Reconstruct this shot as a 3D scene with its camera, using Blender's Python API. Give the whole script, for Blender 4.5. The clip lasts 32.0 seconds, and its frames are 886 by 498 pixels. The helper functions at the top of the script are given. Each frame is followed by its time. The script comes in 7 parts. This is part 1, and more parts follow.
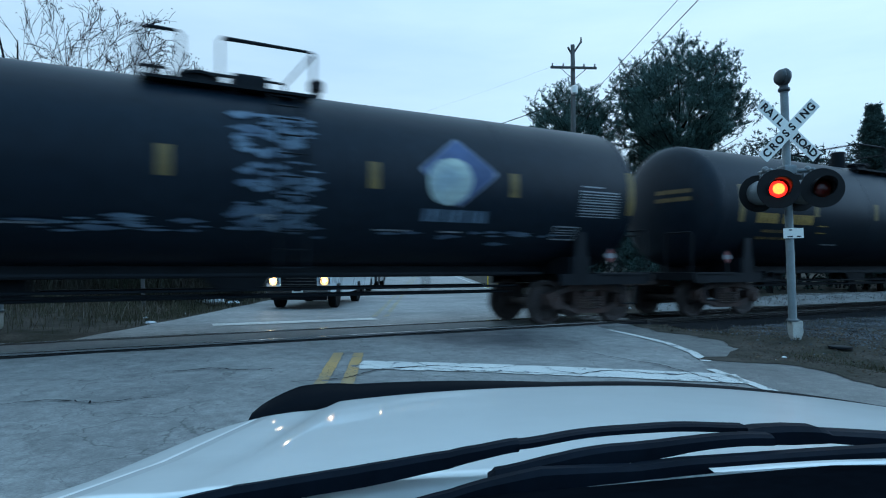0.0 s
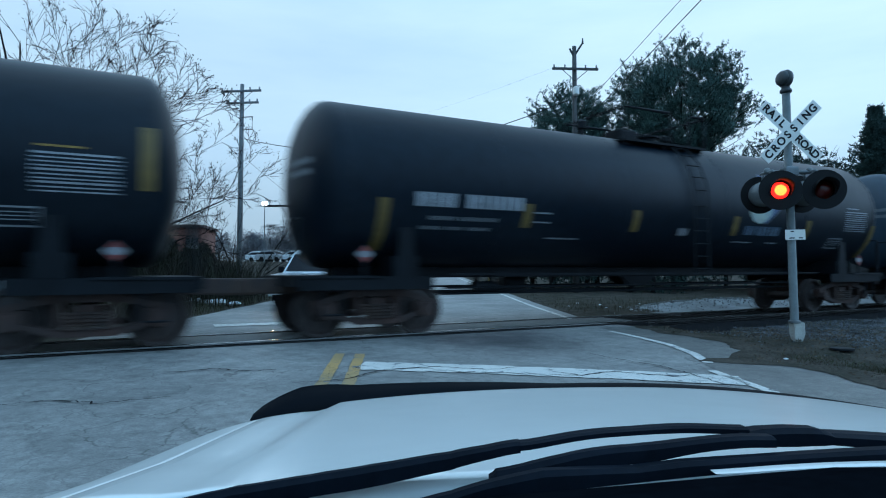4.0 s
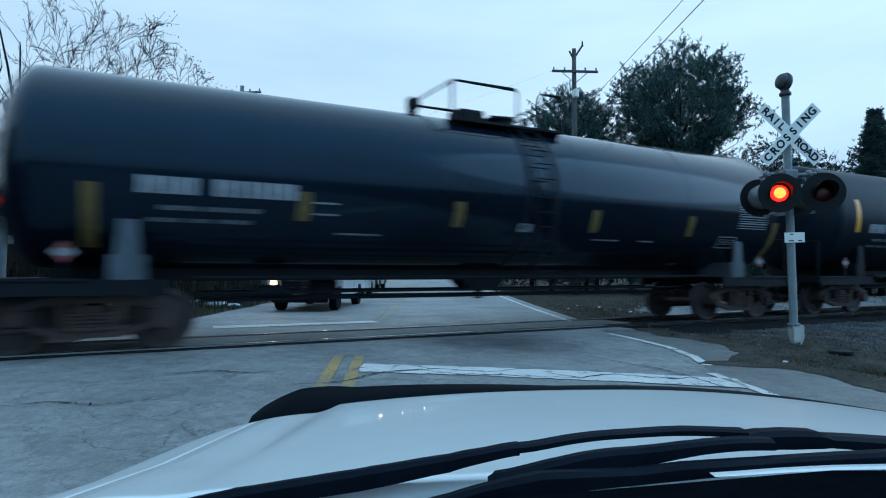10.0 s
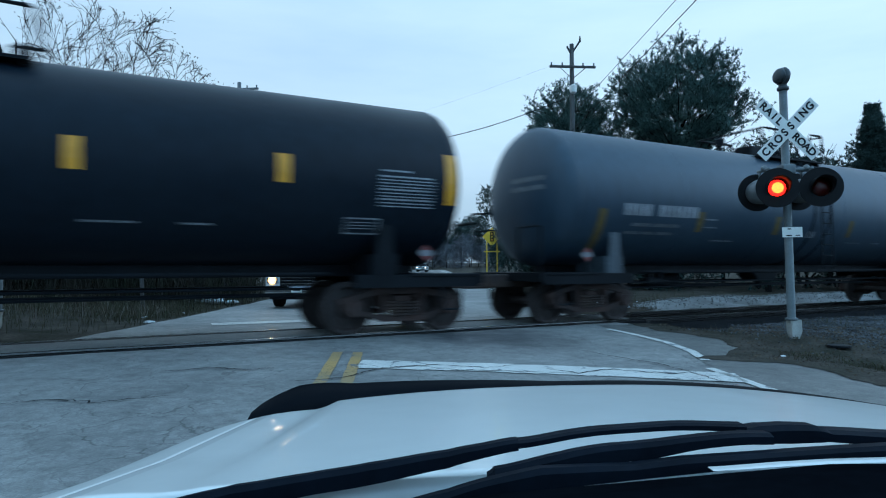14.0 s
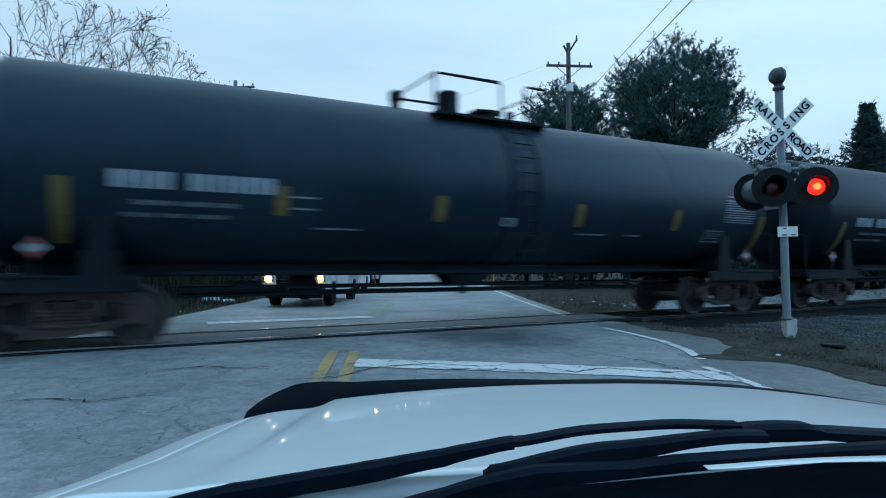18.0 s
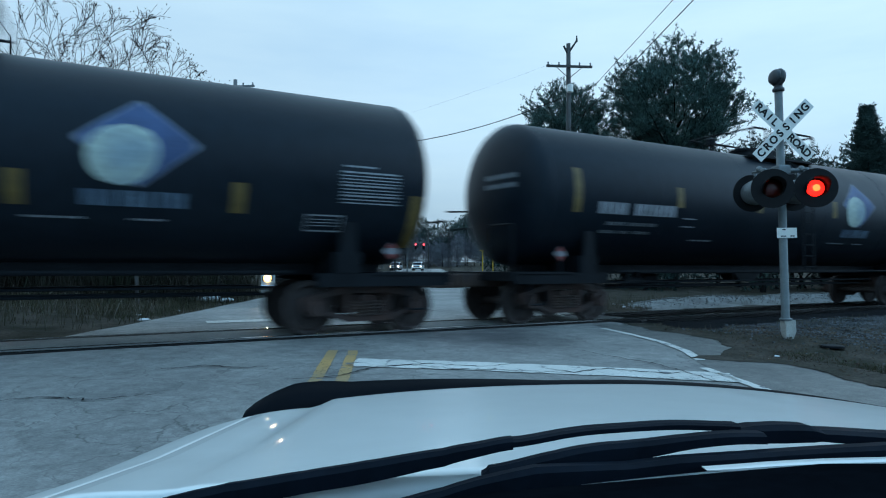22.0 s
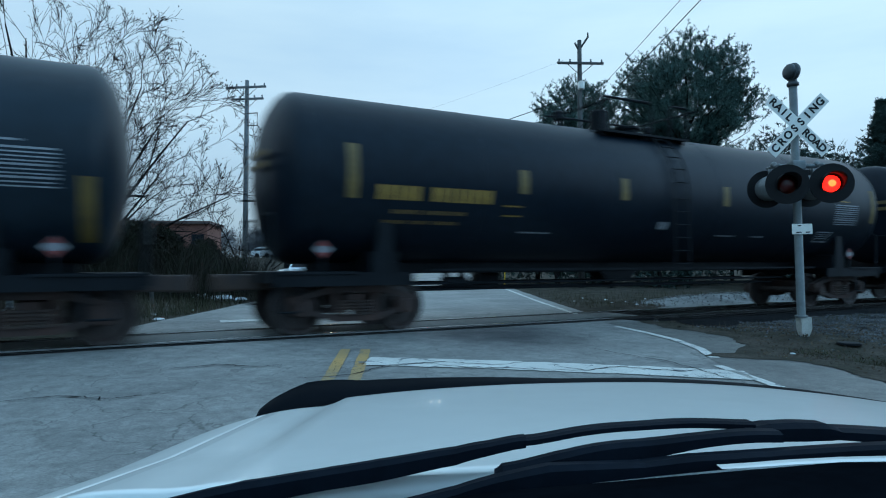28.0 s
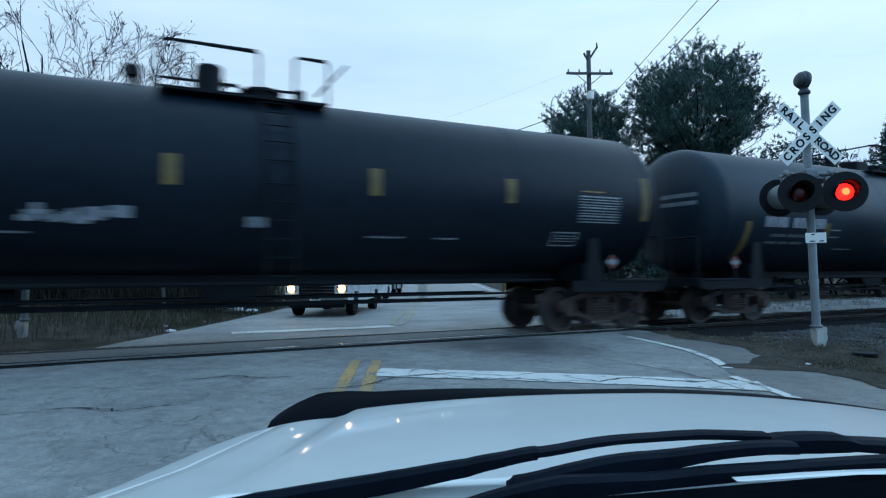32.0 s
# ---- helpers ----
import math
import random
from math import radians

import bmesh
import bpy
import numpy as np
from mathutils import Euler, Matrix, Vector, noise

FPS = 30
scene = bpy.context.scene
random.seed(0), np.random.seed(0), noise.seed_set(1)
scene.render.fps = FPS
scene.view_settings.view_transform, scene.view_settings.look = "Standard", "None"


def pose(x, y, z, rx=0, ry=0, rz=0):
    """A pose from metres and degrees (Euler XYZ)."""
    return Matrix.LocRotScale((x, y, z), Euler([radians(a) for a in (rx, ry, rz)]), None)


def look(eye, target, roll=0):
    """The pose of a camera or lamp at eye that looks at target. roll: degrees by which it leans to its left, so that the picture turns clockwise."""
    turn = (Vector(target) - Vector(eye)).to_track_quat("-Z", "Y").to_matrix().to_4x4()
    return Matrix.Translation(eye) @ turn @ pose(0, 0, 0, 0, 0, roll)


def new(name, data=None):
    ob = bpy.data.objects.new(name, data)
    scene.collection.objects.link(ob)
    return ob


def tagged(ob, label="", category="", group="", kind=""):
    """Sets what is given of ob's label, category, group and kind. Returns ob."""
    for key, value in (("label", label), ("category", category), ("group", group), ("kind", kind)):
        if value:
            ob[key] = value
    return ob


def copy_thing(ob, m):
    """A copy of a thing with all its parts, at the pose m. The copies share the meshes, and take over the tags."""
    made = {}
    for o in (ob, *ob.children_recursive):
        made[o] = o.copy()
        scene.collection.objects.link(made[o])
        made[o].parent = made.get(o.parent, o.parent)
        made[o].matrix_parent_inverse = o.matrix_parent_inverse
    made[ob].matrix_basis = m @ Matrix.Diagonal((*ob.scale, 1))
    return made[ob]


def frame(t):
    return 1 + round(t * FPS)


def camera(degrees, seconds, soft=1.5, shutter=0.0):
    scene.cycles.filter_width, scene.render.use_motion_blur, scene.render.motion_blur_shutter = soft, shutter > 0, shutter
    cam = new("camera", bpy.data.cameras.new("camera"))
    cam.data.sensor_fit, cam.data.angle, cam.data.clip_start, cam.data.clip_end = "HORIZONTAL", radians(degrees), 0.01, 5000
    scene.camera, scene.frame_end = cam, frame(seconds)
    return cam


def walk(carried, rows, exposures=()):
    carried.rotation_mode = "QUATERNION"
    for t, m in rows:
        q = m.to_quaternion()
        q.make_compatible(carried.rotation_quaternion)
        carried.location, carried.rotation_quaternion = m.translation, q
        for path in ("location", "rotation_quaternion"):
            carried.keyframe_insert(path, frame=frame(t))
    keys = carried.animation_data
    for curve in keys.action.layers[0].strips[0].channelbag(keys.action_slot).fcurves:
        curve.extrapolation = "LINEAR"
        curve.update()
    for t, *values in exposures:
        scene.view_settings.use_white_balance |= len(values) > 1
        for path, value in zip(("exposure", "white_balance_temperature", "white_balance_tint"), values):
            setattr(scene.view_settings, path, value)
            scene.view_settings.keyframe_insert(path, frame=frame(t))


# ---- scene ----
EYE = (0.0, 0.0, 1.18)          # rail tops lie at z = 0
TURN = radians(61.91)           # track direction, from the way ahead to the right
GAP = 11.383                    # eye to track centre line, square to the track
TX, TY = math.sin(TURN), math.cos(TURN)
NX, NY = -TY, TX                # square to the track, away from the eye
TRACK = pose(NX * GAP, NY * GAP, 0, 0, 0, 90 - 61.91)

cam = camera(71.39, 32.0, soft=1.1, shutter=0.9)


def aim(yaw, pitch, roll):
    return Matrix.Translation(EYE) @ pose(0, 0, 0, 0, 0, -yaw) @ pose(0, 0, 0, 90 + pitch) @ pose(0, 0, 0, 0, 0, roll)


walk(cam, [(t, aim(a, b, c)) for t, a, b, c in (
    (0, 0.06, 1.86, -0.12), (0.5, 0.06, 1.86, -0.11), (1, 0.06, 1.81, -0.15), (1.5, 0.06, 1.71, -0.16), (2, 0.07, 1.77, -0.11),
    (2.5, 0.05, 1.86, -0.14), (3, -0.06, 1.84, -0.06), (3.5, -0.07, 1.90, -0.05), (5.5, -0.05, 2.06, -0.05), (6, -0.06, 2.10, 0.0),
    (6.5, -0.07, 2.12, 0.0), (7, -0.06, 2.05, 0.0), (7.5, 0.01, 1.90, -0.03), (8, 0.02, 1.97, -0.05), (8.5, 0.06, 2.01, -0.07),
    (9, 0.0, 2.04, 0.0), (9.5, -0.01, 2.10, 0.02), (10, -0.02, 2.15, 0.07), (10.5, -0.01, 2.12, 0.0), (11, 0.0, 2.02, -0.08),
    (11.5, 0.07, 1.98, -0.05), (12, 0.15, 2.09, -0.12), (12.5, 0.13, 2.08, -0.12), (13, 0.17, 2.03, -0.13), (13.5, 0.18, 2.0, -0.11),
    (14, 0.14, 1.79, -0.17), (14.5, 0.20, 1.72, -0.14), (16.5, 0.32, 1.94, -0.13), (17, 0.35, 1.95, 0.01), (17.5, 0.37, 1.71, 0.0),
    (18, 0.47, 1.68, -0.10), (18.5, 0.46, 1.71, -0.05), (19, 0.53, 1.69, -0.01), (19.5, 0.48, 1.72, -0.05), (20, 0.47, 1.80, 0.02),
    (20.5, 0.41, 1.77, 0.05), (21, 0.41, 1.76, 0.10), (21.5, 0.44, 1.69, 0.13), (22, 0.53, 1.68, 0.11), (22.5, 0.54, 1.54, 0.09),
    (23, 0.56, 1.39, 0.01), (23.5, 0.56, 1.40, 0.04), (24, 0.58, 1.43, 0.10), (24.5, 0.56, 1.40, 0.08), (25, 0.58, 1.40, 0.11),
    (25.5, 0.60, 1.42, 0.15), (27.5, -0.42, 1.51, -0.17), (28, -0.55, 1.54, -0.21), (28.5, -0.73, 1.57, -0.18), (29, -0.85, 1.53, -0.20),
    (29.5, -0.98, 1.57, -0.20), (30, -1.07, 1.50, -0.26), (30.5, -1.02, 1.44, -0.28), (31, -1.02, 1.54, -0.27), (31.5, -1.27, 1.75, -0.23),
    (32, -1.50, 2.54, -0.45))], exposures=((0, 0.20, 5300, 4.5), (10, 0.18, 5300, 5), (17, 0.15, 5350, 3.5), (21, 0.13, 5420, 2.5), (25.5, 0.11, 5430, 2), (28, 0.11, 5430, 2), (29.5, 0.16, 5430, 4), (31, 0.27, 5450, 7), (32, 0.25, 5450, 8)))

# ---- sky and sun: an overcast dusk ----
world = bpy.data.worlds.new("world")
scene.world = world
world.use_nodes = True
wn, wl = world.node_tree.nodes, world.node_tree.links
wn.clear()
w_out = wn.new("ShaderNodeOutputWorld")
w_sky = wn.new("ShaderNodeTexSky")
w_sky.sky_type, w_sky.sun_disc, w_sky.sun_elevation, w_sky.sun_rotation = "NISHITA", False, radians(27), radians(98)
w_bg = wn.new("ShaderNodeBackground")
w_bg.inputs["Strength"].default_value = 0.004
wl.new(w_sky.outputs[0], w_bg.inputs["Color"])
w_geo = wn.new("ShaderNodeTexCoord")
w_map = wn.new("ShaderNodeMapping")
w_map.inputs["Scale"].default_value = (1.0, 1.0, 5.0)
w_noise = wn.new("ShaderNodeTexNoise")
w_noise.inputs["Scale"].default_value, w_noise.inputs["Detail"].default_value = 2.2, 6
w_noise.inputs["Roughness"].default_value = 0.55
w_ramp = wn.new("ShaderNodeValToRGB")
w_ramp.color_ramp.elements[0].position, w_ramp.color_ramp.elements[1].position = 0.30, 0.72
w_ramp.color_ramp.elements[0].color = (0.56, 0.69, 0.78, 1)
w_ramp.color_ramp.elements[1].color = (0.685, 0.795, 0.825, 1)
w_bg2 = wn.new("ShaderNodeBackground")
# an overcast sky is brightest overhead
w_sep = wn.new("ShaderNodeSeparateXYZ")
wl.new(w_geo.outputs["Generated"], w_sep.inputs[0])
w_high = wn.new("ShaderNodeMapRange")
w_high.interpolation_type = "SMOOTHSTEP"
for k, v in (("From Min", 0.33), ("From Max", 1.0), ("To Min", 0.93), ("To Max", 1.36)):
    w_high.inputs[k].default_value = v
wl.new(w_sep.outputs["Z"], w_high.inputs["Value"])
# a greyer band of far cloud along the horizon
w_low = wn.new("ShaderNodeMapRange")
w_low.interpolation_type = "SMOOTHSTEP"
for k, v in (("From Min", 0.02), ("From Max", 0.24), ("To Min", 0.66), ("To Max", 1.0)):
    w_low.inputs[k].default_value = v
wl.new(w_sep.outputs["Z"], w_low.inputs["Value"])
w_mul = wn.new("ShaderNodeMath")
w_mul.operation = "MULTIPLY"
wl.new(w_high.outputs[0], w_mul.inputs[0])
wl.new(w_low.outputs[0], w_mul.inputs[1])
# the cloud is thinner, and brighter, towards the far right
w_glow = wn.new("ShaderNodeVectorMath")
w_glow.operation = "DOT_PRODUCT"
w_glow.inputs[1].default_value = (0.72, 0.69, 0.0)
wl.new(w_geo.outputs["Generated"], w_glow.inputs[0])
w_side = wn.new("ShaderNodeMapRange")
w_side.interpolation_type = "SMOOTHSTEP"
for k, v in (("From Min", 0.35), ("From Max", 1.0), ("To Min", 0.97), ("To Max", 1.13)):
    w_side.inputs[k].default_value = v
wl.new(w_glow.outputs["Value"], w_side.inputs["Value"])
w_mul2 = wn.new("ShaderNodeMath")
w_mul2.operation = "MULTIPLY"
wl.new(w_mul.outputs[0], w_mul2.inputs[0])
wl.new(w_side.outputs[0], w_mul2.inputs[1])
wl.new(w_mul2.outputs[0], w_bg2.inputs["Strength"])
wl.new(w_geo.outputs["Generated"], w_map.inputs[0])
wl.new(w_map.outputs[0], w_noise.inputs["Vector"])
wl.new(w_noise.outputs[0], w_ramp.inputs[0])
# and bluer towards the zenith, where the cloud is thin
w_blue = wn.new("ShaderNodeMapRange")
w_blue.interpolation_type = "SMOOTHSTEP"
w_blue.inputs["From Min"].default_value, w_blue.inputs["From Max"].default_value = 0.28, 0.75
wl.new(w_sep.outputs["Z"], w_blue.inputs["Value"])
w_mix = wn.new("ShaderNodeMix")
w_mix.data_type, w_mix.blend_type = "RGBA", "MULTIPLY"
w_mix.inputs[7].default_value = (0.88, 1.0, 1.09, 1)
wl.new(w_blue.outputs[0], w_mix.inputs[0])
wl.new(w_ramp.outputs[0], w_mix.inputs[6])
# the side away from the sunset is bluer and dimmer than the side towards it
w_far = wn.new("ShaderNodeMapRange")
w_far.interpolation_type = "SMOOTHSTEP"
w_far.inputs["From Min"].default_value, w_far.inputs["From Max"].default_value = -0.25, 0.5
w_dot = wn.new("ShaderNodeVectorMath")
w_dot.operation = "DOT_PRODUCT"
w_dot.inputs[1].default_value = (0.42, -0.91, 0.0)
wl.new(w_geo.outputs["Generated"], w_dot.inputs[0])
wl.new(w_dot.outputs["Value"], w_far.inputs["Value"])
w_anti = wn.new("ShaderNodeMix")
w_anti.data_type, w_anti.blend_type = "RGBA", "MULTIPLY"
w_anti.inputs[7].default_value = (0.82, 1.05, 1.25, 1)
wl.new(w_far.outputs[0], w_anti.inputs[0])
wl.new(w_mix.outputs[2], w_anti.inputs[6])
wl.new(w_anti.outputs[2], w_bg2.inputs["Color"])
w_add = wn.new("ShaderNodeAddShader")
wl.new(w_bg.outputs[0], w_add.inputs[0])
wl.new(w_bg2.outputs[0], w_add.inputs[1])
wl.new(w_add.outputs[0], w_out.inputs["Surface"])

sun = new("sun", bpy.data.lights.new("sun", "SUN"))
sun.data.energy, sun.data.angle, sun.data.color = 0.5, radians(45), (0.64, 0.83, 1.0)
sun.matrix_world = look((95, -13, 49), (0, 0, 0))


# ---- materials ----
def mat(name, color, rough=0.7, metal=0.0, vary=0.25, size=1.0, bump=0.15, fine=40.0, coat=0.0, second=None, stretch=(1, 1, 1), spec=0.5):
    """A surface with large stains and fine grain; second: the stain's colour."""
    m = bpy.data.materials.new(name)
    m.use_nodes = True
    n, l = m.node_tree.nodes, m.node_tree.links
    b = n["Principled BSDF"]
    b.inputs["Roughness"].default_value, b.inputs["Metallic"].default_value = rough, metal
    b.inputs["Coat Weight"].default_value, b.inputs["Coat Roughness"].default_value = coat, 0.03
    b.inputs["Specular IOR Level"].default_value = spec
    tc, mp = n.new("ShaderNodeTexCoord"), n.new("ShaderNodeMapping")
    mp.inputs["Scale"].default_value = stretch
    l.new(tc.outputs["Object"], mp.inputs[0])
    big, small = n.new("ShaderNodeTexNoise"), n.new("ShaderNodeTexNoise")
    big.inputs["Scale"].default_value, big.inputs["Detail"].default_value = size, 5
    small.inputs["Scale"].default_value, small.inputs["Detail"].default_value = fine, 3
    l.new(mp.outputs[0], big.inputs["Vector"])
    l.new(mp.outputs[0], small.inputs["Vector"])
    mix = n.new("ShaderNodeMix")
    mix.data_type = "RGBA"
    c2 = second or tuple(c * (1 - vary) for c in color)
    mix.inputs[6].default_value, mix.inputs[7].default_value = (*color, 1), (*c2, 1)
    ramp = n.new("ShaderNodeValToRGB")
    ramp.color_ramp.elements[0].position, ramp.color_ramp.elements[1].position = 0.38, 0.68
    l.new(big.outputs[0], ramp.inputs[0])
    l.new(ramp.outputs[0], mix.inputs[0])
    grain = n.new("ShaderNodeMix")
    grain.data_type, grain.blend_type = "RGBA", "MULTIPLY"
    grain.inputs[0].default_value = min(1.0, vary * 1.6)
    l.new(mix.outputs[2], grain.inputs[6])
    gr = n.new("ShaderNodeValToRGB")
    gr.color_ramp.elements[0].position, gr.color_ramp.elements[1].position = 0.3, 0.65
    gr.color_ramp.elements[0].color = (0.55, 0.55, 0.55, 1)
    l.new(small.outputs[0], gr.inputs[0])
    l.new(gr.outputs[0], grain.inputs[7])
    l.new(grain.outputs[2], b.inputs["Base Color"])
    rr = n.new("ShaderNodeMapRange")
    rr.inputs["To Min"].default_value, rr.inputs["To Max"].default_value = max(0.02, rough - 0.12), min(1.0, rough + 0.12)
    l.new(big.outputs[0], rr.inputs[0])
    l.new(rr.outputs[0], b.inputs["Roughness"])
    if bump:
        bp = n.new("ShaderNodeBump")
        bp.inputs["Strength"].default_value, bp.inputs["Distance"].default_value = bump, 0.02
        l.new(small.outputs[0], bp.inputs["Height"])
        l.new(bp.outputs[0], b.inputs["Normal"])
    return m


def glow(name, color, strength):
    m = bpy.data.materials.new(name)
    m.use_nodes = True
    b = m.node_tree.nodes["Principled BSDF"]
    b.inputs["Base Color"].default_value = (*[min(1, c) * 0.5 for c in color], 1)
    b.inputs["Emission Color"].default_value = (*color, 1)
    b.inputs["Emission Strength"].default_value = strength
    return m


def glass(name, color, rough=0.02, alpha=0.35):
    m = bpy.data.materials.new(name)
    m.use_nodes = True
    n, l = m.node_tree.nodes, m.node_tree.links
    out = n["Material Output"]
    n.remove(n["Principled BSDF"])
    tr, gl, mx, fr = n.new("ShaderNodeBsdfTransparent"), n.new("ShaderNodeBsdfGlossy"), n.new("ShaderNodeMixShader"), n.new("ShaderNodeFresnel")
    tr.inputs[0].default_value = (*color, 1)
    gl.inputs["Roughness"].default_value = rough
    fr.inputs[0].default_value = 1.45
    l.new(fr.outputs[0], mx.inputs[0])
    l.new(tr.outputs[0], mx.inputs[1])
    l.new(gl.outputs[0], mx.inputs[2])
    l.new(mx.outputs[0], out.inputs["Surface"])
    return m


def cracked(name, color, second, crack=0.7, scale=0.9, fine_net=True):
    """Old asphalt: blotches, stone grain and a net of thin cracks."""
    m = mat(name, color, 0.64, vary=0.3, size=0.55, fine=45, bump=0.35, second=second, spec=0.5)
    n, l = m.node_tree.nodes, m.node_tree.links
    b = n["Principled BSDF"]
    src = b.inputs["Base Color"].links[0].from_socket
    tc = n.new("ShaderNodeTexCoord")
    warp = n.new("ShaderNodeTexNoise")
    warp.inputs["Scale"].default_value, warp.inputs["Detail"].default_value = 1.6, 4
    add = n.new("ShaderNodeMix")
    add.data_type = "RGBA"
    add.blend_type = "ADD"
    add.inputs[0].default_value = 0.9
    l.new(tc.outputs["Object"], warp.inputs["Vector"])
    l.new(tc.outputs["Object"], add.inputs[6])
    l.new(warp.outputs["Color"], add.inputs[7])
    vo = n.new("ShaderNodeTexVoronoi")
    vo.feature = "DISTANCE_TO_EDGE"
    vo.inputs["Scale"].default_value = scale
    l.new(add.outputs[2], vo.inputs["Vector"])
    cr = n.new("ShaderNodeValToRGB")
    cr.color_ramp.elements[0].position, cr.color_ramp.elements[1].position = 0.004, 0.016
    cr.color_ramp.elements[0].color = (1 - crack, 1 - crack, 1 - crack, 1)
    l.new(vo.outputs["Distance"], cr.inputs[0])
    gate = n.new("ShaderNodeTexNoise")
    gate.inputs["Scale"].default_value = 0.5
    l.new(tc.outputs["Object"], gate.inputs["Vector"])
    gr = n.new("ShaderNodeValToRGB")
    gr.color_ramp.elements[0].position, gr.color_ramp.elements[1].position = 0.45, 0.55
    l.new(gate.outputs[0], gr.inputs[0])
    mul = n.new("ShaderNodeMix")
    mul.data_type, mul.blend_type = "RGBA", "MULTIPLY"
    l.new(gr.outputs[0], mul.inputs[0])
    l.new(src, mul.inputs[6])
    l.new(cr.outputs[0], mul.inputs[7])
    if fine_net:
        mott = n.new("ShaderNodeTexNoise")
        mott.inputs["Scale"].default_value, mott.inputs["Detail"].default_value, mott.inputs["Roughness"].default_value = 4.5, 9, 0.76
        l.new(tc.outputs["Object"], mott.inputs["Vector"])
        mr = n.new("ShaderNodeValToRGB")
        mr.color_ramp.elements[0].position, mr.color_ramp.elements[1].position = 0.36, 0.62
        mr.color_ramp.elements[0].color = (0.50, 0.50, 0.51, 1)
        l.new(mott.outputs[0], mr.inputs[0])
        vf = n.new("ShaderNodeTexVoronoi")
        vf.feature = "DISTANCE_TO_EDGE"
        vf.inputs["Scale"].default_value = 4.2
        l.new(add.outputs[2], vf.inputs["Vector"])
        fr = n.new("ShaderNodeValToRGB")
        fr.color_ramp.elements[0].position, fr.color_ramp.elements[1].position = 0.010, 0.05
        fr.color_ramp.elements[0].color = (0.58, 0.58, 0.59, 1)
        l.new(vf.outputs["Distance"], fr.inputs[0])
        fg = n.new("ShaderNodeValToRGB")
        fg.color_ramp.elements[0].position, fg.color_ramp.elements[1].position = 0.48, 0.60
        l.new(mott.outputs[0], fg.inputs[0])
        prev = mul
        for fac, col in ((None, mr), (fg, fr)):
            nx = n.new("ShaderNodeMix")
            nx.data_type, nx.blend_type = "RGBA", "MULTIPLY"
            nx.inputs[0].default_value = 1.0
            if fac:
                l.new(fac.outputs[0], nx.inputs[0])
            l.new(prev.outputs[2], nx.inputs[6])
            l.new(col.outputs[0], nx.inputs[7])
            prev = nx
        mul = prev
    stain = n.new("ShaderNodeMapping")
    stain.inputs["Location"].default_value, stain.inputs["Scale"].default_value = (-0.36, -5.6, 0), (0.45, 0.5, 1)
    ball = n.new("ShaderNodeTexGradient")
    ball.gradient_type = "SPHERICAL"
    l.new(tc.outputs["Object"], stain.inputs[0])
    l.new(stain.outputs[0], ball.inputs[0])
    wet = n.new("ShaderNodeMath")
    wet.operation = "MULTIPLY"
    l.new(ball.outputs["Fac"], wet.inputs[0])
    l.new(warp.outputs[0], wet.inputs[1])
    dark = n.new("ShaderNodeMix")
    dark.data_type, dark.blend_type = "RGBA", "MULTIPLY"
    dark.inputs[7].default_value = (0.30, 0.30, 0.33, 1)
    wet.use_clamp = True
    more = n.new("ShaderNodeMath")
    more.operation, more.use_clamp = "MULTIPLY", True
    more.inputs[1].default_value = 2.6
    l.new(wet.outputs[0], more.inputs[0])
    l.new(more.outputs[0], dark.inputs[0])
    l.new(mul.outputs[2], dark.inputs[6])
    l.new(dark.outputs[2], b.inputs["Base Color"])
    return m


def worn_paint(name, color, second, chip):
    """Road paint with cracks and chips through which the asphalt shows."""
    m = cracked(name, color, second, crack=0.8, scale=3.2, fine_net=False)
    n, l = m.node_tree.nodes, m.node_tree.links
    b = n["Principled BSDF"]
    src = b.inputs["Base Color"].links[0].from_socket
    tc, no = n.new("ShaderNodeTexCoord"), n.new("ShaderNodeTexNoise")
    no.inputs["Scale"].default_value, no.inputs["Detail"].default_value, no.inputs["Roughness"].default_value = 4.5, 9, 0.72
    l.new(tc.outputs["Object"], no.inputs["Vector"])
    ra = n.new("ShaderNodeValToRGB")
    ra.color_ramp.elements[0].position, ra.color_ramp.elements[1].position = chip, chip + 0.03
    l.new(no.outputs[0], ra.inputs[0])
    mx = n.new("ShaderNodeMix")
    mx.data_type = "RGBA"
    mx.inputs[7].default_value = (0.13, 0.135, 0.14, 1)
    l.new(ra.outputs[0], mx.inputs[0])
    l.new(src, mx.inputs[6])
    l.new(mx.outputs[2], b.inputs["Base Color"])
    return m


M_ASPHALT = cracked("asphalt", (0.330, 0.318, 0.292), (0.215, 0.208, 0.194), crack=0.48, scale=1.3)
M_SHOULDER = cracked("shoulder", (0.20, 0.192, 0.172), (0.14, 0.135, 0.122), crack=0.4)
M_LINE = worn_paint("white_line", (0.70, 0.67, 0.61), (0.50, 0.48, 0.44), 0.570)
M_YELLOW_LINE = worn_paint("yellow_line", (0.46, 0.29, 0.10), (0.28, 0.21, 0.11), 0.545)
M_YELLOW_FAINT = worn_paint("faint_yellow_line", (0.29, 0.24, 0.13), (0.20, 0.185, 0.14), 0.535)
M_EARTH = mat("earth", (0.082, 0.070, 0.058), 0.95, vary=0.6, size=1.6, fine=22, bump=1.0, second=(0.036, 0.036, 0.026), spec=0.03)
M_STONE = mat("pale_rubble", (0.26, 0.27, 0.27), 0.9, vary=0.4, size=1.0, fine=9, bump=0.9, second=(0.15, 0.15, 0.15))
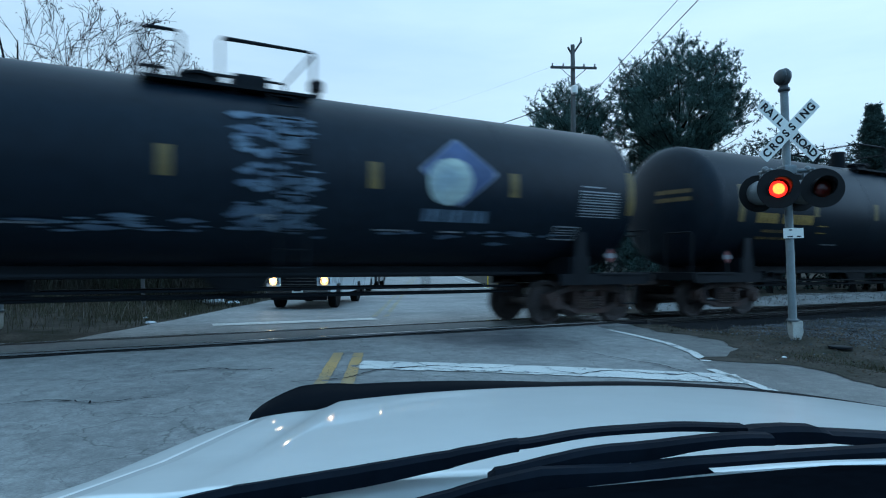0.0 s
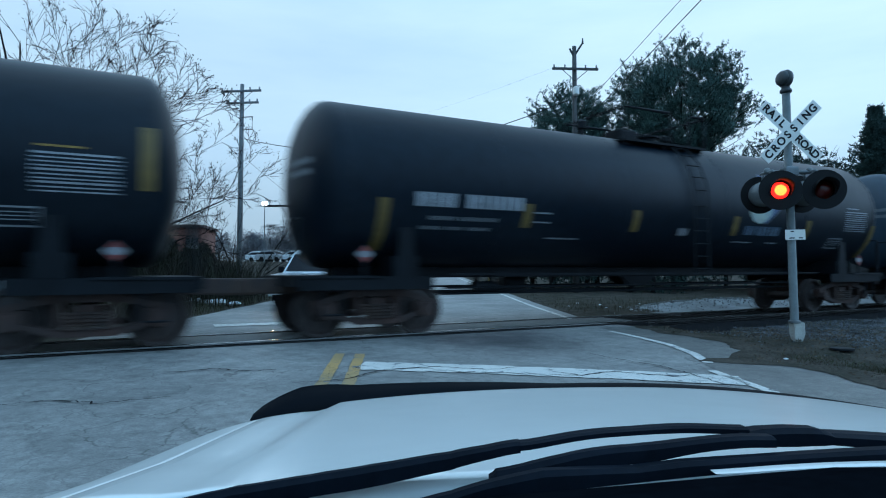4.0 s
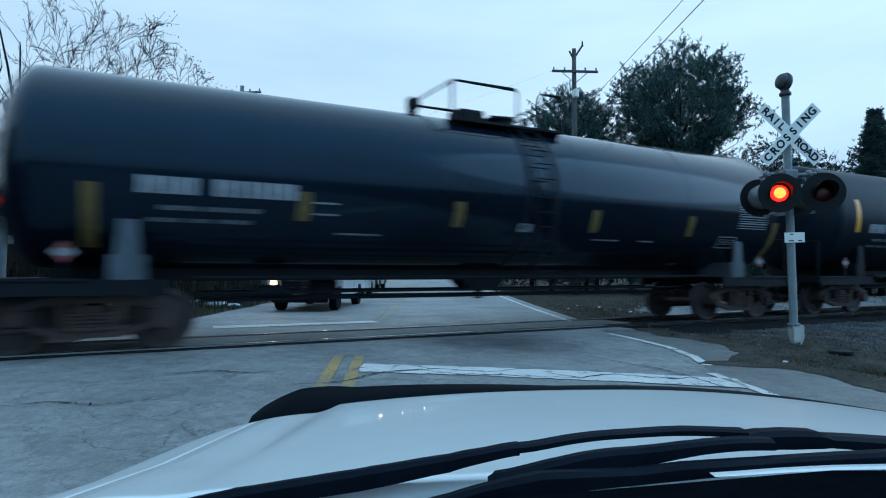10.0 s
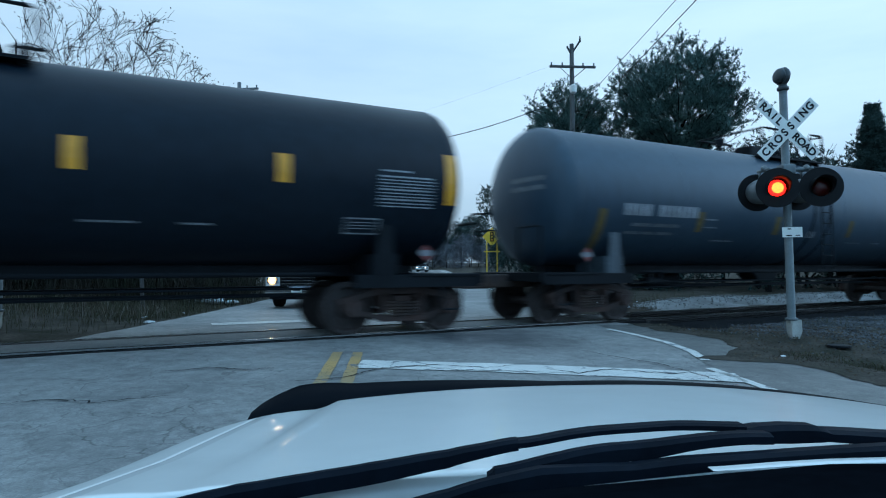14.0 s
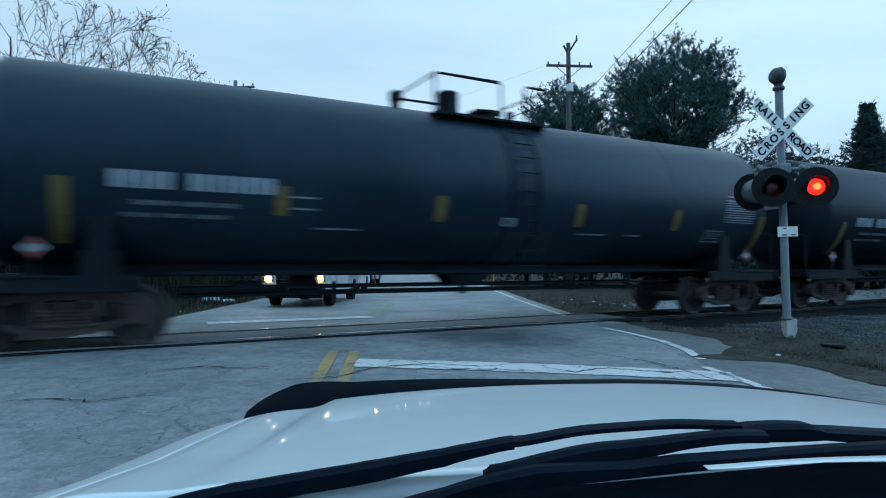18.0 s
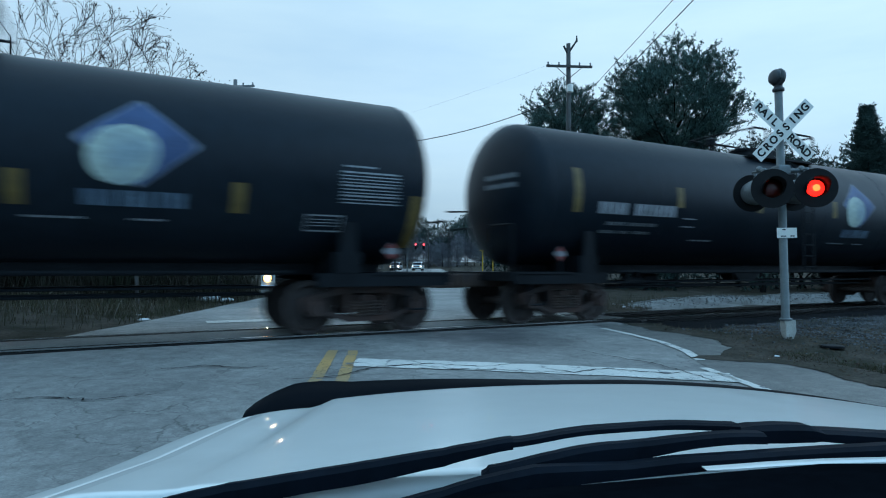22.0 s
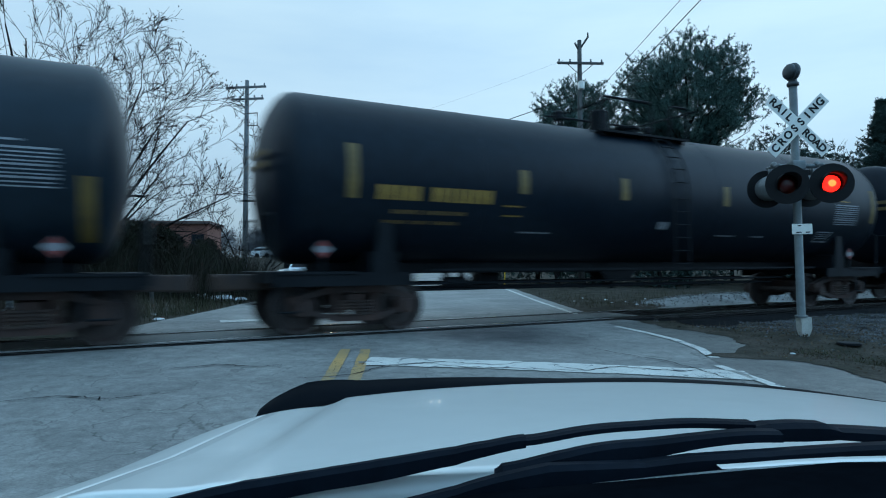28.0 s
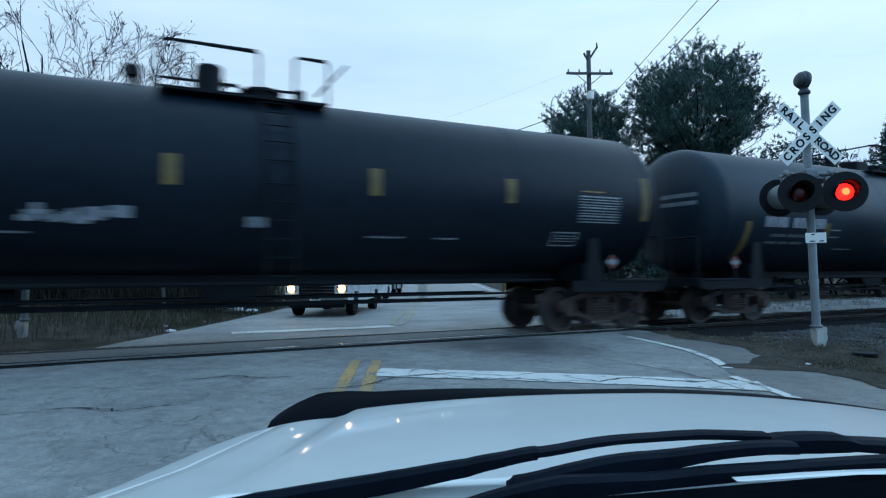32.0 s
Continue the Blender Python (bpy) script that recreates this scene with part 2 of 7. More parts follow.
M_DARK_BALLAST = mat("dark_ballast", (0.016, 0.016, 0.017), 0.95, vary=0.6, size=1.2, fine=14, bump=1.0, second=(0.009, 0.009, 0.010), spec=0.05)
M_STEEL = mat("rail_steel", (0.42, 0.41, 0.40), 0.16, 1.0, vary=0.2, size=3, fine=30, bump=0.05)
M_RUST = mat("rusty_steel", (0.075, 0.045, 0.032), 0.75, 0.2, vary=0.5, size=3, fine=40, second=(0.04, 0.032, 0.03))
M_TRUCK_STEEL = mat("bogie_steel", (0.038, 0.027, 0.024), 0.75, 0.0, vary=0.5, size=2.5, fine=30, second=(0.066, 0.038, 0.030), spec=0.25)
M_WHEEL = mat("wheel_steel", (0.046, 0.032, 0.028), 0.65, 0.1, vary=0.4, size=4, fine=30)
M_BLACK = mat("black_metal", (0.008, 0.010, 0.013), 0.6, spec=0.12, vary=0.4, size=2, fine=30, bump=0.1)
M_TIMBER = mat("tie_wood", (0.020, 0.018, 0.017), 0.9, vary=0.4, size=2, fine=25, bump=0.5, stretch=(1, 8, 8), spec=0.05)
M_TANK_BLACK = mat("tank_black", (0.0068, 0.0112, 0.0180), 0.42, spec=0.13, vary=0.45, size=0.5, fine=9, bump=0.03, stretch=(1, 1, 0.35), second=(0.0092, 0.0142, 0.0215))
M_TANK_DARK = mat("tank_dark", (0.009, 0.016, 0.024), 0.42, spec=0.20, vary=0.4, size=0.5, fine=9, bump=0.03, stretch=(1, 1, 0.3), second=(0.016, 0.026, 0.038))
M_TANK_GREY = mat("tank_grey", (0.027, 0.046, 0.068), 0.46, spec=0.45, vary=0.3, size=0.5, fine=8, bump=0.03, stretch=(1, 1, 0.3), second=(0.036, 0.058, 0.083))
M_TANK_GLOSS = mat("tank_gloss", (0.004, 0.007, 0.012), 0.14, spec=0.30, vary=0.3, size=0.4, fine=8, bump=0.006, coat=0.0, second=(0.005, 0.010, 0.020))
# blue put into the gloss stands in for bluer sky reflections
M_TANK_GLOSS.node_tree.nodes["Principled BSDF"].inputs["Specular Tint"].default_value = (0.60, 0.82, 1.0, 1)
M_TANK_BROWN = mat("tank_worn", (0.0072, 0.0112, 0.0168), 0.42, spec=0.14, vary=0.4, size=0.6, fine=9, bump=0.03, stretch=(1, 1, 0.3), second=(0.010, 0.0145, 0.021))
M_SILL_GREY = mat("sill_grey", (0.07, 0.085, 0.10), 0.6, vary=0.4, size=2, fine=20)
M_STRIPE = mat("amber_reflector", (0.72, 0.33, 0.02), 0.35, vary=0.15, size=4, fine=50, bump=0.05)
M_STRIPE_DULL = mat("dull_reflector", (0.15, 0.10, 0.02), 0.6, vary=0.35, size=4, fine=40, bump=0.05)
M_MARK_WHITE = mat("white_marking", (0.32, 0.33, 0.35), 0.6, vary=0.4, size=6, fine=40, bump=0.05)
M_MARK_FAINT = mat("faint_white_marking", (0.15, 0.16, 0.17), 0.6, vary=0.4, size=6, fine=40, bump=0.05)
M_MARK_OCHRE = mat("faint_yellow_marking", (0.13, 0.08, 0.02), 0.6, vary=0.4, size=6, fine=40, bump=0.05)
M_MARK_YELLOW = mat("yellow_marking", (0.30, 0.18, 0.025), 0.6, vary=0.4, size=6, fine=40, bump=0.05)
M_MARK_RED = mat("red_marking", (0.20, 0.035, 0.03), 0.55, vary=0.3, size=3, fine=40, bump=0.05)
M_MARK_BLUE = mat("blue_marking", (0.04, 0.07, 0.18), 0.55, vary=0.3, size=3, fine=40, bump=0.05)
M_RIM = mat("emblem_rim_grey", (0.16, 0.18, 0.24), 0.6, vary=0.3, size=3, fine=30, bump=0.0)
M_SPRAY = mat("spray_paint", (0.12, 0.165, 0.22), 0.6, vary=0.6, size=2.5, fine=14, bump=0.05, second=(0.05, 0.075, 0.12))
M_GALV = mat("galvanised_steel", (0.20, 0.215, 0.22), 0.5, 0.6, vary=0.3, size=3, fine=40, bump=0.08)
M_MAST = mat("grey_mast_paint", (0.14, 0.155, 0.155), 0.55, 0.1, vary=0.25, size=4, fine=40, bump=0.06)
M_PLACARD = mat("placard_white", (0.20, 0.19, 0.20), 0.5, vary=0.3, size=8, fine=60, bump=0.0)
M_DULL_BELL = mat("bell_grey", (0.045, 0.05, 0.053), 0.5, 0.2, vary=0.3, size=6, fine=50, bump=0.05)
M_SIGN_WHITE = mat("sign_white", (0.82, 0.79, 0.72), 0.4, vary=0.1, size=6, fine=60, bump=0.02)
M_SIGN_BLACK = mat("sign_black", (0.008, 0.008, 0.009), 0.55, spec=0.2, vary=0.2, bump=0.0)
M_SIGN_YELLOW = mat("sign_yellow", (0.75, 0.48, 0.02), 0.4, vary=0.12, size=5, fine=60, bump=0.02)
M_CONCRETE = mat("concrete", (0.48, 0.46, 0.41), 0.85, vary=0.3, size=5, fine=50, bump=0.4)
M_POLE = mat("pole_wood", (0.085, 0.08, 0.075), 0.85, vary=0.4, size=2, fine=20, bump=0.4, stretch=(6, 6, 0.6))
M_POLE_GREY = mat("grey_pole_wood", (0.19, 0.19, 0.19), 0.85, vary=0.35, size=2, fine=20, bump=0.4, stretch=(6, 6, 0.6))
M_CERAMIC = mat("insulator", (0.20, 0.20, 0.21), 0.25, vary=0.1, bump=0.0)
M_BARK = mat("dark_bark", (0.022, 0.020, 0.020), 0.95, vary=0.4, size=3, fine=30, bump=0.3, spec=0.05)
M_NEEDLES = mat("pine_needles", (0.110, 0.180, 0.155), 0.7, vary=0.45, size=0.8, fine=5, bump=0.0, second=(0.055, 0.100, 0.088), spec=0.25)
M_CEDAR = mat("cedar_foliage", (0.070, 0.110, 0.098), 0.8, vary=0.45, size=0.7, fine=5, bump=0.0, second=(0.026, 0.044, 0.038), spec=0.2)
M_DRYLEAF = mat("withered_leaves", (0.03, 0.024, 0.018), 0.85, vary=0.4, size=2, fine=8, bump=0.0, spec=0.1)
M_BRUSH = mat("brush_twigs", (0.040, 0.033, 0.026), 0.9, vary=0.5, size=1, fine=8, bump=0.0, second=(0.024, 0.028, 0.016), spec=0.1)
M_GRASS = mat("dry_grass", (0.10, 0.085, 0.055), 0.9, vary=0.5, size=1.2, fine=9, bump=0.0, second=(0.055, 0.060, 0.032), spec=0.1)
M_HOOD = mat("dusty_white_paint", (0.70, 0.69, 0.65), 0.34, vary=0.05, size=2.5, fine=9, bump=0.0, coat=0.55)
M_CAR_WHITE = mat("white_car_paint", (0.66, 0.69, 0.70), 0.30, vary=0.03, size=1.5, fine=6, bump=0.0, coat=0.8)
M_CAR_SILVER = mat("silver_paint", (0.33, 0.34, 0.35), 0.3, 0.3, vary=0.08, size=1.5, fine=90, bump=0.0, coat=0.6)
M_CAR_DARK = mat("dark_car_paint", (0.03, 0.033, 0.04), 0.25, vary=0.1, size=1.5, fine=60, bump=0.0, coat=0.8)
M_PLASTIC = mat("black_plastic", (0.006, 0.007, 0.009), 0.55, spec=0.12, vary=0.3, size=4, fine=50, bump=0.1)
M_GLOSS_PLASTIC = mat("smoked_plastic", (0.004, 0.005, 0.007), 0.45, vary=0.1, size=4, fine=60, bump=0.0, spec=0.03)
M_DASH = mat("dash_black", (0.004, 0.005, 0.007), 0.9, vary=0.3, size=12, fine=60, bump=0.05, spec=0.0)
M_WIPER = mat("wiper_black", (0.007, 0.010, 0.016), 0.6, vary=0.3, size=12, fine=60, bump=0.05, spec=0.04)
M_RED_MIRROR = mat("dim_red_reflector", (0.10, 0.02, 0.02), 0.45, vary=0.2, size=12, fine=60, bump=0.0)
M_RUBBER = mat("rubber", (0.008, 0.008, 0.009), 0.75, spec=0.12, vary=0.3, size=6, fine=60, bump=0.1)
M_CHROME = mat("chrome", (0.6, 0.6, 0.61), 0.12, 1.0, vary=0.05, bump=0.0)
M_WINDOW = mat("dark_window", (0.010, 0.012, 0.016), 0.10, vary=0.05, bump=0.0, spec=0.12)
M_BRICK = mat("red_brick", (0.20, 0.085, 0.06), 0.85, vary=0.35, size=0.6, fine=12, bump=0.3)
M_ROOF = mat("roof_sheet", (0.12, 0.08, 0.07), 0.8, vary=0.3, size=0.6, fine=8)
M_WIRE = mat("cable", (0.012, 0.012, 0.013), 0.6, vary=0.1, bump=0.0)
M_LITTER = mat("white_plastic_litter", (0.68, 0.69, 0.70), 0.5, vary=0.2, size=4, fine=20, bump=0.3)
M_LENS = glass("red_lens", (0.80, 0.13, 0.06))
M_LIT = glow("lamp_filament_amber", (1.0, 0.42, 0.06), 12.0)
M_LIT_RED = glow("lamp_filament_red", (1.0, 0.22, 0.04), 14.0)
M_DIM_RED = glow("lamp_dim_red", (1.0, 0.05, 0.035), 4.0)
M_HEADLIGHT_HALO = glow("headlight_halo", (1.0, 0.52, 0.16), 4.0)
M_EMBLEM = mat("pale_emblem", (0.42, 0.47, 0.40), 0.6, vary=0.4, size=1.5, fine=10, bump=0.05, second=(0.25, 0.31, 0.33))
M_HEADLIGHT = glow("headlight_glow", (1.0, 0.72, 0.38), 70.0)
M_HEADLIGHT_DIM = glow("headlight_dim", (1.0, 0.82, 0.58), 25.0)
M_FLOOD = glow("floodlight_glow", (1.0, 0.93, 0.85), 14.0)
M_RED_SIGNAL = glow("red_signal_glow", (1.0, 0.05, 0.06), 6.0)


# ---- mesh helpers ----
def part(name, bm, material, parent=None, label="", smooth=False):
    """Links a bmesh as one mesh object, under a thing or a part."""
    me = bpy.data.meshes.new(name)
    bm.to_mesh(me)
    bm.free()
    me.materials.append(material)
    if smooth:
        for p in me.polygons:
            p.use_smooth = True
    ob = new(name, me)
    if parent is not None:
        ob.parent = parent
    if label:
        tagged(ob, label)
    return ob


def pieces(name, verts, faces, material, parent=None, smooth=False):
    me = bpy.data.meshes.new(name)
    me.from_pydata(verts, [], faces)
    me.materials.append(material)
    if smooth:
        for p in me.polygons:
            p.use_smooth = True
    ob = new(name, me)
    if parent is not None:
        ob.parent = parent
    return ob


def thing(name, label, category, m=None, group="", kind=""):
    ob = new(name)
    ob.empty_display_size = 0.2
    if m is not None:
        ob.matrix_world = m
    return tagged(ob, label, category, group, kind)


def box(bm, c, s, m=None, bevel=0.0):
    mm = Matrix.Translation(c) @ Matrix.Diagonal((*s, 1))
    if m is not None:
        mm = m @ mm
    r = bmesh.ops.create_cube(bm, size=1, matrix=mm)
    if bevel:
        es = list({e for v in r["verts"] for e in v.link_edges})
        bmesh.ops.bevel(bm, geom=es, offset=bevel, segments=2, affect="EDGES", profile=0.6)
    return bm


def rod(bm, a, b, r, r2=None, seg=8, caps=True):
    a, b = Vector(a), Vector(b)
    d = b - a
    m = Matrix.Translation((a + b) / 2) @ d.to_track_quat("Z", "Y").to_matrix().to_4x4()
    bmesh.ops.create_cone(bm, cap_ends=caps, segments=seg, radius1=r, radius2=r if r2 is None else r2, depth=d.length, matrix=m)
    return bm


def tube(bm, pts, r, seg=6):
    """One bent tube through the points."""
    pts = [Vector(p) for p in pts]
    rings = []
    ref = Vector((0.31, 0.23, 0.92)).normalized()
    for k, p in enumerate(pts):
        d = (pts[min(k + 1, len(pts) - 1)] - pts[max(k - 1, 0)]).normalized()
        a = d.cross(ref).normalized()
        b = d.cross(a)
        turn = 1.0
        if 0 < k < len(pts) - 1:
            turn = 1.0 / max(0.5, d.dot((pts[k + 1] - p).normalized()))
        rings.append([bm.verts.new(p + (a * math.cos(6.28318 * j / seg) + b * math.sin(6.28318 * j / seg)) * r * turn) for j in range(seg)])
    for p, q in zip(rings[:-1], rings[1:]):
        for j in range(seg):
            bm.faces.new((p[j], p[(j + 1) % seg], q[(j + 1) % seg], q[j]))
    bm.faces.new(list(reversed(rings[0])))
    bm.faces.new(rings[-1])
    return bm


def lathe(bm, prof, axis="X", seg=24, m=None):
    """Turns the profile of (along, radius) round an axis."""
    rings = []
    for u, r in prof:
        ring = []
        for k in range(seg):
            a = 2 * math.pi * k / seg
            c, s = r * math.cos(a), r * math.sin(a)
            v = {"X": (u, c, s), "Y": (c, u, -s), "Z": (c, s, u)}[axis]
            ring.append(bm.verts.new(m @ Vector(v) if m is not None else v))
        rings.append(ring)
    for p, q in zip(rings[:-1], rings[1:]):
        for k in range(seg):
            bm.faces.new((p[k], p[(k + 1) % seg], q[(k + 1) % seg], q[k]))
    for ring, rev in ((rings[0], True), (rings[-1], False)):
        bm.faces.new(list(reversed(ring)) if rev else ring)
    bmesh.ops.recalc_face_normals(bm, faces=bm.faces)
    return bm


def plate(bm, pts, thick, m=None):
    """A flat polygon in x and z, thickened along y."""
    mm = m if m is not None else Matrix.Identity(4)
    a = [bm.verts.new(mm @ Vector((x, -thick / 2, z))) for x, z in pts]
    b = [bm.verts.new(mm @ Vector((x, thick / 2, z))) for x, z in pts]
    bm.faces.new(a)
    bm.faces.new(list(reversed(b)))
    n = len(pts)
    for k in range(n):
        bm.faces.new((a[k], b[k], b[(k + 1) % n], a[(k + 1) % n]))
    bmesh.ops.recalc_face_normals(bm, faces=bm.faces)
    return bm


def letters(text, size, name, material, parent, m):
    cu = bpy.data.curves.new(name, "FONT")
    cu.body, cu.size, cu.extrude, cu.align_x, cu.align_y, cu.offset = text, size, 0.002, "CENTER", "CENTER", 0.006
    tmp = new(name, cu)
    me = bpy.data.meshes.new_from_object(tmp)
    bpy.data.objects.remove(tmp)
    me.materials.clear()
    me.materials.append(material)
    ob = new(name, me)
    ob.parent = parent
    ob.matrix_local = m
    return ob


B = bmesh.new


# ---- ground, road and track ----
def track_gap(x, y):
    """Distance from the track's centre line, positive on the eye's side."""
    return GAP - (NX * x + NY * y)


def road_z(x, y):
    q = track_gap(x, y)
    if q >= 0:
        return -0.055 - 0.0205 * min(max(0.0, q - 1.6), 14)
    return -0.030 + 0.007 * min(max(0.0, -q - 6.0), 160)


def left_edge(y):
    return -6.3 - 0.012 * y + 0.12 * noise.noise((0.0, y * 0.5, 3.0))


def right_edge(y):
    # the seal widens at the crossing; a notch of dirt bites into it
    rim = ((-99, 5.0), (7.3, 5.15), (8.1, 5.05), (8.45, 4.95), (8.62, 4.70), (8.74, 4.35), (8.88, 4.08), (9.2, 4.35), (10.0, 4.95), (11.1, 5.05), (11.9, 4.75), (12.3, 4.4), (13.4, 4.3), (14.4, 3.7), (15.5, 3.5), (150, 0.8))
    e = rim[-1][1]
    for (ya, ea), (yb, eb) in zip(rim[:-1], rim[1:]):
        if ya <= y < yb:
            e = ea + (eb - ea) * (y - ya) / (yb - ya)
    return e + 0.06 * noise.noise((5.0, y * 2.3, 0.0)) + 0.03 * noise.noise((2.0, y * 7.0, 0.0))


def centre(y):
    return -1.17 - 0.028 * y


def ground_z(x, y):
    z = road_z(x, y) - 0.03
    dist = math.hypot(x, y)
    side = max(left_edge(y) - x, x - right_edge(y))
    if side > 0:
        f = min(1.0, side / 1.5)
        z += f * (0.05 * noise.noise((x * 0.6, y * 0.6, 0.0)) + 0.02 * noise.noise((x * 2.2, y * 2.2, 4.0)))
        q = track_gap(x, y)
        if abs(q) > 2.2 and x < 0:
            z += f * 0.25 * min(1.0, max(0.0, (abs(q) - 2.2) / 3)) * min(1.0, side / 4)
        if abs(q) < 2.6:
            z -= 0.06 * f
        # the earth rises round the signal's foot
        z += min(1.0, side / 0.8) * 0.15 * math.exp(-((x - 6.2) ** 2 + (y - 10.6) ** 2) / 1.9)
    else:
        z -= 0.08
    # the far car park lies on a rise
    if x < -9 and y > 45:
        u, v = min(1.0, (y - 45) / 45), min(1.0, (-x - 9) / 8)
        z += 1.75 * u * u * (3 - 2 * u) * v * v * (3 - 2 * v)
    if dist > 140:
        z += min(4.0, (dist - 140) * 0.012)
    return z


def grid_sheet(name, xs, ys, zf, material, label="", category=""):
    verts = [(x, y, zf(x, y)) for y in ys for x in xs]
    w = len(xs)
    faces = [(j * w + i, j * w + i + 1, (j + 1) * w + i + 1, (j + 1) * w + i) for j in range(len(ys) - 1) for i in range(w - 1)]
    ob = pieces(name, verts, faces, material, smooth=True)
    return tagged(ob, label, category, kind="structure")


def spread(a, b, near, step, grow):
    """Values from a to b, dense round near."""
    up, dn, v, s = [near], [], near, step
    while v < b:
        v += s
        s *= grow
        up.append(min(v, b))
    v, s = near, step
    while v > a:
        v -= s
        s *= grow
        dn.append(max(v, a))
    return list(reversed(dn)) + up


grid_sheet("ground", spread(-1500, 1500, 2.0, 0.28, 1.045), spread(-600, 2500, 12.0, 0.28, 1.045), ground_z, M_EARTH,
           "brown winter earth with thin dry grass", "ground")

# road: columns run from its left edge to its right edge
ROAD_Y = [-30 + 1.0 * k for k in range(36)] + [6 + 0.14 * k for k in range(72)] + [16.1 + 0.45 * k for k in range(38)] + [33.4 + 2.5 * k for k in range(60)]
cols = 34
rv, rf = [], []
for y in ROAD_Y:
    a, b = left_edge(y), right_edge(y)
    for k in range(cols + 1):
        x = a + (b - a) * k / cols
        rv.append((x, y, road_z(x, y) + 0.006 * noise.noise((x * 0.9, y * 0.9, 7.0)) - (0.10 if abs(track_gap(x, y)) < 0.55 else 0.0)))
w = cols + 1
for j in range(len(ROAD_Y) - 1):
    for i in range(cols):
        rf.append((j * w + i, j * w + i + 1, (j + 1) * w + i + 1, (j + 1) * w + i))
road = tagged(pieces("road", rv, rf, M_ASPHALT, smooth=True), "worn grey cracked asphalt road over the railway", "road", kind="structure")


# a darker strip of older asphalt between the edge lines and the verge
verts, faces, rows = [], [], [-12 + 0.5 * k for k in range(36)] + [6.0 + 0.09 * k for k in range(82)]
inner = ((-99, 3.88), (-10, 3.88), (4, 3.80), (6.6, 3.70), (8.1, 3.58), (8.65, 3.62), (8.72, 3.81), (9.6, 3.95), (10.6, 3.93), (11.6, 3.71), (12.5, 3.45), (14, 3.2))
for k, y in enumerate(rows):
    a = 3.2
    for (ya, ea), (yb, eb) in zip(inner[:-1], inner[1:]):
        if ya <= y < yb:
            a = ea + (eb - ea) * (y - ya) / (yb - ya)
    b = max(a + 0.05, right_edge(y) - 0.02)
    for j in range(9):
        x = a + (b - a) * j / 8
        verts.append((x, y, road_z(x, y) + 0.006 * noise.noise((x * 0.9, y * 0.9, 7.0)) + 0.005))
    if k:
        for j in range(8):
            q = 9 * (k - 1) + j
            faces.append((q, q + 1, q + 10, q + 9))
tagged(pieces("shoulder_strip", verts, faces, M_SHOULDER, road, smooth=True), "darker old asphalt shoulder beside the lane", kind="structure")


def painted(name, path, width, material, label, parent=None, ragged=0.012, lift=0.011):
    """A painted strip that follows the road, with slightly ragged edges."""
    pts = []
    for (ax, ay), (bx, by) in zip(path[:-1], path[1:]):
        n = max(2, int(math.hypot(bx - ax, by - ay) / 0.12))
        pts += [(ax + (bx - ax) * k / n, ay + (by - ay) * k / n) for k in range(n)]
    pts.append(path[-1])
    verts, faces = [], []
    for k, (x, y) in enumerate(pts):
        p, q = pts[max(0, k - 1)], pts[min(len(pts) - 1, k + 1)]
        d = Vector((q[0] - p[0], q[1] - p[1])).normalized()
        for j, s in enumerate((-0.5, -0.17, 0.17, 0.5)):
            e = s * width + (ragged * noise.noise((x * 9, y * 9, s)) if abs(s) == 0.5 else 0)
            u, v = x - d.y * e, y + d.x * e
            verts.append((u, v, road_z(u, v) + lift))
        if k:
            for j in range(3):
                a = (k - 1) * 4 + j
                faces.append((a, a + 1, a + 5, a + 4))
    return tagged(pieces(name, verts, faces, material, parent), label, "road marking", kind="structure")


painted("stop_line", [(-1.12, 8.26), (0.6, 8.06), (2.2, 7.76), (3.60, 7.46)], 0.60, M_LINE, "cracked white stop line across the lane", ragged=0.05)
painted("far_stop_line", [(-5.0, 13.45), (-3.3, 14.2), (-1.62, 15.05)], 0.60, M_LINE, "white stop line on the far lane", ragged=0.04)
for off in (-0.13, 0.17):
    painted("yellow_line_near", [(-1.17 + off, 5.4), (-1.26 + off, 7.2), (-1.42 + off, 9.25)], 0.15, M_YELLOW_LINE, "faded yellow double centre line")
    painted("yellow_line_far", [(centre(y) + off, y) for y in (15.6, 20, 40, 90, 150)], 0.13, M_YELLOW_FAINT, "faded yellow double centre line")
M_CRACK = mat("open_crack", (0.022, 0.022, 0.023), 0.95, vary=0.3, size=3, fine=30, bump=0.2, spec=0.05)


def crack(path, width, seed):
    """An open crack that wanders along a path over road and paint."""
    rnd, pts = random.Random(seed), []
    for (ax, ay), (bx, by) in zip(path[:-1], path[1:]):
        n = max(2, int(math.hypot(bx - ax, by - ay) / 0.07))
        pts += [(ax + (bx - ax) * k / n + rnd.gauss(0, 0.018), ay + (by - ay) * k / n + rnd.gauss(0, 0.018)) for k in range(n)]
    verts, faces = [], []
    for k, (x, y) in enumerate(pts):
        p, q = pts[max(0, k - 1)], pts[min(len(pts) - 1, k + 1)]
        d = Vector((q[0] - p[0], q[1] - p[1])).normalized()
        e = width * rnd.uniform(0.25, 1.0) * math.sin(math.pi * (k + 0.5) / len(pts)) ** 0.4
        for sg in (-0.5, 0.5):
            u, v = x - d.y * e * sg, y + d.x * e * sg
            verts.append((u, v, road_z(u, v) + 0.016))
        if k:
            faces.append((2 * k - 2, 2 * k - 1, 2 * k + 1, 2 * k))
    return tagged(pieces("crack", verts, faces, M_CRACK), "dark open crack in the asphalt", "road crack", kind="structure")


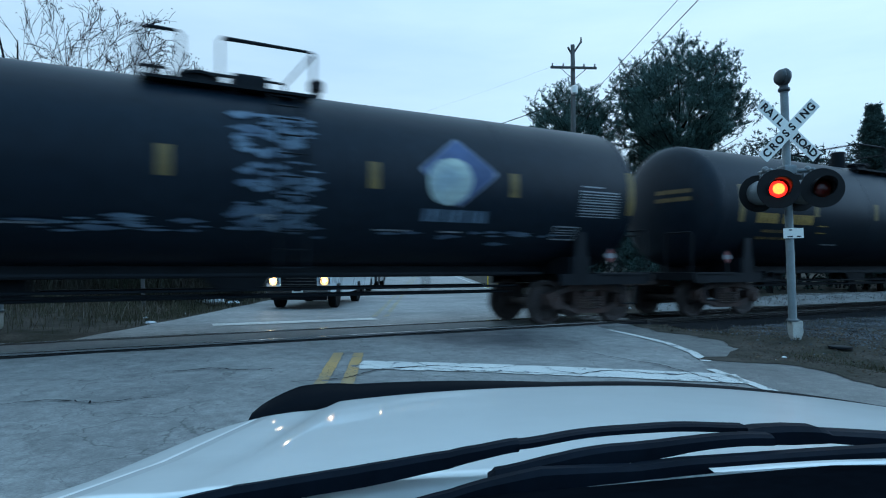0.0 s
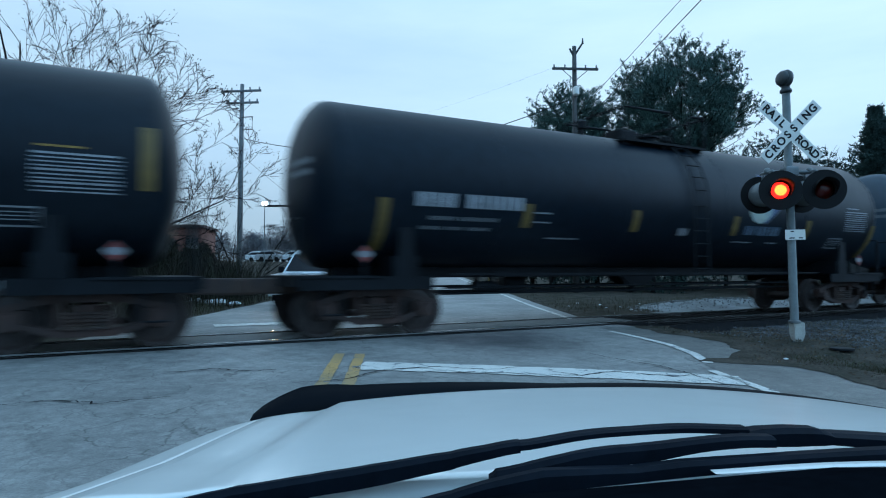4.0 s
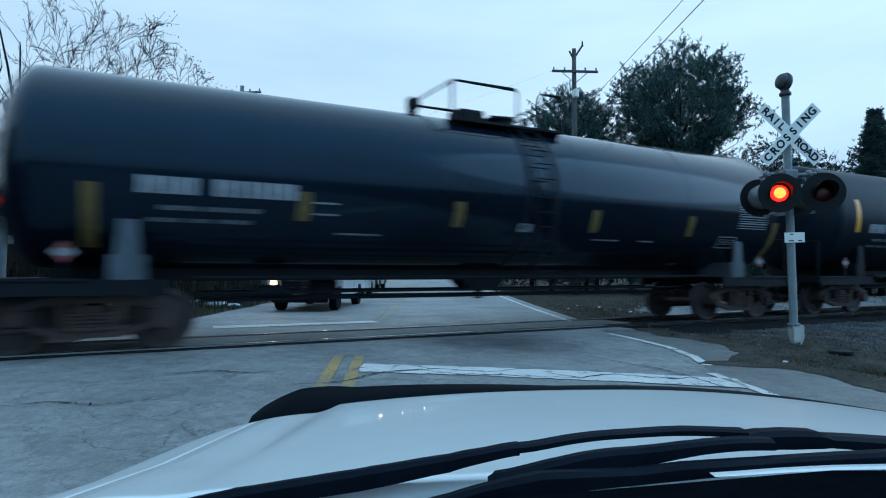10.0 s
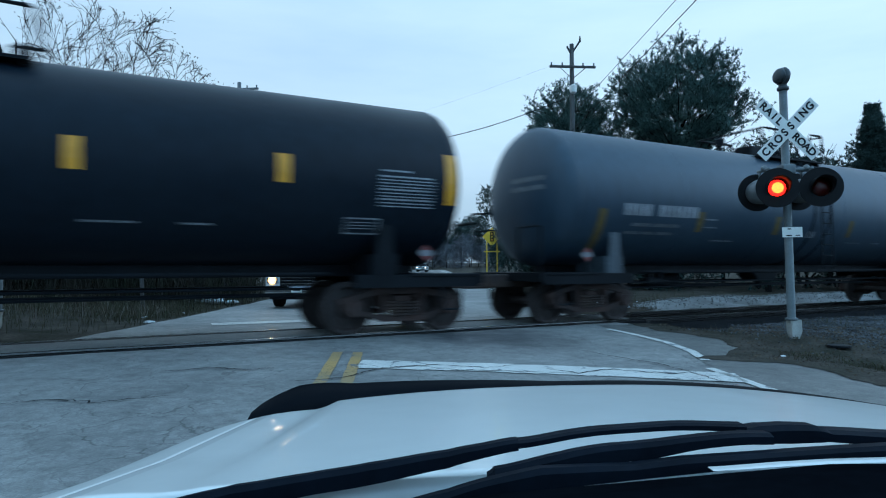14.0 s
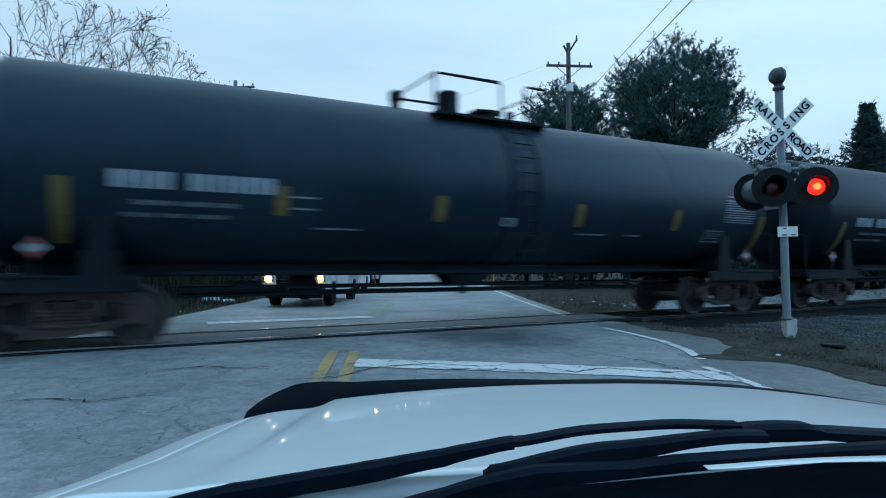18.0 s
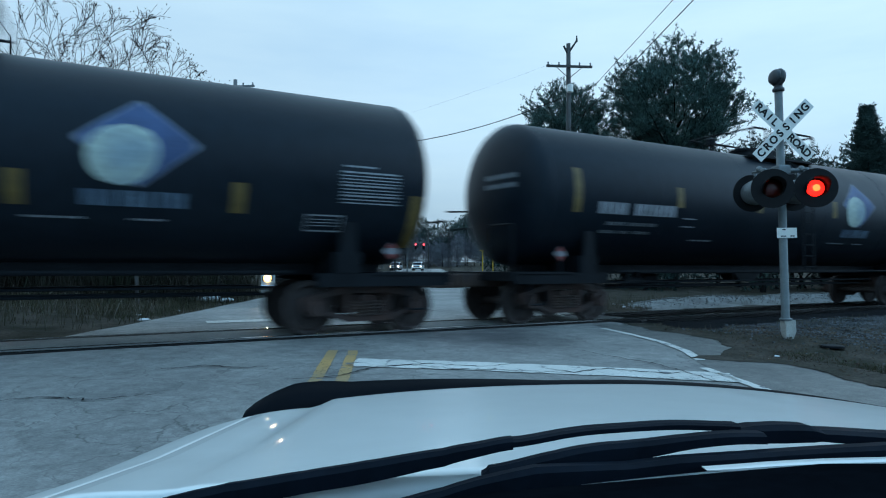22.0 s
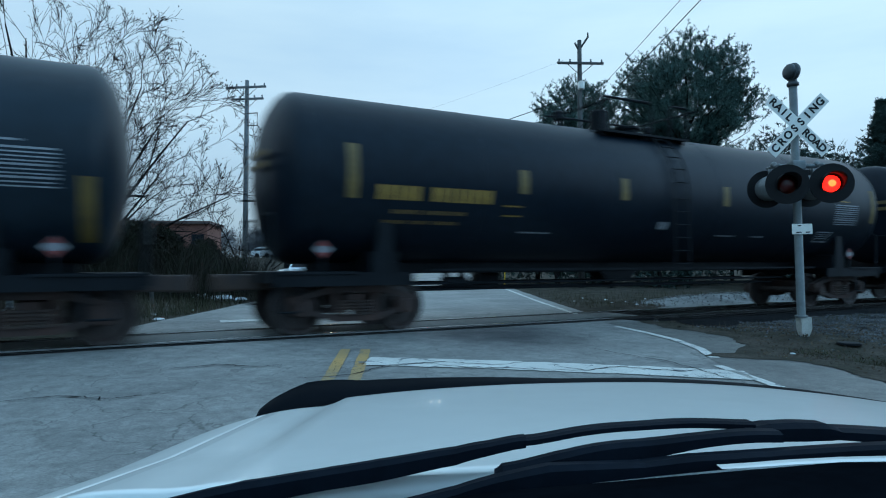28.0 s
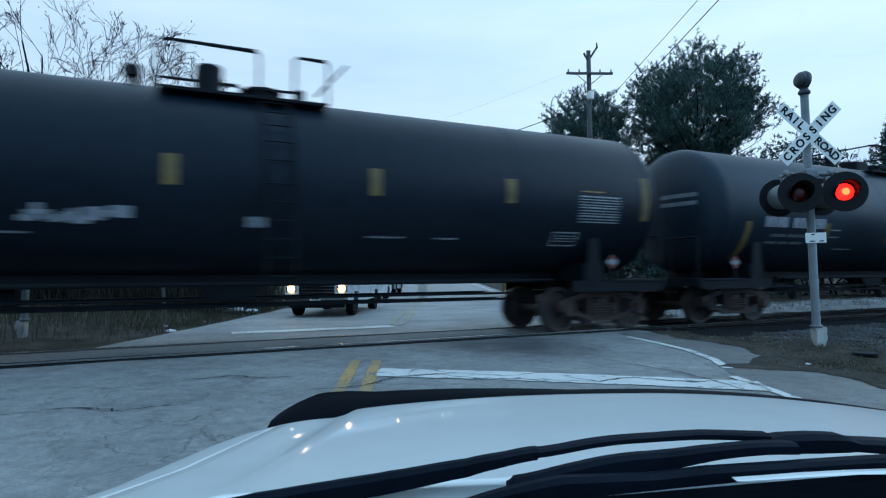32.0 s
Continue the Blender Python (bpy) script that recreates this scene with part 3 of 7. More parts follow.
crack([(-1.75, 7.05), (-1.2, 7.25), (-0.75, 7.95), (-0.1, 8.2), (0.6, 8.0), (1.2, 8.35)], 0.045, 1)
crack([(1.3, 8.0), (1.7, 7.7), (2.2, 7.95), (2.9, 7.65), (3.3, 7.85)], 0.040, 2)
crack([(2.1, 9.6), (2.5, 9.0), (3.0, 8.3), (3.2, 7.4), (3.35, 6.9)], 0.035, 3)
crack([(-3.4, 7.6), (-2.9, 7.9), (-2.4, 7.75), (-2.1, 7.95)], 0.050, 4)
crack([(-4.6, 5.6), (-3.9, 6.1), (-3.3, 6.0), (-2.7, 6.35)], 0.035, 5)
crack([(-0.5, 8.15), (0.2, 7.85), (1.1, 7.75), (1.8, 7.6)], 0.030, 6)
painted("edge_line_near", [(3.80, -10), (3.72, 4), (3.62, 6.6), (3.50, 8.1)], 0.13, M_LINE, "white edge line of the near lane")
painted("edge_line_crossing", [(3.72, 8.72), (3.86, 9.6), (3.84, 10.6), (3.62, 11.6), (3.36, 12.5)], 0.14, M_LINE, "curved white edge line at the crossing")
painted("edge_line_far", [(3.12, 15.2), (2.98, 20), (2.80, 28), (1.9, 60), (-0.6, 150)], 0.13, M_LINE, "white edge line on the far side")


def long_rail(side):
    """One rail: foot, web and head, in pieces that follow the track."""
    bm = B()
    prof = ((-0.07, -0.17), (0.07, -0.17), (0.07, -0.155), (0.01, -0.135), (0.01, -0.045), (0.036, -0.03), (0.036, -0.004), (0.03, 0.0),
            (-0.03, 0.0), (-0.036, -0.004), (-0.036, -0.03), (-0.01, -0.045), (-0.01, -0.135), (-0.07, -0.155))
    rows = [[bm.verts.new((s, side * 0.752 + y, z)) for y, z in prof] for s in (-130, -60, -20, 0, 20, 60, 200)]
    for p, q in zip(rows[:-1], rows[1:]):
        for k in range(len(prof)):
            bm.faces.new((p[k], p[(k + 1) % len(prof)], q[(k + 1) % len(prof)], q[k]))
    bmesh.ops.recalc_face_normals(bm, faces=bm.faces)
    ob = part("rail", bm, M_STEEL)
    ob.matrix_world = TRACK
    return tagged(ob, "polished steel rail set in the road surface", "rail", "rails of the crossing", "structure")


long_rail(-1)
long_rail(1)
# asphalt filling between the rails
verts, faces = [], []
for k in range(63):
    s = -9.0 + k * 0.32
    for j in range(9):
        o = -0.66 + 1.32 * j / 8
        verts.append((s, o, -0.010 + 0.010 * noise.noise((s * 1.3, o * 2, 1.0)) - (0.02 if j in (0, 8) else 0.0)))
    verts += [(s, -0.66, -0.16), (s, 0.66, -0.16)]
    if k:
        a = 11 * (k - 1)
        for j in range(8):
            faces.append((a + j, a + j + 1, a + j + 12, a + j + 11))
        faces += [(a + 9, a, a + 11, a + 20), (a + 8, a + 10, a + 21, a + 19)]
panel_ob = pieces("crossing_panel", verts, faces, M_SHOULDER, smooth=True)
panel_ob.matrix_world = TRACK
tagged(panel_ob, "dark asphalt filling between the rails", "crossing panel", kind="structure")
for side in (-1, 1):
    bm = box(B(), (1.0, side * 0.752, -0.10), (20, 0.30, 0.10))
    ob = part("rail_bed", bm, M_RUBBER)
    ob.matrix_world = TRACK
    tagged(ob, "black strip under and beside the rail", "rail bed", kind="structure")

# ballast shoulders off the road, and ties under the rails
BED = []
for s0, s1, nm in ((-130, -5.6, "ballast_west"), (11.0, 200, "ballast_east")):
    xs = spread(s0, s1, s1 if s1 < 0 else s0, 0.25, 1.04)
    verts, faces = [], []
    prof = (-3.6, -2.6, -2.1, -1.7, -1.3, -0.9, -0.4, 0.4, 0.9, 1.3, 1.7, 2.1, 2.6, 3.6)
    for s in xs:
        for o in prof:
            z = -0.10 if abs(o) < 1.8 else -0.10 - (abs(o) - 1.8) * 0.16
            verts.append((s, o, z + 0.03 * noise.noise((s * 3, o * 3, 2.0))))
    for j in range(len(xs) - 1):
        for i in range(len(prof) - 1):
            a = j * len(prof) + i
            faces.append((a, a + 1, a + len(prof) + 1, a + len(prof)))
    ob = pieces(nm, verts, faces, M_DARK_BALLAST, smooth=True)
    ob.matrix_world = TRACK
    tagged(ob, "near-black crushed stone ballast under the track", "ballast", kind="structure")
    BED.append(ob)

tie_mesh = None
ties = thing("railway_ties", "dark wooden ties under the rails beside the crossing", "railway tie", TRACK, kind="structure")
for k in range(46):
    s = 11.6 + 0.5 * k if k < 36 else -6.2 - 0.5 * (k - 36)
    if tie_mesh is None:
        bm = box(B(), (0, 0, 0), (0.23, 2.6, 0.17), bevel=0.015)
        first = part("tie", bm, M_TIMBER, ties)
        first.location = (s, 0, -0.165)
        tie_mesh = first.data
    else:
        o = new("tie", tie_mesh)
        o.parent = ties
        o.location = (s, random.uniform(-0.04, 0.04), -0.165)


def stones(name, count, where, r0, r1, material, label, category, seed, squash=0.65):
    """Loose stones strewn over the ground, joined: nobody could count them."""
    rnd = random.Random(seed)
    verts, faces = [], []
    cube = [(-1, -1, -1), (1, -1, -1), (1, 1, -1), (-1, 1, -1), (-1, -1, 1), (1, -1, 1), (1, 1, 1), (-1, 1, 1)]
    quads = [(0, 3, 2, 1), (4, 5, 6, 7), (0, 1, 5, 4), (1, 2, 6, 5), (2, 3, 7, 6), (3, 0, 4, 7)]
    for _ in range(count):
        p = where(rnd)
        if p is None:
            continue
        r = rnd.uniform(r0, r1)
        rot = Euler((rnd.uniform(0, 6), rnd.uniform(0, 6), rnd.uniform(0, 6))).to_matrix()
        n = len(verts)
        for c in cube:
            v = rot @ Vector([u * r * rnd.uniform(0.55, 1.0) for u in c])
            verts.append((p[0] + v.x, p[1] + v.y, p[2] + v.z * squash))
        faces += [tuple(n + i for i in q) for q in quads]
    return tagged(pieces(name, verts, faces, material), label, category, kind="stuff")
# glowing disc added for the warm halo round a lit bulb


M_GRAVEL = mat("blue_grey_gravel", (0.125, 0.13, 0.138), 0.9, vary=0.5, size=1.5, fine=14, bump=0.4, second=(0.04, 0.04, 0.042), spec=0.2)


def on_verge(rnd):
    x, y = rnd.uniform(4.6, 15), rnd.uniform(6.2, 20)
    q = track_gap(x, y)
    # thick to the east of the mast, thin on the earth round it
    s = TX * x + TY * y
    much = min(1.0, max(0.03, (s - 10.1) / 2.4)) * min(1.0, max(0.1, (q - 1.6) / 1.2))
    if q < 1.0 or q > 7.2 or x < right_edge(y) + 0.15 + 0.9 * rnd.random() ** 2 or rnd.random() > much:
        return None
    return x, y, ground_z(x, y) + 0.004


stones("gravel", 48000, on_verge, 0.008, 0.022, M_GRAVEL, "loose grey gravel on the verge by the track", "gravel", 5)


def bank_h(s, o):
    return 0.31 * math.exp(-((o - 3.2) / 0.75) ** 2) * min(1.0, max(0.0, (s - 14.4) / 2.0)) * (0.85 + 0.35 * noise.noise((s * 0.4, 0.0, 9.0)))


def on_mound(rnd):
    s, o = rnd.uniform(14.0, 36), rnd.gauss(3.2, 0.6)
    h = bank_h(s, o)
    v = TRACK @ Vector((s, o, 0))
    return v.x, v.y, -0.09 + h * rnd.uniform(0.9, 1.02)


stones("stone_mound", 2200, on_mound, 0.010, 0.032, M_STONE, "low bank of pale grey rubble beyond the track", "rubble", 6)


# the body of the bank: a low ridge of packed sand and chippings
verts, faces = [], []
for k in range(70):
    s = 13.0 + 0.32 * k
    for j in range(15):
        o = 1.7 + 0.22 * j
        h = bank_h(s, o)
        verts.append((s, o, -0.13 + h + 0.02 * noise.noise((s * 2.1, o * 2.1, 5.0))))
    if k:
        for j in range(14):
            a = 15 * (k - 1) + j
            faces.append((a, a + 1, a + 16, a + 15))
bank = pieces("bank", verts, faces, M_STONE, smooth=True)
bank.matrix_world = TRACK
tagged(bank, "low bank of pale packed chippings beyond the track", "bank", kind="structure")

# dirt washed over the ragged edge of the asphalt
verts, faces = [], []
for k in range(130):
    y = 6.4 + 0.055 * k
    e = right_edge(y)
    over = 0.10 + 0.22 * max(0.0, noise.noise((1.0, y * 1.7, 2.0)) + 0.25) + 0.10 * abs(noise.noise((4.0, y * 6.0, 2.0))) + (0.30 if 8.55 < y < 9.15 else 0.0)
    for j in range(6):
        x = e - over + (over + 0.7) * j / 5
        verts.append((x, y, (road_z(x, y) + (0.013 + 0.001 * j) if j < 5 else ground_z(x, y) - 0.02) + 0.005 * noise.noise((x * 6, y * 6, 0.0))))
    if k:
        for j in range(5):
            a = 6 * (k - 1) + j
            faces.append((a, a + 1, a + 7, a + 6))
tagged(pieces("dirt_edge", verts, faces, M_EARTH, smooth=True), "brown dirt washed over the pavement's edge", "dirt", kind="structure")


# ---- the train: black tank cars ----
R_TANK, Z_TANK, L_TANK = 1.57, 2.79, 15.9
SPACING, SPEED = 18.909, 7.117


def tank_patch(x0, x1, z0, z1, side=-1, lift=0.006, nx=2):
    """A sheet that hugs the tank's side between two heights."""
    bm = B()
    nz = max(2, int(abs(z1 - z0) / 0.12) + 1)
    rows = []
    for i in range(nx):
        row = []
        for j in range(nz):
            z = z0 + (z1 - z0) * j / (nz - 1)
            h = max(-0.99, min(0.99, (z - Z_TANK) / R_TANK))
            row.append(bm.verts.new((x0 + (x1 - x0) * i / (nx - 1), side * (R_TANK + lift) * math.sqrt(1 - h * h), Z_TANK + (R_TANK + lift) * h)))
        rows.append(row)
    for p, q in zip(rows[:-1], rows[1:]):
        for k in range(nz - 1):
            bm.faces.new((p[k], q[k], q[k + 1], p[k + 1]))
    return bm


def tank_shape(pts, side=-1, lift=0.006, step=0.06):
    """A convex outline of (along, height) points laid on the tank's curved side."""
    lo, hi = min(z for _, z in pts), max(z for _, z in pts)
    bm = B()
    n = max(2, int((hi - lo) / step))
    prev = None
    for k in range(n + 1):
        z = lo + (hi - lo) * min(0.999, max(0.001, k / n))
        xs = []
        for (xa, za), (xb, zb) in zip(pts, pts[1:] + pts[:1]):
            if (za - z) * (zb - z) < 0:
                xs.append(xa + (xb - xa) * (z - za) / (zb - za))
        if len(xs) < 2:
            continue
        h = max(-0.995, min(0.995, (z - Z_TANK) / R_TANK))
        row = [bm.verts.new((x, side * (R_TANK + lift) * math.sqrt(1 - h * h), Z_TANK + (R_TANK + lift) * h)) for x in (min(xs), max(xs))]
        if prev:
            bm.faces.new((prev[0], prev[1], row[1], row[0]))
        prev = row
    return bm


def bogie(car, x):
    """A two-axle bogie under one end of a car."""
    bm = box(B(), (0, 0, 0.56), (0.36, 2.1, 0.26), bevel=0.03)
    rod(bm, (0, 0, 0.66), (0, 0, 0.95), 0.2, seg=12)
    tr = part("bogie", bm, M_TRUCK_STEEL, car, "rusty brown cast steel bogie")
    tr.location = (x, 0, 0)
    for side in (-1, 1):
        mm = Matrix.Translation((0, side * 1.0, 0))
        bm = plate(B(), [(-1.19, 0.56), (-1.19, 0.64), (-0.45, 0.84), (0.45, 0.84), (1.19, 0.64), (1.19, 0.56), (0.42, 0.72), (-0.42, 0.72)], 0.15, mm)
        plate(bm, [(-1.09, 0.44), (-1.09, 0.53), (-0.40, 0.33), (0.40, 0.33), (1.09, 0.53), (1.09, 0.44), (0.40, 0.22), (-0.40, 0.22)], 0.15, mm)
        for u in (-0.36, 0.36):
            box(bm, (u, side * 1.0, 0.53), (0.10, 0.15, 0.44))
        for u in (-0.96, 0.96):
            plate(bm, [(u - 0.20, 0.42), (u - 0.20, 0.62), (u + 0.20, 0.62), (u + 0.20, 0.42)], 0.16, mm)
        for u in (-0.96, 0.96):
            rod(bm, (u, side * 0.95, 0.457), (u, side * 1.16, 0.457), 0.13, seg=12)
        part("side_frame", bm, M_TRUCK_STEEL, tr)
        for u in (-0.2, 0.0, 0.2):
            ribs = []
            for j in range(5):
                ribs += [(0.32 + 0.055 * j, 0.06), (0.33 + 0.055 * j, 0.085), (0.35 + 0.055 * j, 0.085), (0.36 + 0.055 * j, 0.06)]
            part("spring", lathe(B(), ribs, "Z", 10, Matrix.Translation((u, side * 1.06, 0))), M_RUST, tr, "rusty coil spring")
    for u in (-0.96, 0.96):
        bm = B()
        for side in (-1, 1):
            prof = ((side * 0.80, 0.457), (side * 0.70, 0.470), (side * 0.685, 0.487), (side * 0.665, 0.48), (side * 0.67, 0.40),
                    (side * 0.70, 0.36), (side * 0.71, 0.18), (side * 0.66, 0.13), (side * 0.66, 0.09), (side * 0.84, 0.09), (side * 0.84, 0.14),
                    (side * 0.76, 0.18), (side * 0.74, 0.36), (side * 0.80, 0.40))
            # a ring, closed on itself
            seg, rings = 28, []
            for y, r in prof:
                rings.append([bm.verts.new((r * math.cos(6.28318 * k / seg), y, r * math.sin(6.28318 * k / seg))) for k in range(seg)])
            for p, q in zip(rings, rings[1:] + rings[:1]):
                for k in range(seg):
                    bm.faces.new((p[k], p[(k + 1) % seg], q[(k + 1) % seg], q[k]))
            for k in range(6):
                a = 6.28318 * k / 6
                box(bm, (0.27, side * 0.745, 0), (0.05, 0.03, 0.05), Matrix.Rotation(a, 4, "Y"))
        rod(bm, (0, -1.12, 0), (0, 1.12, 0), 0.085, seg=14)
        bmesh.ops.recalc_face_normals(bm, faces=bm.faces)
        ws = part("wheelset", bm, M_WHEEL, tr, "rust-brown steel wheels on an axle")
        ws.location = (u, 0, 0.457)
    return tr


def tank_car():
    """One tank car, its near side towards -y; x runs along the track."""
    car = thing("tank_car", "black railway tank car rolling over the crossing", "tank car", group="tank cars of the train")
    h = L_TANK / 2
    head = [(0.58 * math.sin(a), R_TANK * math.cos(a)) for a in [radians(d) for d in (0, 12, 24, 36, 48, 60, 70, 80, 87)]]
    prof = [(-h - u, max(r, 0.03)) for u, r in reversed(head)] + [(h + u, max(r, 0.03)) for u, r in head]
    bm = lathe(B(), prof, "X", 72, Matrix.Translation((0, 0, Z_TANK)))
    tank = part("tank", bm, M_TANK_BLACK, car, smooth=True)
    for x in (-7.9, -4.75, -1.6, 1.6, 4.75, 7.9):
        bm = lathe(B(), [(x - 0.02, R_TANK), (x - 0.012, R_TANK + 0.005), (x + 0.012, R_TANK + 0.005), (x + 0.02, R_TANK)], "X", 48, Matrix.Translation((0, 0, Z_TANK)))
        part("weld_seam", bm, M_TANK_BLACK, tank, smooth=True)
    # sills, draft gear and couplers
    bm = box(B(), (0, 0, 1.14), (15.6, 0.55, 0.22), bevel=0.02)
    part("centre_sill", bm, M_BLACK, car)
    for side in (-1, 1):
        bm = box(B(), (0, side * 1.18, 1.10), (11.6, 0.05, 0.032))
        part("running_rail", bm, M_BLACK, car, "thin dark rail along the tank's foot")
        bm = B()
        for z, o in ((0.83, 0.62), (0.70, 0.35)):
            rod(bm, (-5.6, side * o, z), (5.6, side * o, z), 0.022, seg=6)
        part("brake_pipe", bm, M_BLACK, car)
    for e in (-1, 1):
        x = e * 6.75
        bm = plate(B(), [(x - 0.20, 1.06), (x + 0.20, 1.06), (x + 0.12, 2.00), (x - 0.12, 2.00)], 0.05, Matrix.Translation((0, -1.30, 0)))
        plate(bm, [(x - 0.20, 1.06), (x + 0.20, 1.06), (x + 0.12, 2.00), (x - 0.12, 2.00)], 0.05, Matrix.Translation((0, 1.30, 0)))
        box(bm, (x, 0, 1.25), (0.5, 2.6, 0.36))
        part("saddle", bm, M_SILL_GREY, car, "dusty grey saddle that carries the tank")
        bm = box(B(), (e * 8.0, 0, 1.06), (1.5, 2.7, 0.05), bevel=0.01)
        box(bm, (e * 8.72, 0, 0.98), (0.08, 2.7, 0.16))
        for y in (-1.30, 1.30):
            box(bm, (e * 7.45, y, 0.955), (2.5, 0.05, 0.23))
        box(bm, (e * 7.2, 0, 0.97), (0.45, 2.5, 0.16))
        part("end_platform", bm, M_BLACK, car, "dark steel end platform")
        bm = box(B(), (e * 8.75, 0, 0.90), (1.1, 0.30, 0.28), bevel=0.03)
        box(bm, (e * 9.28, 0.02, 0.89), (0.36, 0.24, 0.30), bevel=0.05)
        part("coupler", bm, M_RUST, car)
        for y0, y1 in ((-1.25, -0.45), (0.45, 1.25)):
            bm = tube(B(), [(e * 8.70, y0, 1.08), (e * 8.70, y0, 2.02), (e * 8.70, y0 + 0.04, 2.05), (e * 8.70, y1 - 0.04, 2.05), (e * 8.70, y1, 2.02), (e * 8.70, y1, 1.08)], 0.02)
            part("end_handrail", bm, M_BLACK, car)
        bm = tube(B(), [(e * 7.9, 1.42, 2.54), (e * 8.5, 1.40, 2.50), (e * 8.78, 1.30, 2.48)], 0.022)
        part("end_grab_iron", bm, M_BLACK, car)
        for y in (-1.30, 1.30):
            bm = tube(B(), [(e * 8.1 - 0.2, y, 1.05), (e * 8.1 - 0.2, y, 0.44), (e * 8.1 - 0.17, y, 0.42), (e * 8.1 + 0.17, y, 0.42), (e * 8.1 + 0.2, y, 0.44), (e * 8.1 + 0.2, y, 1.05)], 0.018)
            part("step", bm, M_BLACK, car)
        bm = plate(B(), [(e * 7.55 - 0.16, 1.46), (e * 7.55, 1.30), (e * 7.55 + 0.16, 1.46), (e * 7.55, 1.62)], 0.012, Matrix.Translation((0, -1.33, 0)))
        pla = part("placard", bm, M_PLACARD, car, "white diamond hazard placard")
        for sg, lb in ((-1, "dull red lower corner"), (1, "dull red upper corner")):
            bm = plate(B(), [(e * 7.55 - 0.10, 1.46 + sg * 0.055), (e * 7.55, 1.46 + sg * 0.155), (e * 7.55 + 0.10, 1.46 + sg * 0.055)], 0.004, Matrix.Translation((0, -1.341, 0)))
            part("placard_band", bm, M_MARK_RED, pla, lb)
        bm = box(B(), (e * 7.55, -1.31, 1.33), (0.05, 0.03, 0.56))
        part("placard_holder", bm, M_BLACK, car)
    # brake wheel on one end
    bm = B()
    for k in range(16):
        a, b = [Vector((8.82, 0.9 + 0.26 * math.cos(6.28318 * j / 16), 1.85 + 0.26 * math.sin(6.28318 * j / 16))) for j in (k, k + 1)]
        rod(bm, a, b, 0.016, seg=5)
    for a in (0, 2.09, 4.19):
        rod(bm, (8.82, 0.9, 1.85), (8.82, 0.9 + 0.26 * math.cos(a), 1.85 + 0.26 * math.sin(a)), 0.012, seg=5)
    part("brake_wheel", bm, M_GALV, car)
    # outlet and valve under the tank
    bm = rod(B(), (0, 0, 1.25), (0, 0, 0.80), 0.19, 0.12, seg=14)
    rod(bm, (0, 0, 0.80), (0, 0, 0.62), 0.08, seg=10)
    plate(bm, [(-0.75, 1.2), (0.75, 1.2), (0.35, 0.82), (-0.35, 0.82)], 0.05, Matrix.Translation((0, -0.24, 0)))
    plate(bm, [(-0.75, 1.2), (0.75, 1.2), (0.35, 0.82), (-0.35, 0.82)], 0.05, Matrix.Translation((0, 0.24, 0)))
    part("bottom_outlet", bm, M_BLACK, car)
    bm = rod(B(), (-4.75, -0.25, 0.82), (-4.2, -0.25, 0.82), 0.13, seg=16)
    rod(bm, (-4.2, -0.25, 0.82), (-3.9, -0.25, 0.82), 0.04, seg=8)
    for u in (-4.65, -4.3):
        box(bm, (u, -0.25, 1.0), (0.06, 0.22, 0.20))
    part("brake_cylinder", bm, M_BLACK, car)
    bm = box(B(), (-3.35, 0.35, 0.86), (0.62, 0.40, 0.34), bevel=0.06)
    part("air_reservoir", bm, M_BLACK, car)
    # brake rods and hangers between the bogies
    bm = rod(B(), (-5.6, 0.1, 0.74), (5.6, 0.1, 0.70), 0.03, seg=6)
    for u in (-2.4, 1.6, 3.8):
        box(bm, (u, 0.1, 0.90), (0.05, 0.05, 0.38))
    part("brake_rod", bm, M_BLACK, car)
    # the platform on top
    zt = Z_TANK + R_TANK
    for side in (-1, 1):
        bm = box(B(), (0.15, side * 0.80, zt - 0.20), (2.7, 0.50, 0.05))
        for x in (-1.1, 0.15, 1.4):
            box(bm, (x, side * 0.86, zt - 0.26), (0.04, 0.26, 0.10))
        part("top_platform", bm, M_BLACK, car)
        y = side * 1.02
        for x0, x1 in ((-1.2, 0.33), (0.92, 1.5)):
            bm = tube(B(), [(x0, y, zt - 0.2), (x0, y, zt + 0.50), (x0 + 0.05, y, zt + 0.56), (x1 - 0.05, y, zt + 0.56), (x1, y, zt + 0.50), (x1, y, zt - 0.2)], 0.024)
            part("handrail", bm, M_BLACK, car)
    for x in (-1.2, 1.5):
        part("end_rail", rod(B(), (x, -1.02, zt + 0.54), (x, 1.02, zt + 0.54), 0.024, seg=6), M_BLACK, car)
    bm = lathe(B(), [(zt - 0.1, 0.30), (zt + 0.14, 0.30), (zt + 0.14, 0.36), (zt + 0.19, 0.36), (zt + 0.23, 0.2), (zt + 0.24, 0.03)], "Z", 24, Matrix.Translation((0.55, 0, 0)))
    part("manway", bm, M_BLACK, car)
    bm = lathe(B(), [(zt - 0.1, 0.08), (zt + 0.2, 0.08), (zt + 0.2, 0.14), (zt + 0.36, 0.14), (zt + 0.42, 0.05)], "Z", 14, Matrix.Translation((-1.55, 0, 0)))
    part("safety_valve", bm, M_BLACK, car)
    bm = lathe(B(), [(zt - 0.1, 0.05), (zt + 0.15, 0.05), (zt + 0.15, 0.09), (zt + 0.28, 0.09), (zt + 0.32, 0.03)], "Z", 12, Matrix.Translation((1.25, 0, 0)))
    part("vacuum_valve", bm, M_BLACK, car)
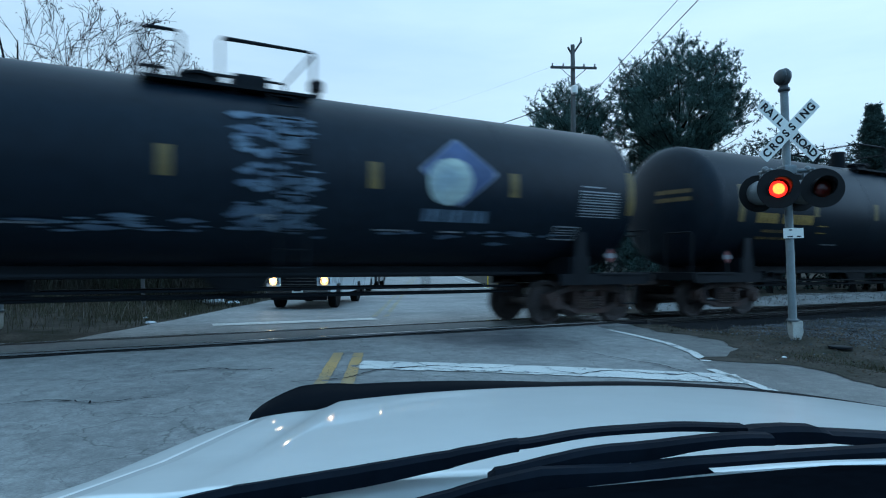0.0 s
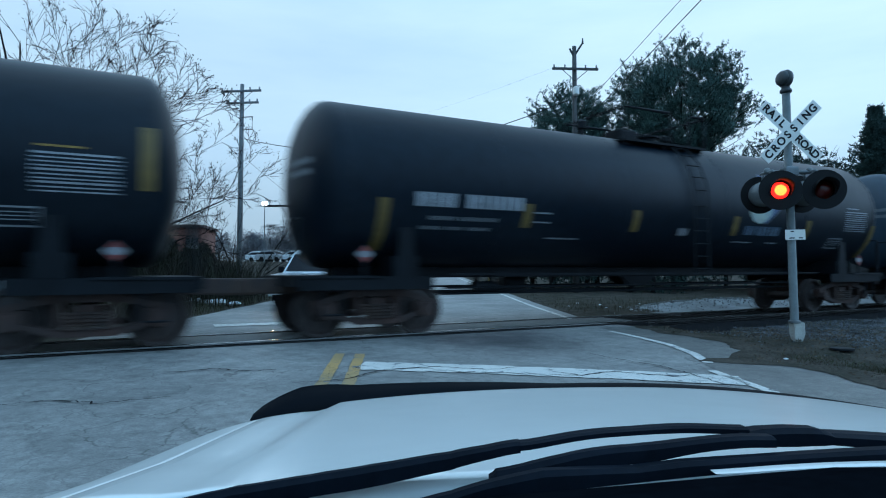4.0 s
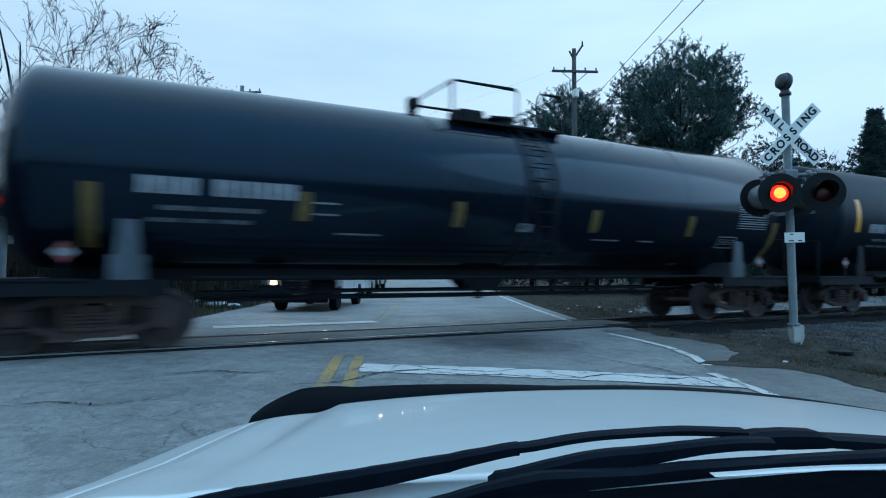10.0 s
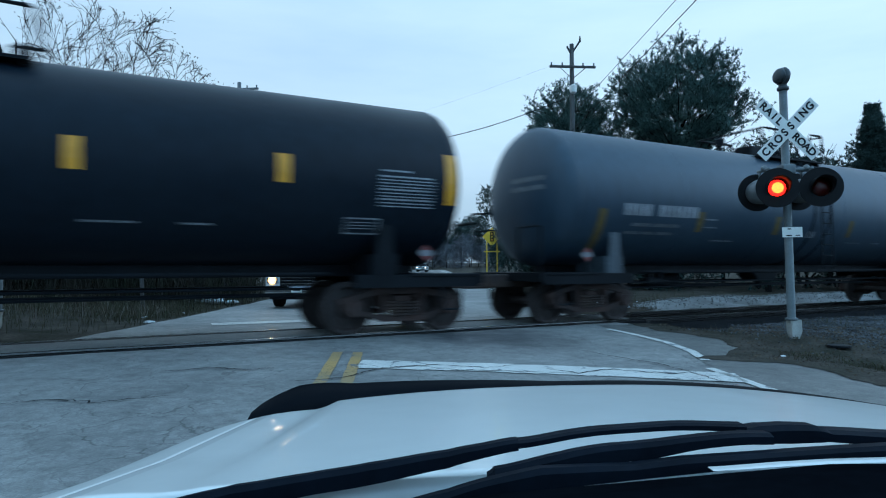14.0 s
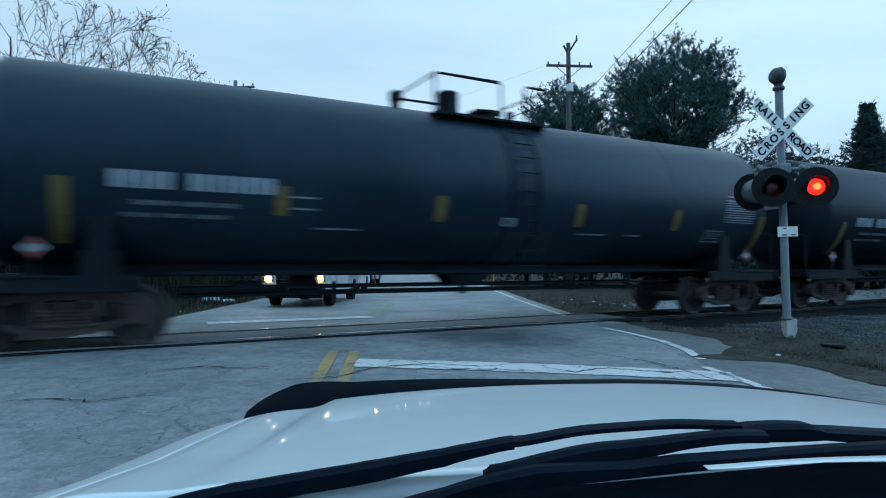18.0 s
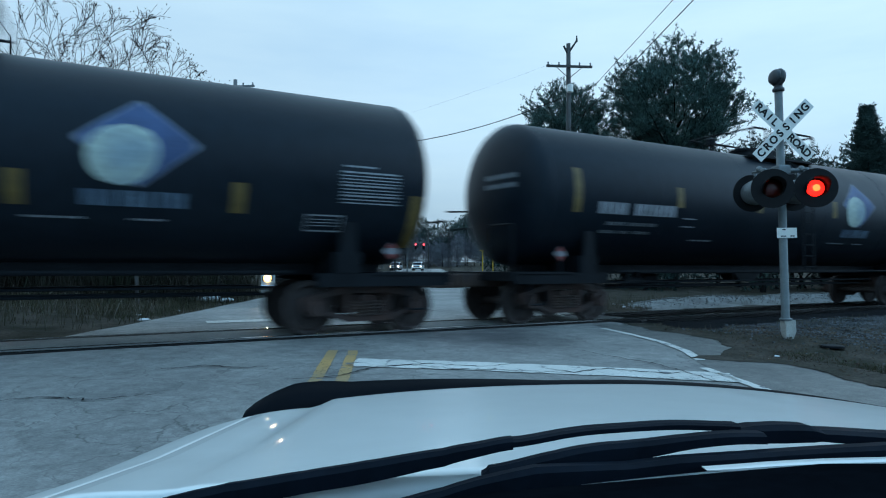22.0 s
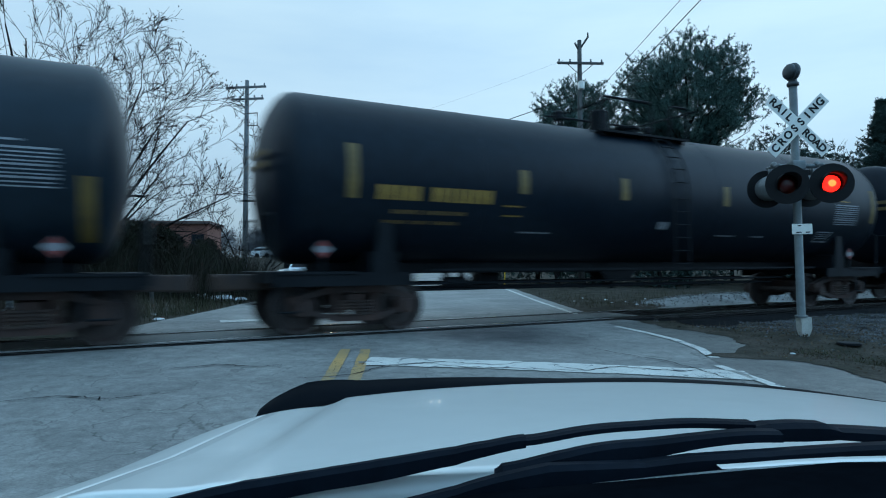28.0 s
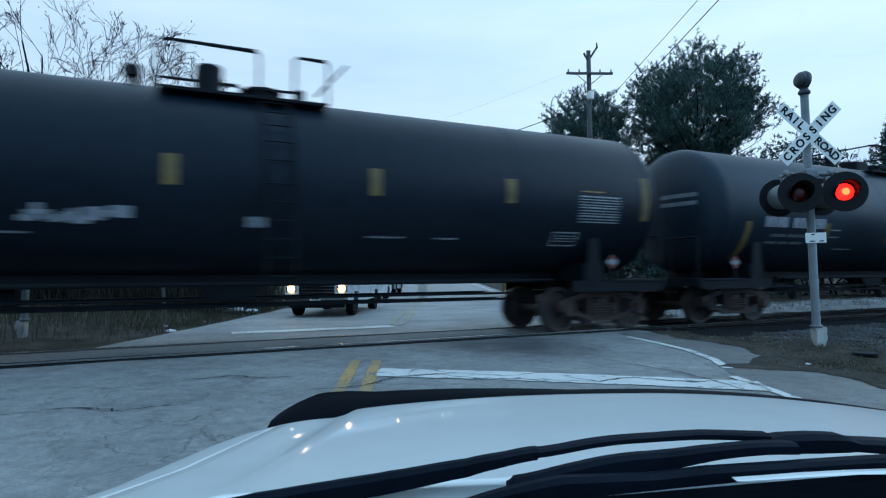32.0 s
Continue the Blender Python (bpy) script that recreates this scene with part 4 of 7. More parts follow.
    # side ladder
    for side in (-1, 1):
        bm = B()
        path = [(side * (R_TANK + 0.09) * math.cos(radians(a)), Z_TANK + (R_TANK + 0.09) * math.sin(radians(a))) for a in range(58, -1, -8)] + [(side * (R_TANK + 0.09), 1.12)]
        for u in (0.35, 0.80):
            tube(bm, [(u, y, z) for y, z in path], 0.022, 5)
        for a in list(range(52, 0, -11)):
            y, z = side * (R_TANK + 0.09) * math.cos(radians(a)), Z_TANK + (R_TANK + 0.09) * math.sin(radians(a))
            rod(bm, (0.35, y, z), (0.80, y, z), 0.016, seg=5)
        for k in range(6):
            rod(bm, (0.35, side * (R_TANK + 0.09), 2.65 - 0.29 * k), (0.80, side * (R_TANK + 0.09), 2.65 - 0.29 * k), 0.016, seg=5)
        part("ladder", bm, M_BLACK, car)
    bogie(car, -7.2)
    bogie(car, 7.2)
    return car


def block_text(parent_car, x, z, h, runs, material, name="marking"):
    """Lettering that cannot be read: a row of blocks for each run."""
    for w0 in runs:
        if w0 > 0:
            n = max(1, round(w0 / (h * 0.62)))
            bm = B()
            for k in range(n):
                t = tank_patch(x + w0 * k / n, x + w0 * (k + 0.78) / n, z, z + h)
                me = bpy.data.meshes.new("run")
                t.to_mesh(me)
                t.free()
                bm.from_mesh(me)
                bpy.data.meshes.remove(me)
            tagged(part(name, bm, material, parent_car), kind="stuff")
        x += abs(w0)


def data_panel(car, x, z, lines, width, material):
    for k in range(lines):
        part("data_line", tank_patch(x, x + width * (1.0 if k % 4 else 0.97), z - 0.056 * k, z - 0.056 * k + (0.030 if k in (0, 4, 7) else 0.020)), material, car)


def dress(car, marks, stripes, diamond=False, spray=None, upper=True, extra=0, spots=(-7.35, -4.3, -1.4, 1.9, 4.8, 7.85)):
    """The stripes, lettering and paint that set one car apart."""
    for x, tall in zip(spots, (1, 0, 0, 0, 0, 1)):
        if upper:
            z0, z1 = (2.33, 3.25) if tall else (2.56, 3.02)
        else:
            z0, z1 = (1.54, 2.44) if tall else (2.02, 2.48)
        part("reflector", tank_patch(x, x + 0.2, z0, z1), stripes, car)
    block_text(car, -6.65, 2.33, 0.25, (0.85, -0.2, 1.3), marks)
    faint = M_MARK_FAINT if marks is M_MARK_WHITE else M_MARK_OCHRE
    block_text(car, -6.35, 2.10, 0.07, (0.55, -0.08, 0.85), faint)
    block_text(car, -6.50, 1.93, 0.06, (0.45, -0.1, 0.35, -0.1, 0.5), faint)
    block_text(car, -4.05, 2.30, 0.03, (0.42,), marks)
    block_text(car, -4.05, 2.12, 0.03, (0.42,), marks)
    data_panel(car, 6.55, 2.76, 10, 1.05, M_MARK_WHITE)
    part("data_line", tank_patch(6.60, 7.15, 2.86, 2.89), marks, car)
    # a small framed notice below the panel
    for x0, x1, z0, z1 in ((6.0, 6.62, 2.03, 2.055), (6.0, 6.62, 1.78, 1.805), (6.0, 6.025, 1.80, 2.04), (6.595, 6.62, 1.80, 2.04)):
        part("notice_frame", tank_patch(x0, x1, z0, z1), M_MARK_WHITE, car)
    for zz in (1.97, 1.92, 1.87):
        part("data_line", tank_patch(6.06, 6.56, zz, zz + 0.014), M_MARK_WHITE, car)
    block_text(car, 0.1, 1.98, 0.16, (0.32,), M_MARK_WHITE)
    block_text(car, 2.1, 1.86, 0.03, (0.7, -0.6, 0.45), M_MARK_WHITE)
    block_text(car, -3.6, 1.82, 0.03, (0.8,), M_MARK_WHITE)
    # a faint mark on the far head and a line of small marks on the near one
    for k in range(2 + extra):
        bm = B()
        z = 3.05 - 0.2 * k
        vs = []
        for y in (-1.0, -0.5, 0.0):
            for dz2 in (0.0, 0.1):
                rr = math.hypot(y, z + dz2 - Z_TANK) / R_TANK
                vs.append(bm.verts.new((-L_TANK / 2 - 0.58 * math.sqrt(max(0.0, 1 - rr * rr)) - 0.012, y, z + dz2)))
        for j in (0, 2):
            bm.faces.new((vs[j], vs[j + 1], vs[j + 3], vs[j + 2]))
        part("head_marking", bm, faint, car)
    if diamond:
        cx, cz, a, b = diamond, 2.97, 0.80, 0.62
        part("emblem", tank_shape([(cx - a, cz), (cx, cz - b), (cx + a, cz), (cx, cz + b)]), M_MARK_BLUE, car, "blue diamond emblem")
        ring = []
        for j in range(26):
            g = 2 * math.pi * j / 26
            r = 0.60 + 0.10 * math.cos(g - 4.1) + 0.05 * math.cos(2 * g - 0.9)
            ring.append((cx - 0.20 * a + a * r * 0.92 * math.cos(g), cz - 0.20 * b + b * r * 1.25 * math.sin(g)))
        part("emblem_core", tank_shape(ring, lift=0.011), M_EMBLEM, car, "white field of the emblem")
        part("emblem_rim", tank_shape([(cx - a * 1.06, cz), (cx, cz - b * 1.06), (cx + a * 1.06, cz), (cx, cz + b * 1.06)], lift=0.003), M_RIM, car, "grey rim of the emblem")
        block_text(car, cx - 0.72, 2.05, 0.22, (0.42, -0.06, 0.45, -0.05, 0.4), M_SPRAY)
    if spray:
        rnd = random.Random(spray)
        for k in range(150):
            tall = k < 100
            x = rnd.uniform(-0.25, 0.95) if tall else rnd.uniform(-5, 6)
            z = rnd.uniform(1.80, 3.65) if tall else rnd.gauss(1.86, 0.06)
            a, b = (rnd.uniform(0.08, 0.30), rnd.uniform(0.02, 0.09)) if tall else (rnd.uniform(0.10, 0.35), rnd.uniform(0.015, 0.05))
            ring = [(x + a * (1 + 0.4 * rnd.uniform(-1, 1)) * math.cos(j * 0.8976), z + b * math.sin(j * 0.8976)) for j in range(7)]
            part("spray_mark", tank_shape(ring, lift=0.005 + 0.0002 * k), M_SPRAY, car)


def recolour(car, material, saddles):
    for o in car.children_recursive:
        if o.name.startswith("saddle"):
            o.material_slots[0].link = "OBJECT"
            o.material_slots[0].material = saddles
        if o.name.startswith(("tank.", "weld_seam", "tank_car")) or o.name == "tank":
            o.material_slots[0].link = "OBJECT"
            o.material_slots[0].material = material


CARS = []
LOOKS = (  # body, lettering, stripes, emblem, spray, label
    (M_TANK_BLACK, M_MARK_WHITE, M_STRIPE_DULL, 3.7, 3, "dirty black tank car with pale graffiti and a blue emblem"),
    (M_TANK_BROWN, M_MARK_YELLOW, M_STRIPE_DULL, False, 0, "black tank car with yellow lettering and dull stripes"),
    (M_TANK_BLACK, M_MARK_WHITE, M_STRIPE_DULL, 3.1, 0, "black tank car with a blue and white diamond emblem"),
    (M_TANK_GREY, M_MARK_WHITE, M_STRIPE_DULL, False, 0, "weathered grey-blue tank car with dull yellow stripes"),
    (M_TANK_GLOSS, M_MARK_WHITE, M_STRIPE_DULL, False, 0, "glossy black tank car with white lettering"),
    (M_TANK_BLACK, M_MARK_WHITE, M_STRIPE, False, 0, "clean black tank car with bright amber stripes"),
    (M_TANK_GREY, M_MARK_WHITE, M_STRIPE_DULL, False, 0, "grey tank car with faint white lettering"),
    (M_TANK_DARK, M_MARK_WHITE, M_STRIPE_DULL, False, 0, "dark grey dusty tank car with white lettering"),
    (M_TANK_BROWN, M_MARK_WHITE, M_STRIPE_DULL, 3.5, 0, "dark tank car with white lettering and a diamond emblem"),
    (M_TANK_BROWN, M_MARK_WHITE, M_STRIPE_DULL, 3.25, 0, "worn black tank car with a pale diamond emblem"),
    (M_TANK_DARK, M_MARK_WHITE, M_STRIPE_DULL, False, 0, "dark grey tank car with white lettering"),
    (M_TANK_BLACK, M_MARK_YELLOW, M_STRIPE_DULL, False, 0, "black tank car with bright yellow lettering"),
    (M_TANK_BLACK, M_MARK_YELLOW, M_STRIPE_DULL, False, 0, "black tank car with yellow lettering and white scrawl"),
    (M_TANK_DARK, M_MARK_WHITE, M_STRIPE_DULL, False, 0, "dark tank car with faint white lettering"),
)


LOW_STRIPES = (2, 3, 4, 6, 7, 8, 10, 13)   # cars whose stripes stand below the middle


def build_train():
    proto = tank_car()
    for k in range(len(LOOKS)):
        CARS.append(proto if k == 0 else copy_thing(proto, Matrix.Identity(4)))
    for car, (body, marks, stripes, dia, spray, label) in zip(CARS, LOOKS):
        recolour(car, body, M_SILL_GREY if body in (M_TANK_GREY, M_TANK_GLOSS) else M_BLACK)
        if marks is M_MARK_YELLOW and CARS.index(car) > 10:
            dress(car, marks, stripes, dia, spray, spots=(-7.2, -3.72, -1.12, 2.08, 4.8, 8.2))
            # a longer tank, set off from its valves
            for o in car.children:
                if o.name.startswith(("tank", "saddle", "bogie", "end_", "coupler", "weld", "centre", "running")):
                    o.location.x += 0.32
                if o.name.startswith("tank"):
                    o.scale.x = 1.025
        else:
            dress(car, marks, stripes, dia, spray, upper=CARS.index(car) not in LOW_STRIPES)
        tagged(car, label)
    # white scrawl on one car
    zt = Z_TANK + R_TANK
    for k, car in enumerate(CARS):
        if k in (1, 5, 11, 12, 7):
            bm = lathe(B(), [(zt - 0.1, 0.23), (zt + 0.50, 0.23), (zt + 0.53, 0.20), (zt + 0.55, 0.03)], "Z", 22, Matrix.Translation((-0.35, 0, 0)))
        else:
            bm = box(B(), (-0.3, 0, zt + 0.10), (0.62, 0.55, 0.34), bevel=0.06)
        part("valve_housing", bm, M_BLACK, car)
        if k in (3, 4, 6, 7):
            for x in (0.22, 0.93):
                bm = lathe(B(), [(x - 0.06, R_TANK), (x - 0.055, R_TANK + 0.008), (x + 0.055, R_TANK + 0.008), (x + 0.06, R_TANK)], "X", 40, Matrix.Translation((0, 0, Z_TANK)))
                part("tank_band", bm, M_TANK_BLACK, car, "dark band round the tank", smooth=True)
    # on some cars the top fittings stand the other way round, or off the middle
    for k, shift, valves in ((0, -0.42, True), (8, 0.20, False), (9, 0.42, False)):
        for o in CARS[k].children:
            if o.name.startswith(("top_platform", "handrail", "end_rail", "manway", "valve_housing")) or valves and o.name.startswith(("safety_valve", "vacuum_valve")):
                o.location.x, o.scale.x = 0.30 + shift, -1.0
            elif o.name.startswith(("safety_valve", "vacuum_valve")):
                o.location.x += shift
    rnd = random.Random(9)
    for k in range(34):
        x, z = rnd.choice((1.75, 2.55)) + rnd.uniform(0, 0.6), rnd.uniform(1.68, 2.26)
        a, b = rnd.uniform(0.08, 0.22), rnd.uniform(0.02, 0.07)
        part("spray_mark", tank_shape([(x + a * math.cos(j * 0.8976), z + b * math.sin(j * 0.8976)) for j in range(7)], lift=0.005 + 0.0003 * k), M_SPRAY, CARS[1])
    rnd = random.Random(8)
    for k in range(16):
        x, z = -2.9 + 0.085 * k, 2.02 + rnd.uniform(-0.06, 0.06)
        part("scrawl", tank_patch(x, x + rnd.uniform(0.08, 0.22), z, z + rnd.uniform(0.06, 0.2), lift=0.006 + 0.0004 * k), M_MARK_WHITE, CARS[12])


build_train()


# ---- crossing signals ----
def flasher(signal, x, y, z, turn, lit):
    """One flashing lamp: ring, housing, visor, lens and a turning reflector."""
    bm = B()
    seg = 36
    rings = []
    for r, u in ((0.155, -0.012), (0.325, -0.012), (0.325, 0.004), (0.155, 0.004)):
        rings.append([bm.verts.new((r * math.cos(6.28318 * k / seg), u, r * math.sin(6.28318 * k / seg))) for k in range(seg)])
    for p, q in zip(rings, rings[1:] + rings[:1]):
        for k in range(seg):
            bm.faces.new((p[k], p[(k + 1) % seg], q[(k + 1) % seg], q[k]))
    bmesh.ops.recalc_face_normals(bm, faces=bm.faces)
    lamp = part("lamp", bm, M_SIGN_BLACK, signal, "round black lamp with a hooded red lens")
    lamp.matrix_local = pose(x, y, z, 0, 0, turn)
    bm = B()
    rings = []
    for r, u in ((0.20, 0.006), (0.215, 0.12), (0.19, 0.30), (0.10, 0.385), (0.02, 0.395), (0.02, 0.38), (0.17, 0.29), (0.185, 0.12), (0.185, 0.006)):
        rings.append([bm.verts.new((r * math.cos(6.28318 * k / seg), u, r * math.sin(6.28318 * k / seg))) for k in range(seg)])
    for p, q in zip(rings[:-1], rings[1:]):
        for k in range(seg):
            bm.faces.new((p[k], p[(k + 1) % seg], q[(k + 1) % seg], q[k]))
    bmesh.ops.recalc_face_normals(bm, faces=bm.faces)
    part("housing", bm, M_GALV, lamp, "grey metal lamp housing", smooth=True)
    bm = B()
    arcs = []
    for r in (0.165, 0.172):
        for u in (0, 1):
            arcs.append([bm.verts.new((r * math.cos(radians(a)), -0.012 - (0.30 if u else 0.0) * max(0.12, min(1.0, (a + 38) / 70, (218 - a) / 70)), r * math.sin(radians(a)))) for a in range(-38, 219, 8)])
    for p, q in ((arcs[0], arcs[1]), (arcs[3], arcs[2]), (arcs[1], arcs[3])):
        for k in range(len(p) - 1):
            bm.faces.new((p[k], p[k + 1], q[k + 1], q[k]))
    part("visor", bm, M_SIGN_BLACK, lamp, smooth=True)
    bm = B()
    rings = [[bm.verts.new((r * math.cos(6.28318 * k / seg), u, r * math.sin(6.28318 * k / seg))) for k in range(seg)] for r, u in ((0.156, -0.008), (0.13, -0.034), (0.085, -0.050), (0.03, -0.056))]
    for p, q in zip(rings[:-1], rings[1:]):
        for k in range(seg):
            bm.faces.new((p[k], p[(k + 1) % seg], q[(k + 1) % seg], q[k]))
    bm.faces.new(rings[-1])
    lens = part("lens", bm, M_LENS, lamp, "red glass lens", smooth=True)
    lens.visible_shadow = False
    # unseen black ring, added to stop the globe's back glow leaking forward
    bm = B()
    rings = [[bm.verts.new((r * math.cos(6.28318 * k / seg), 0.095, r * math.sin(6.28318 * k / seg))) for k in range(seg)] for r in (0.1495, 0.19)]
    for k in range(seg):
        bm.faces.new((rings[0][k], rings[0][(k + 1) % seg], rings[1][(k + 1) % seg], rings[1][k]))
    part("baffle", bm, M_SIGN_BLACK, lamp)
    # the reflector: added globe, turned to flash, one half glowing, the other dim red
    bm = B()
    bmesh.ops.create_uvsphere(bm, u_segments=32, v_segments=24, radius=0.148, matrix=Matrix.Rotation(radians(90), 4, "X"))
    refl = part("reflector", bm, M_RED_MIRROR, lamp, "turning lamp globe with one glowing half", smooth=True)
    refl.data.materials.append(lit)
    refl.data.materials.append(M_DIM_RED)
    for p in refl.data.polygons:
        if p.center.y < (-0.80 if lit is M_LIT else -0.93) * 0.148:
            p.material_index = 1
        elif p.center.y < -0.40 * 0.148:
            p.material_index = 2
    refl.location = (0, 0.095, 0)
    return refl


def crossing_signal(x, y, z, turn, label, back=180):
    s = thing("crossing_signal", label, "crossing signal", pose(x, y, z, 0, -1.0, turn), "signals of the level crossing")
    bm = lathe(B(), [(0.34, 0.075), (0.36, 0.066), (4.30, 0.064), (4.31, 0.02)], "Z", 20)
    part("mast", bm, M_MAST, s, smooth=True)
    # a small rough block, half sunk in the earth
    bm = plate(B(), [(-0.05, 0.35), (0.13, 0.35), (0.13, 0.20), (0.10, 0.05), (0.03, -0.08), (-0.04, 0.10)], 0.15)
    bmesh.ops.subdivide_edges(bm, edges=bm.edges, cuts=3, use_grid_fill=True)
    for v in bm.verts:
        v.co += Vector((noise.noise(v.co * 9), noise.noise(v.co * 9 + Vector((3, 0, 0))), noise.noise(v.co * 9 + Vector((0, 5, 0))))) * 0.022
    part("foundation", bm, M_CONCRETE, s, "pale concrete footing")
    bm = lathe(B(), [(0.34, 0.085), (0.355, 0.10), (0.38, 0.10), (0.39, 0.075)], "Z", 16)
    part("base_collar", bm, M_GALV, s)
    # bell
    turn_bell = Matrix.Translation((0.0, 0, 4.50)) @ Matrix.Rotation(radians(-78), 4, "Z") @ Matrix.Rotation(radians(-8), 4, "X")
    bm = lathe(B(), [(-0.135, 0.02), (-0.13, 0.06), (-0.12, 0.095), (-0.095, 0.122), (-0.06, 0.135), (-0.05, 0.13), (-0.05, 0.02)], "Y", 28, turn_bell)
    gong = part("bell_gong", bm, M_DULL_BELL, s, "grey round bell gong on the mast top", smooth=True)
    bm = lathe(B(), [(-0.045, 0.02), (-0.04, 0.13), (0.0, 0.145), (0.05, 0.13), (0.085, 0.085), (0.10, 0.02)], "Y", 24, turn_bell @ Matrix.Diagonal((1.0, 1.0, 1.12, 1)))
    part("bell_housing", bm, M_DULL_BELL, s, smooth=True)
    bm = lathe(B(), [(4.25, 0.07), (4.27, 0.095), (4.31, 0.095), (4.33, 0.07), (4.40, 0.062), (4.44, 0.05)], "Z", 18)
    part("bell_neck", bm, M_DULL_BELL, s, smooth=True)
    # crossed blades with their lettering
    for k, a in enumerate((-45, 45)):
        yb = -0.095 - 0.014 * k
        bm = box(B(), (0, 0, 0), (1.31, 0.006, 0.205))
        blade = part("crossbuck_blade", bm, M_SIGN_WHITE, s, "white crossbuck blade with black letters")
        blade.matrix_local = pose(0, yb, 3.57, 0, -a, 0)
        spots = [(ch, -0.545 + 0.155 * j) for j, ch in enumerate("CROSSING")] if k else [(ch, -0.56 + 0.122 * j) for j, ch in enumerate("RAIL")] + [(ch, 0.19 + 0.122 * j) for j, ch in enumerate("ROAD")]
        for ch, u in spots:
            letters(ch, 0.18, "letter", M_SIGN_BLACK, blade, pose(u, -0.006, 0, 90))
    bm = box(B(), (0, -0.07, 3.60), (0.10, 0.04, 0.12), bevel=0.01)
    part("bracket", bm, M_GALV, s)
    # lamp arm, junction box and number plate
    bm = box(B(), (0, 0, 2.90), (0.22, 0.24, 0.17), bevel=0.03)
    rod(bm, (-0.38, 0.02, 2.90), (0.38, 0.02, 2.90), 0.036, seg=12)
    part("lamp_arm", bm, M_GALV, s)
    for u in (-0.36, 0.36):
        bm = rod(B(), (u, -0.16, 2.90), (u, 0.22, 2.90), 0.028, seg=10)
        for v in (-0.10, 0.16):
            rod(bm, (u, v, 2.92), (u, v, 2.76), 0.026, seg=10)
        bmesh.ops.create_uvsphere(bm, u_segments=12, v_segments=8, radius=0.055, matrix=Matrix.Translation((u, 0.02, 2.93)))
        part("lamp_bracket", bm, M_GALV, s, "grey cast bracket over the lamps", smooth=True)
    bm = B()
    tube(bm, [(0.08, 0.03, 2.82), (0.13, 0.03, 2.70), (0.20, 0.05, 2.62), (0.30, 0.06, 2.60)], 0.022, 8)
    tube(bm, [(-0.08, 0.03, 2.82), (-0.13, 0.03, 2.70), (-0.20, 0.05, 2.62), (-0.30, 0.06, 2.60)], 0.022, 8)
    part("cable_tube", bm, M_GALV, s)
    bm = box(B(), (0.02, -0.085, 1.83), (0.34, 0.008, 0.17), bevel=0.003)
    plate_ob = part("number_plate", bm, M_SIGN_WHITE, s, "small white notice plate")
    for u, wd, zz in ((-0.05, 0.06, 0.055), (-0.06, 0.09, -0.055), (0.09, 0.07, -0.055)):
        part("print_bar", box(B(), (0.02 + u, -0.091, 1.83 + zz), (wd, 0.003, 0.018)), M_SIGN_BLACK, plate_ob)
    made = []
    for u, lit in ((-0.36, M_LIT), (0.36, M_LIT_RED)):
        made.append(flasher(s, u, -0.37, 2.55, -18, lit))
        made.append(flasher(s, u, 0.30, 2.55, back, lit))
    return s, made


SIG_NEAR, LAMPS_NEAR = crossing_signal(5.92, 10.44, -0.06, 0, "grey crossing signal mast with crossbuck and red flashers")
SIG_FAR, LAMPS_FAR = crossing_signal(-8.85, 12.35, 0.0, 180, "crossing signal mast beyond the track, seen from behind", 208)


# ---- utility poles and wires ----
def utility_pole(x, y, h, arms, label, tilt=0.0, turn=0.0, cans=0, wood=M_POLE):
    p = thing("utility_pole", label, "utility pole", pose(x, y, ground_z(x, y) - 0.1, 0, tilt, turn), "utility poles along the road")
    part("shaft", lathe(B(), [(0, 0.17), (h * 0.5, 0.145), (h, 0.11), (h + 0.01, 0.03)], "Z", 14), wood, p, smooth=True)
    for z, half, off in arms:
        bm = box(B(), (off, -0.16, z), (2 * half, 0.10, 0.12), bevel=0.01)
        for s in (-1, 1):
            rod(bm, (off + s * half * 0.55, -0.14, z - 0.05), (0, -0.12, z - 0.62), 0.018, seg=6)
        part("crossarm", bm, wood, p)
        for u in (-half * 0.92, -half * 0.45, half * 0.45, half * 0.92):
            bm = lathe(B(), [(z + 0.06, 0.02), (z + 0.10, 0.05), (z + 0.14, 0.03), (z + 0.18, 0.05), (z + 0.22, 0.02)], "Z", 10, Matrix.Translation((off + u, -0.16, 0)))
            part("insulator", bm, M_CERAMIC, p)
    for k in range(cans):
        bm = lathe(B(), [(0, 0.18), (0.02, 0.22), (0.75, 0.22), (0.82, 0.15), (0.95, 0.04)], "Z", 16, Matrix.Translation(((k - (cans - 1) / 2) * 0.95 - 0.1, -0.28, h - 2.7)))
        part("transformer", bm, M_GALV, p, "grey transformer can", smooth=True)
    return p


UP_R = utility_pole(6.86, 32.0, 13.0, ((11.75, 1.22, 0.0),), "dark wooden utility pole with one crossarm", 0.0, 4)
bm = rod(B(), (0, 0, 12.5), (0.42, -0.1, 13.15), 0.05, seg=8)
rod(bm, (0, 0, 12.4), (-0.28, -0.1, 12.85), 0.05, seg=8)
rod(bm, (0.42, -0.1, 13.1), (0.42, -0.1, 13.4), 0.06, 0.03, seg=8)
part("pole_top_bracket", bm, M_POLE, UP_R)
bm = lathe(B(), [(10.35, 0.10), (10.4, 0.17), (10.75, 0.17), (10.8, 0.08)], "Z", 14, Matrix.Translation((0.02, -0.2, 0)))
part("cutout_box", bm, M_SIGN_WHITE, UP_R, "pale equipment can")
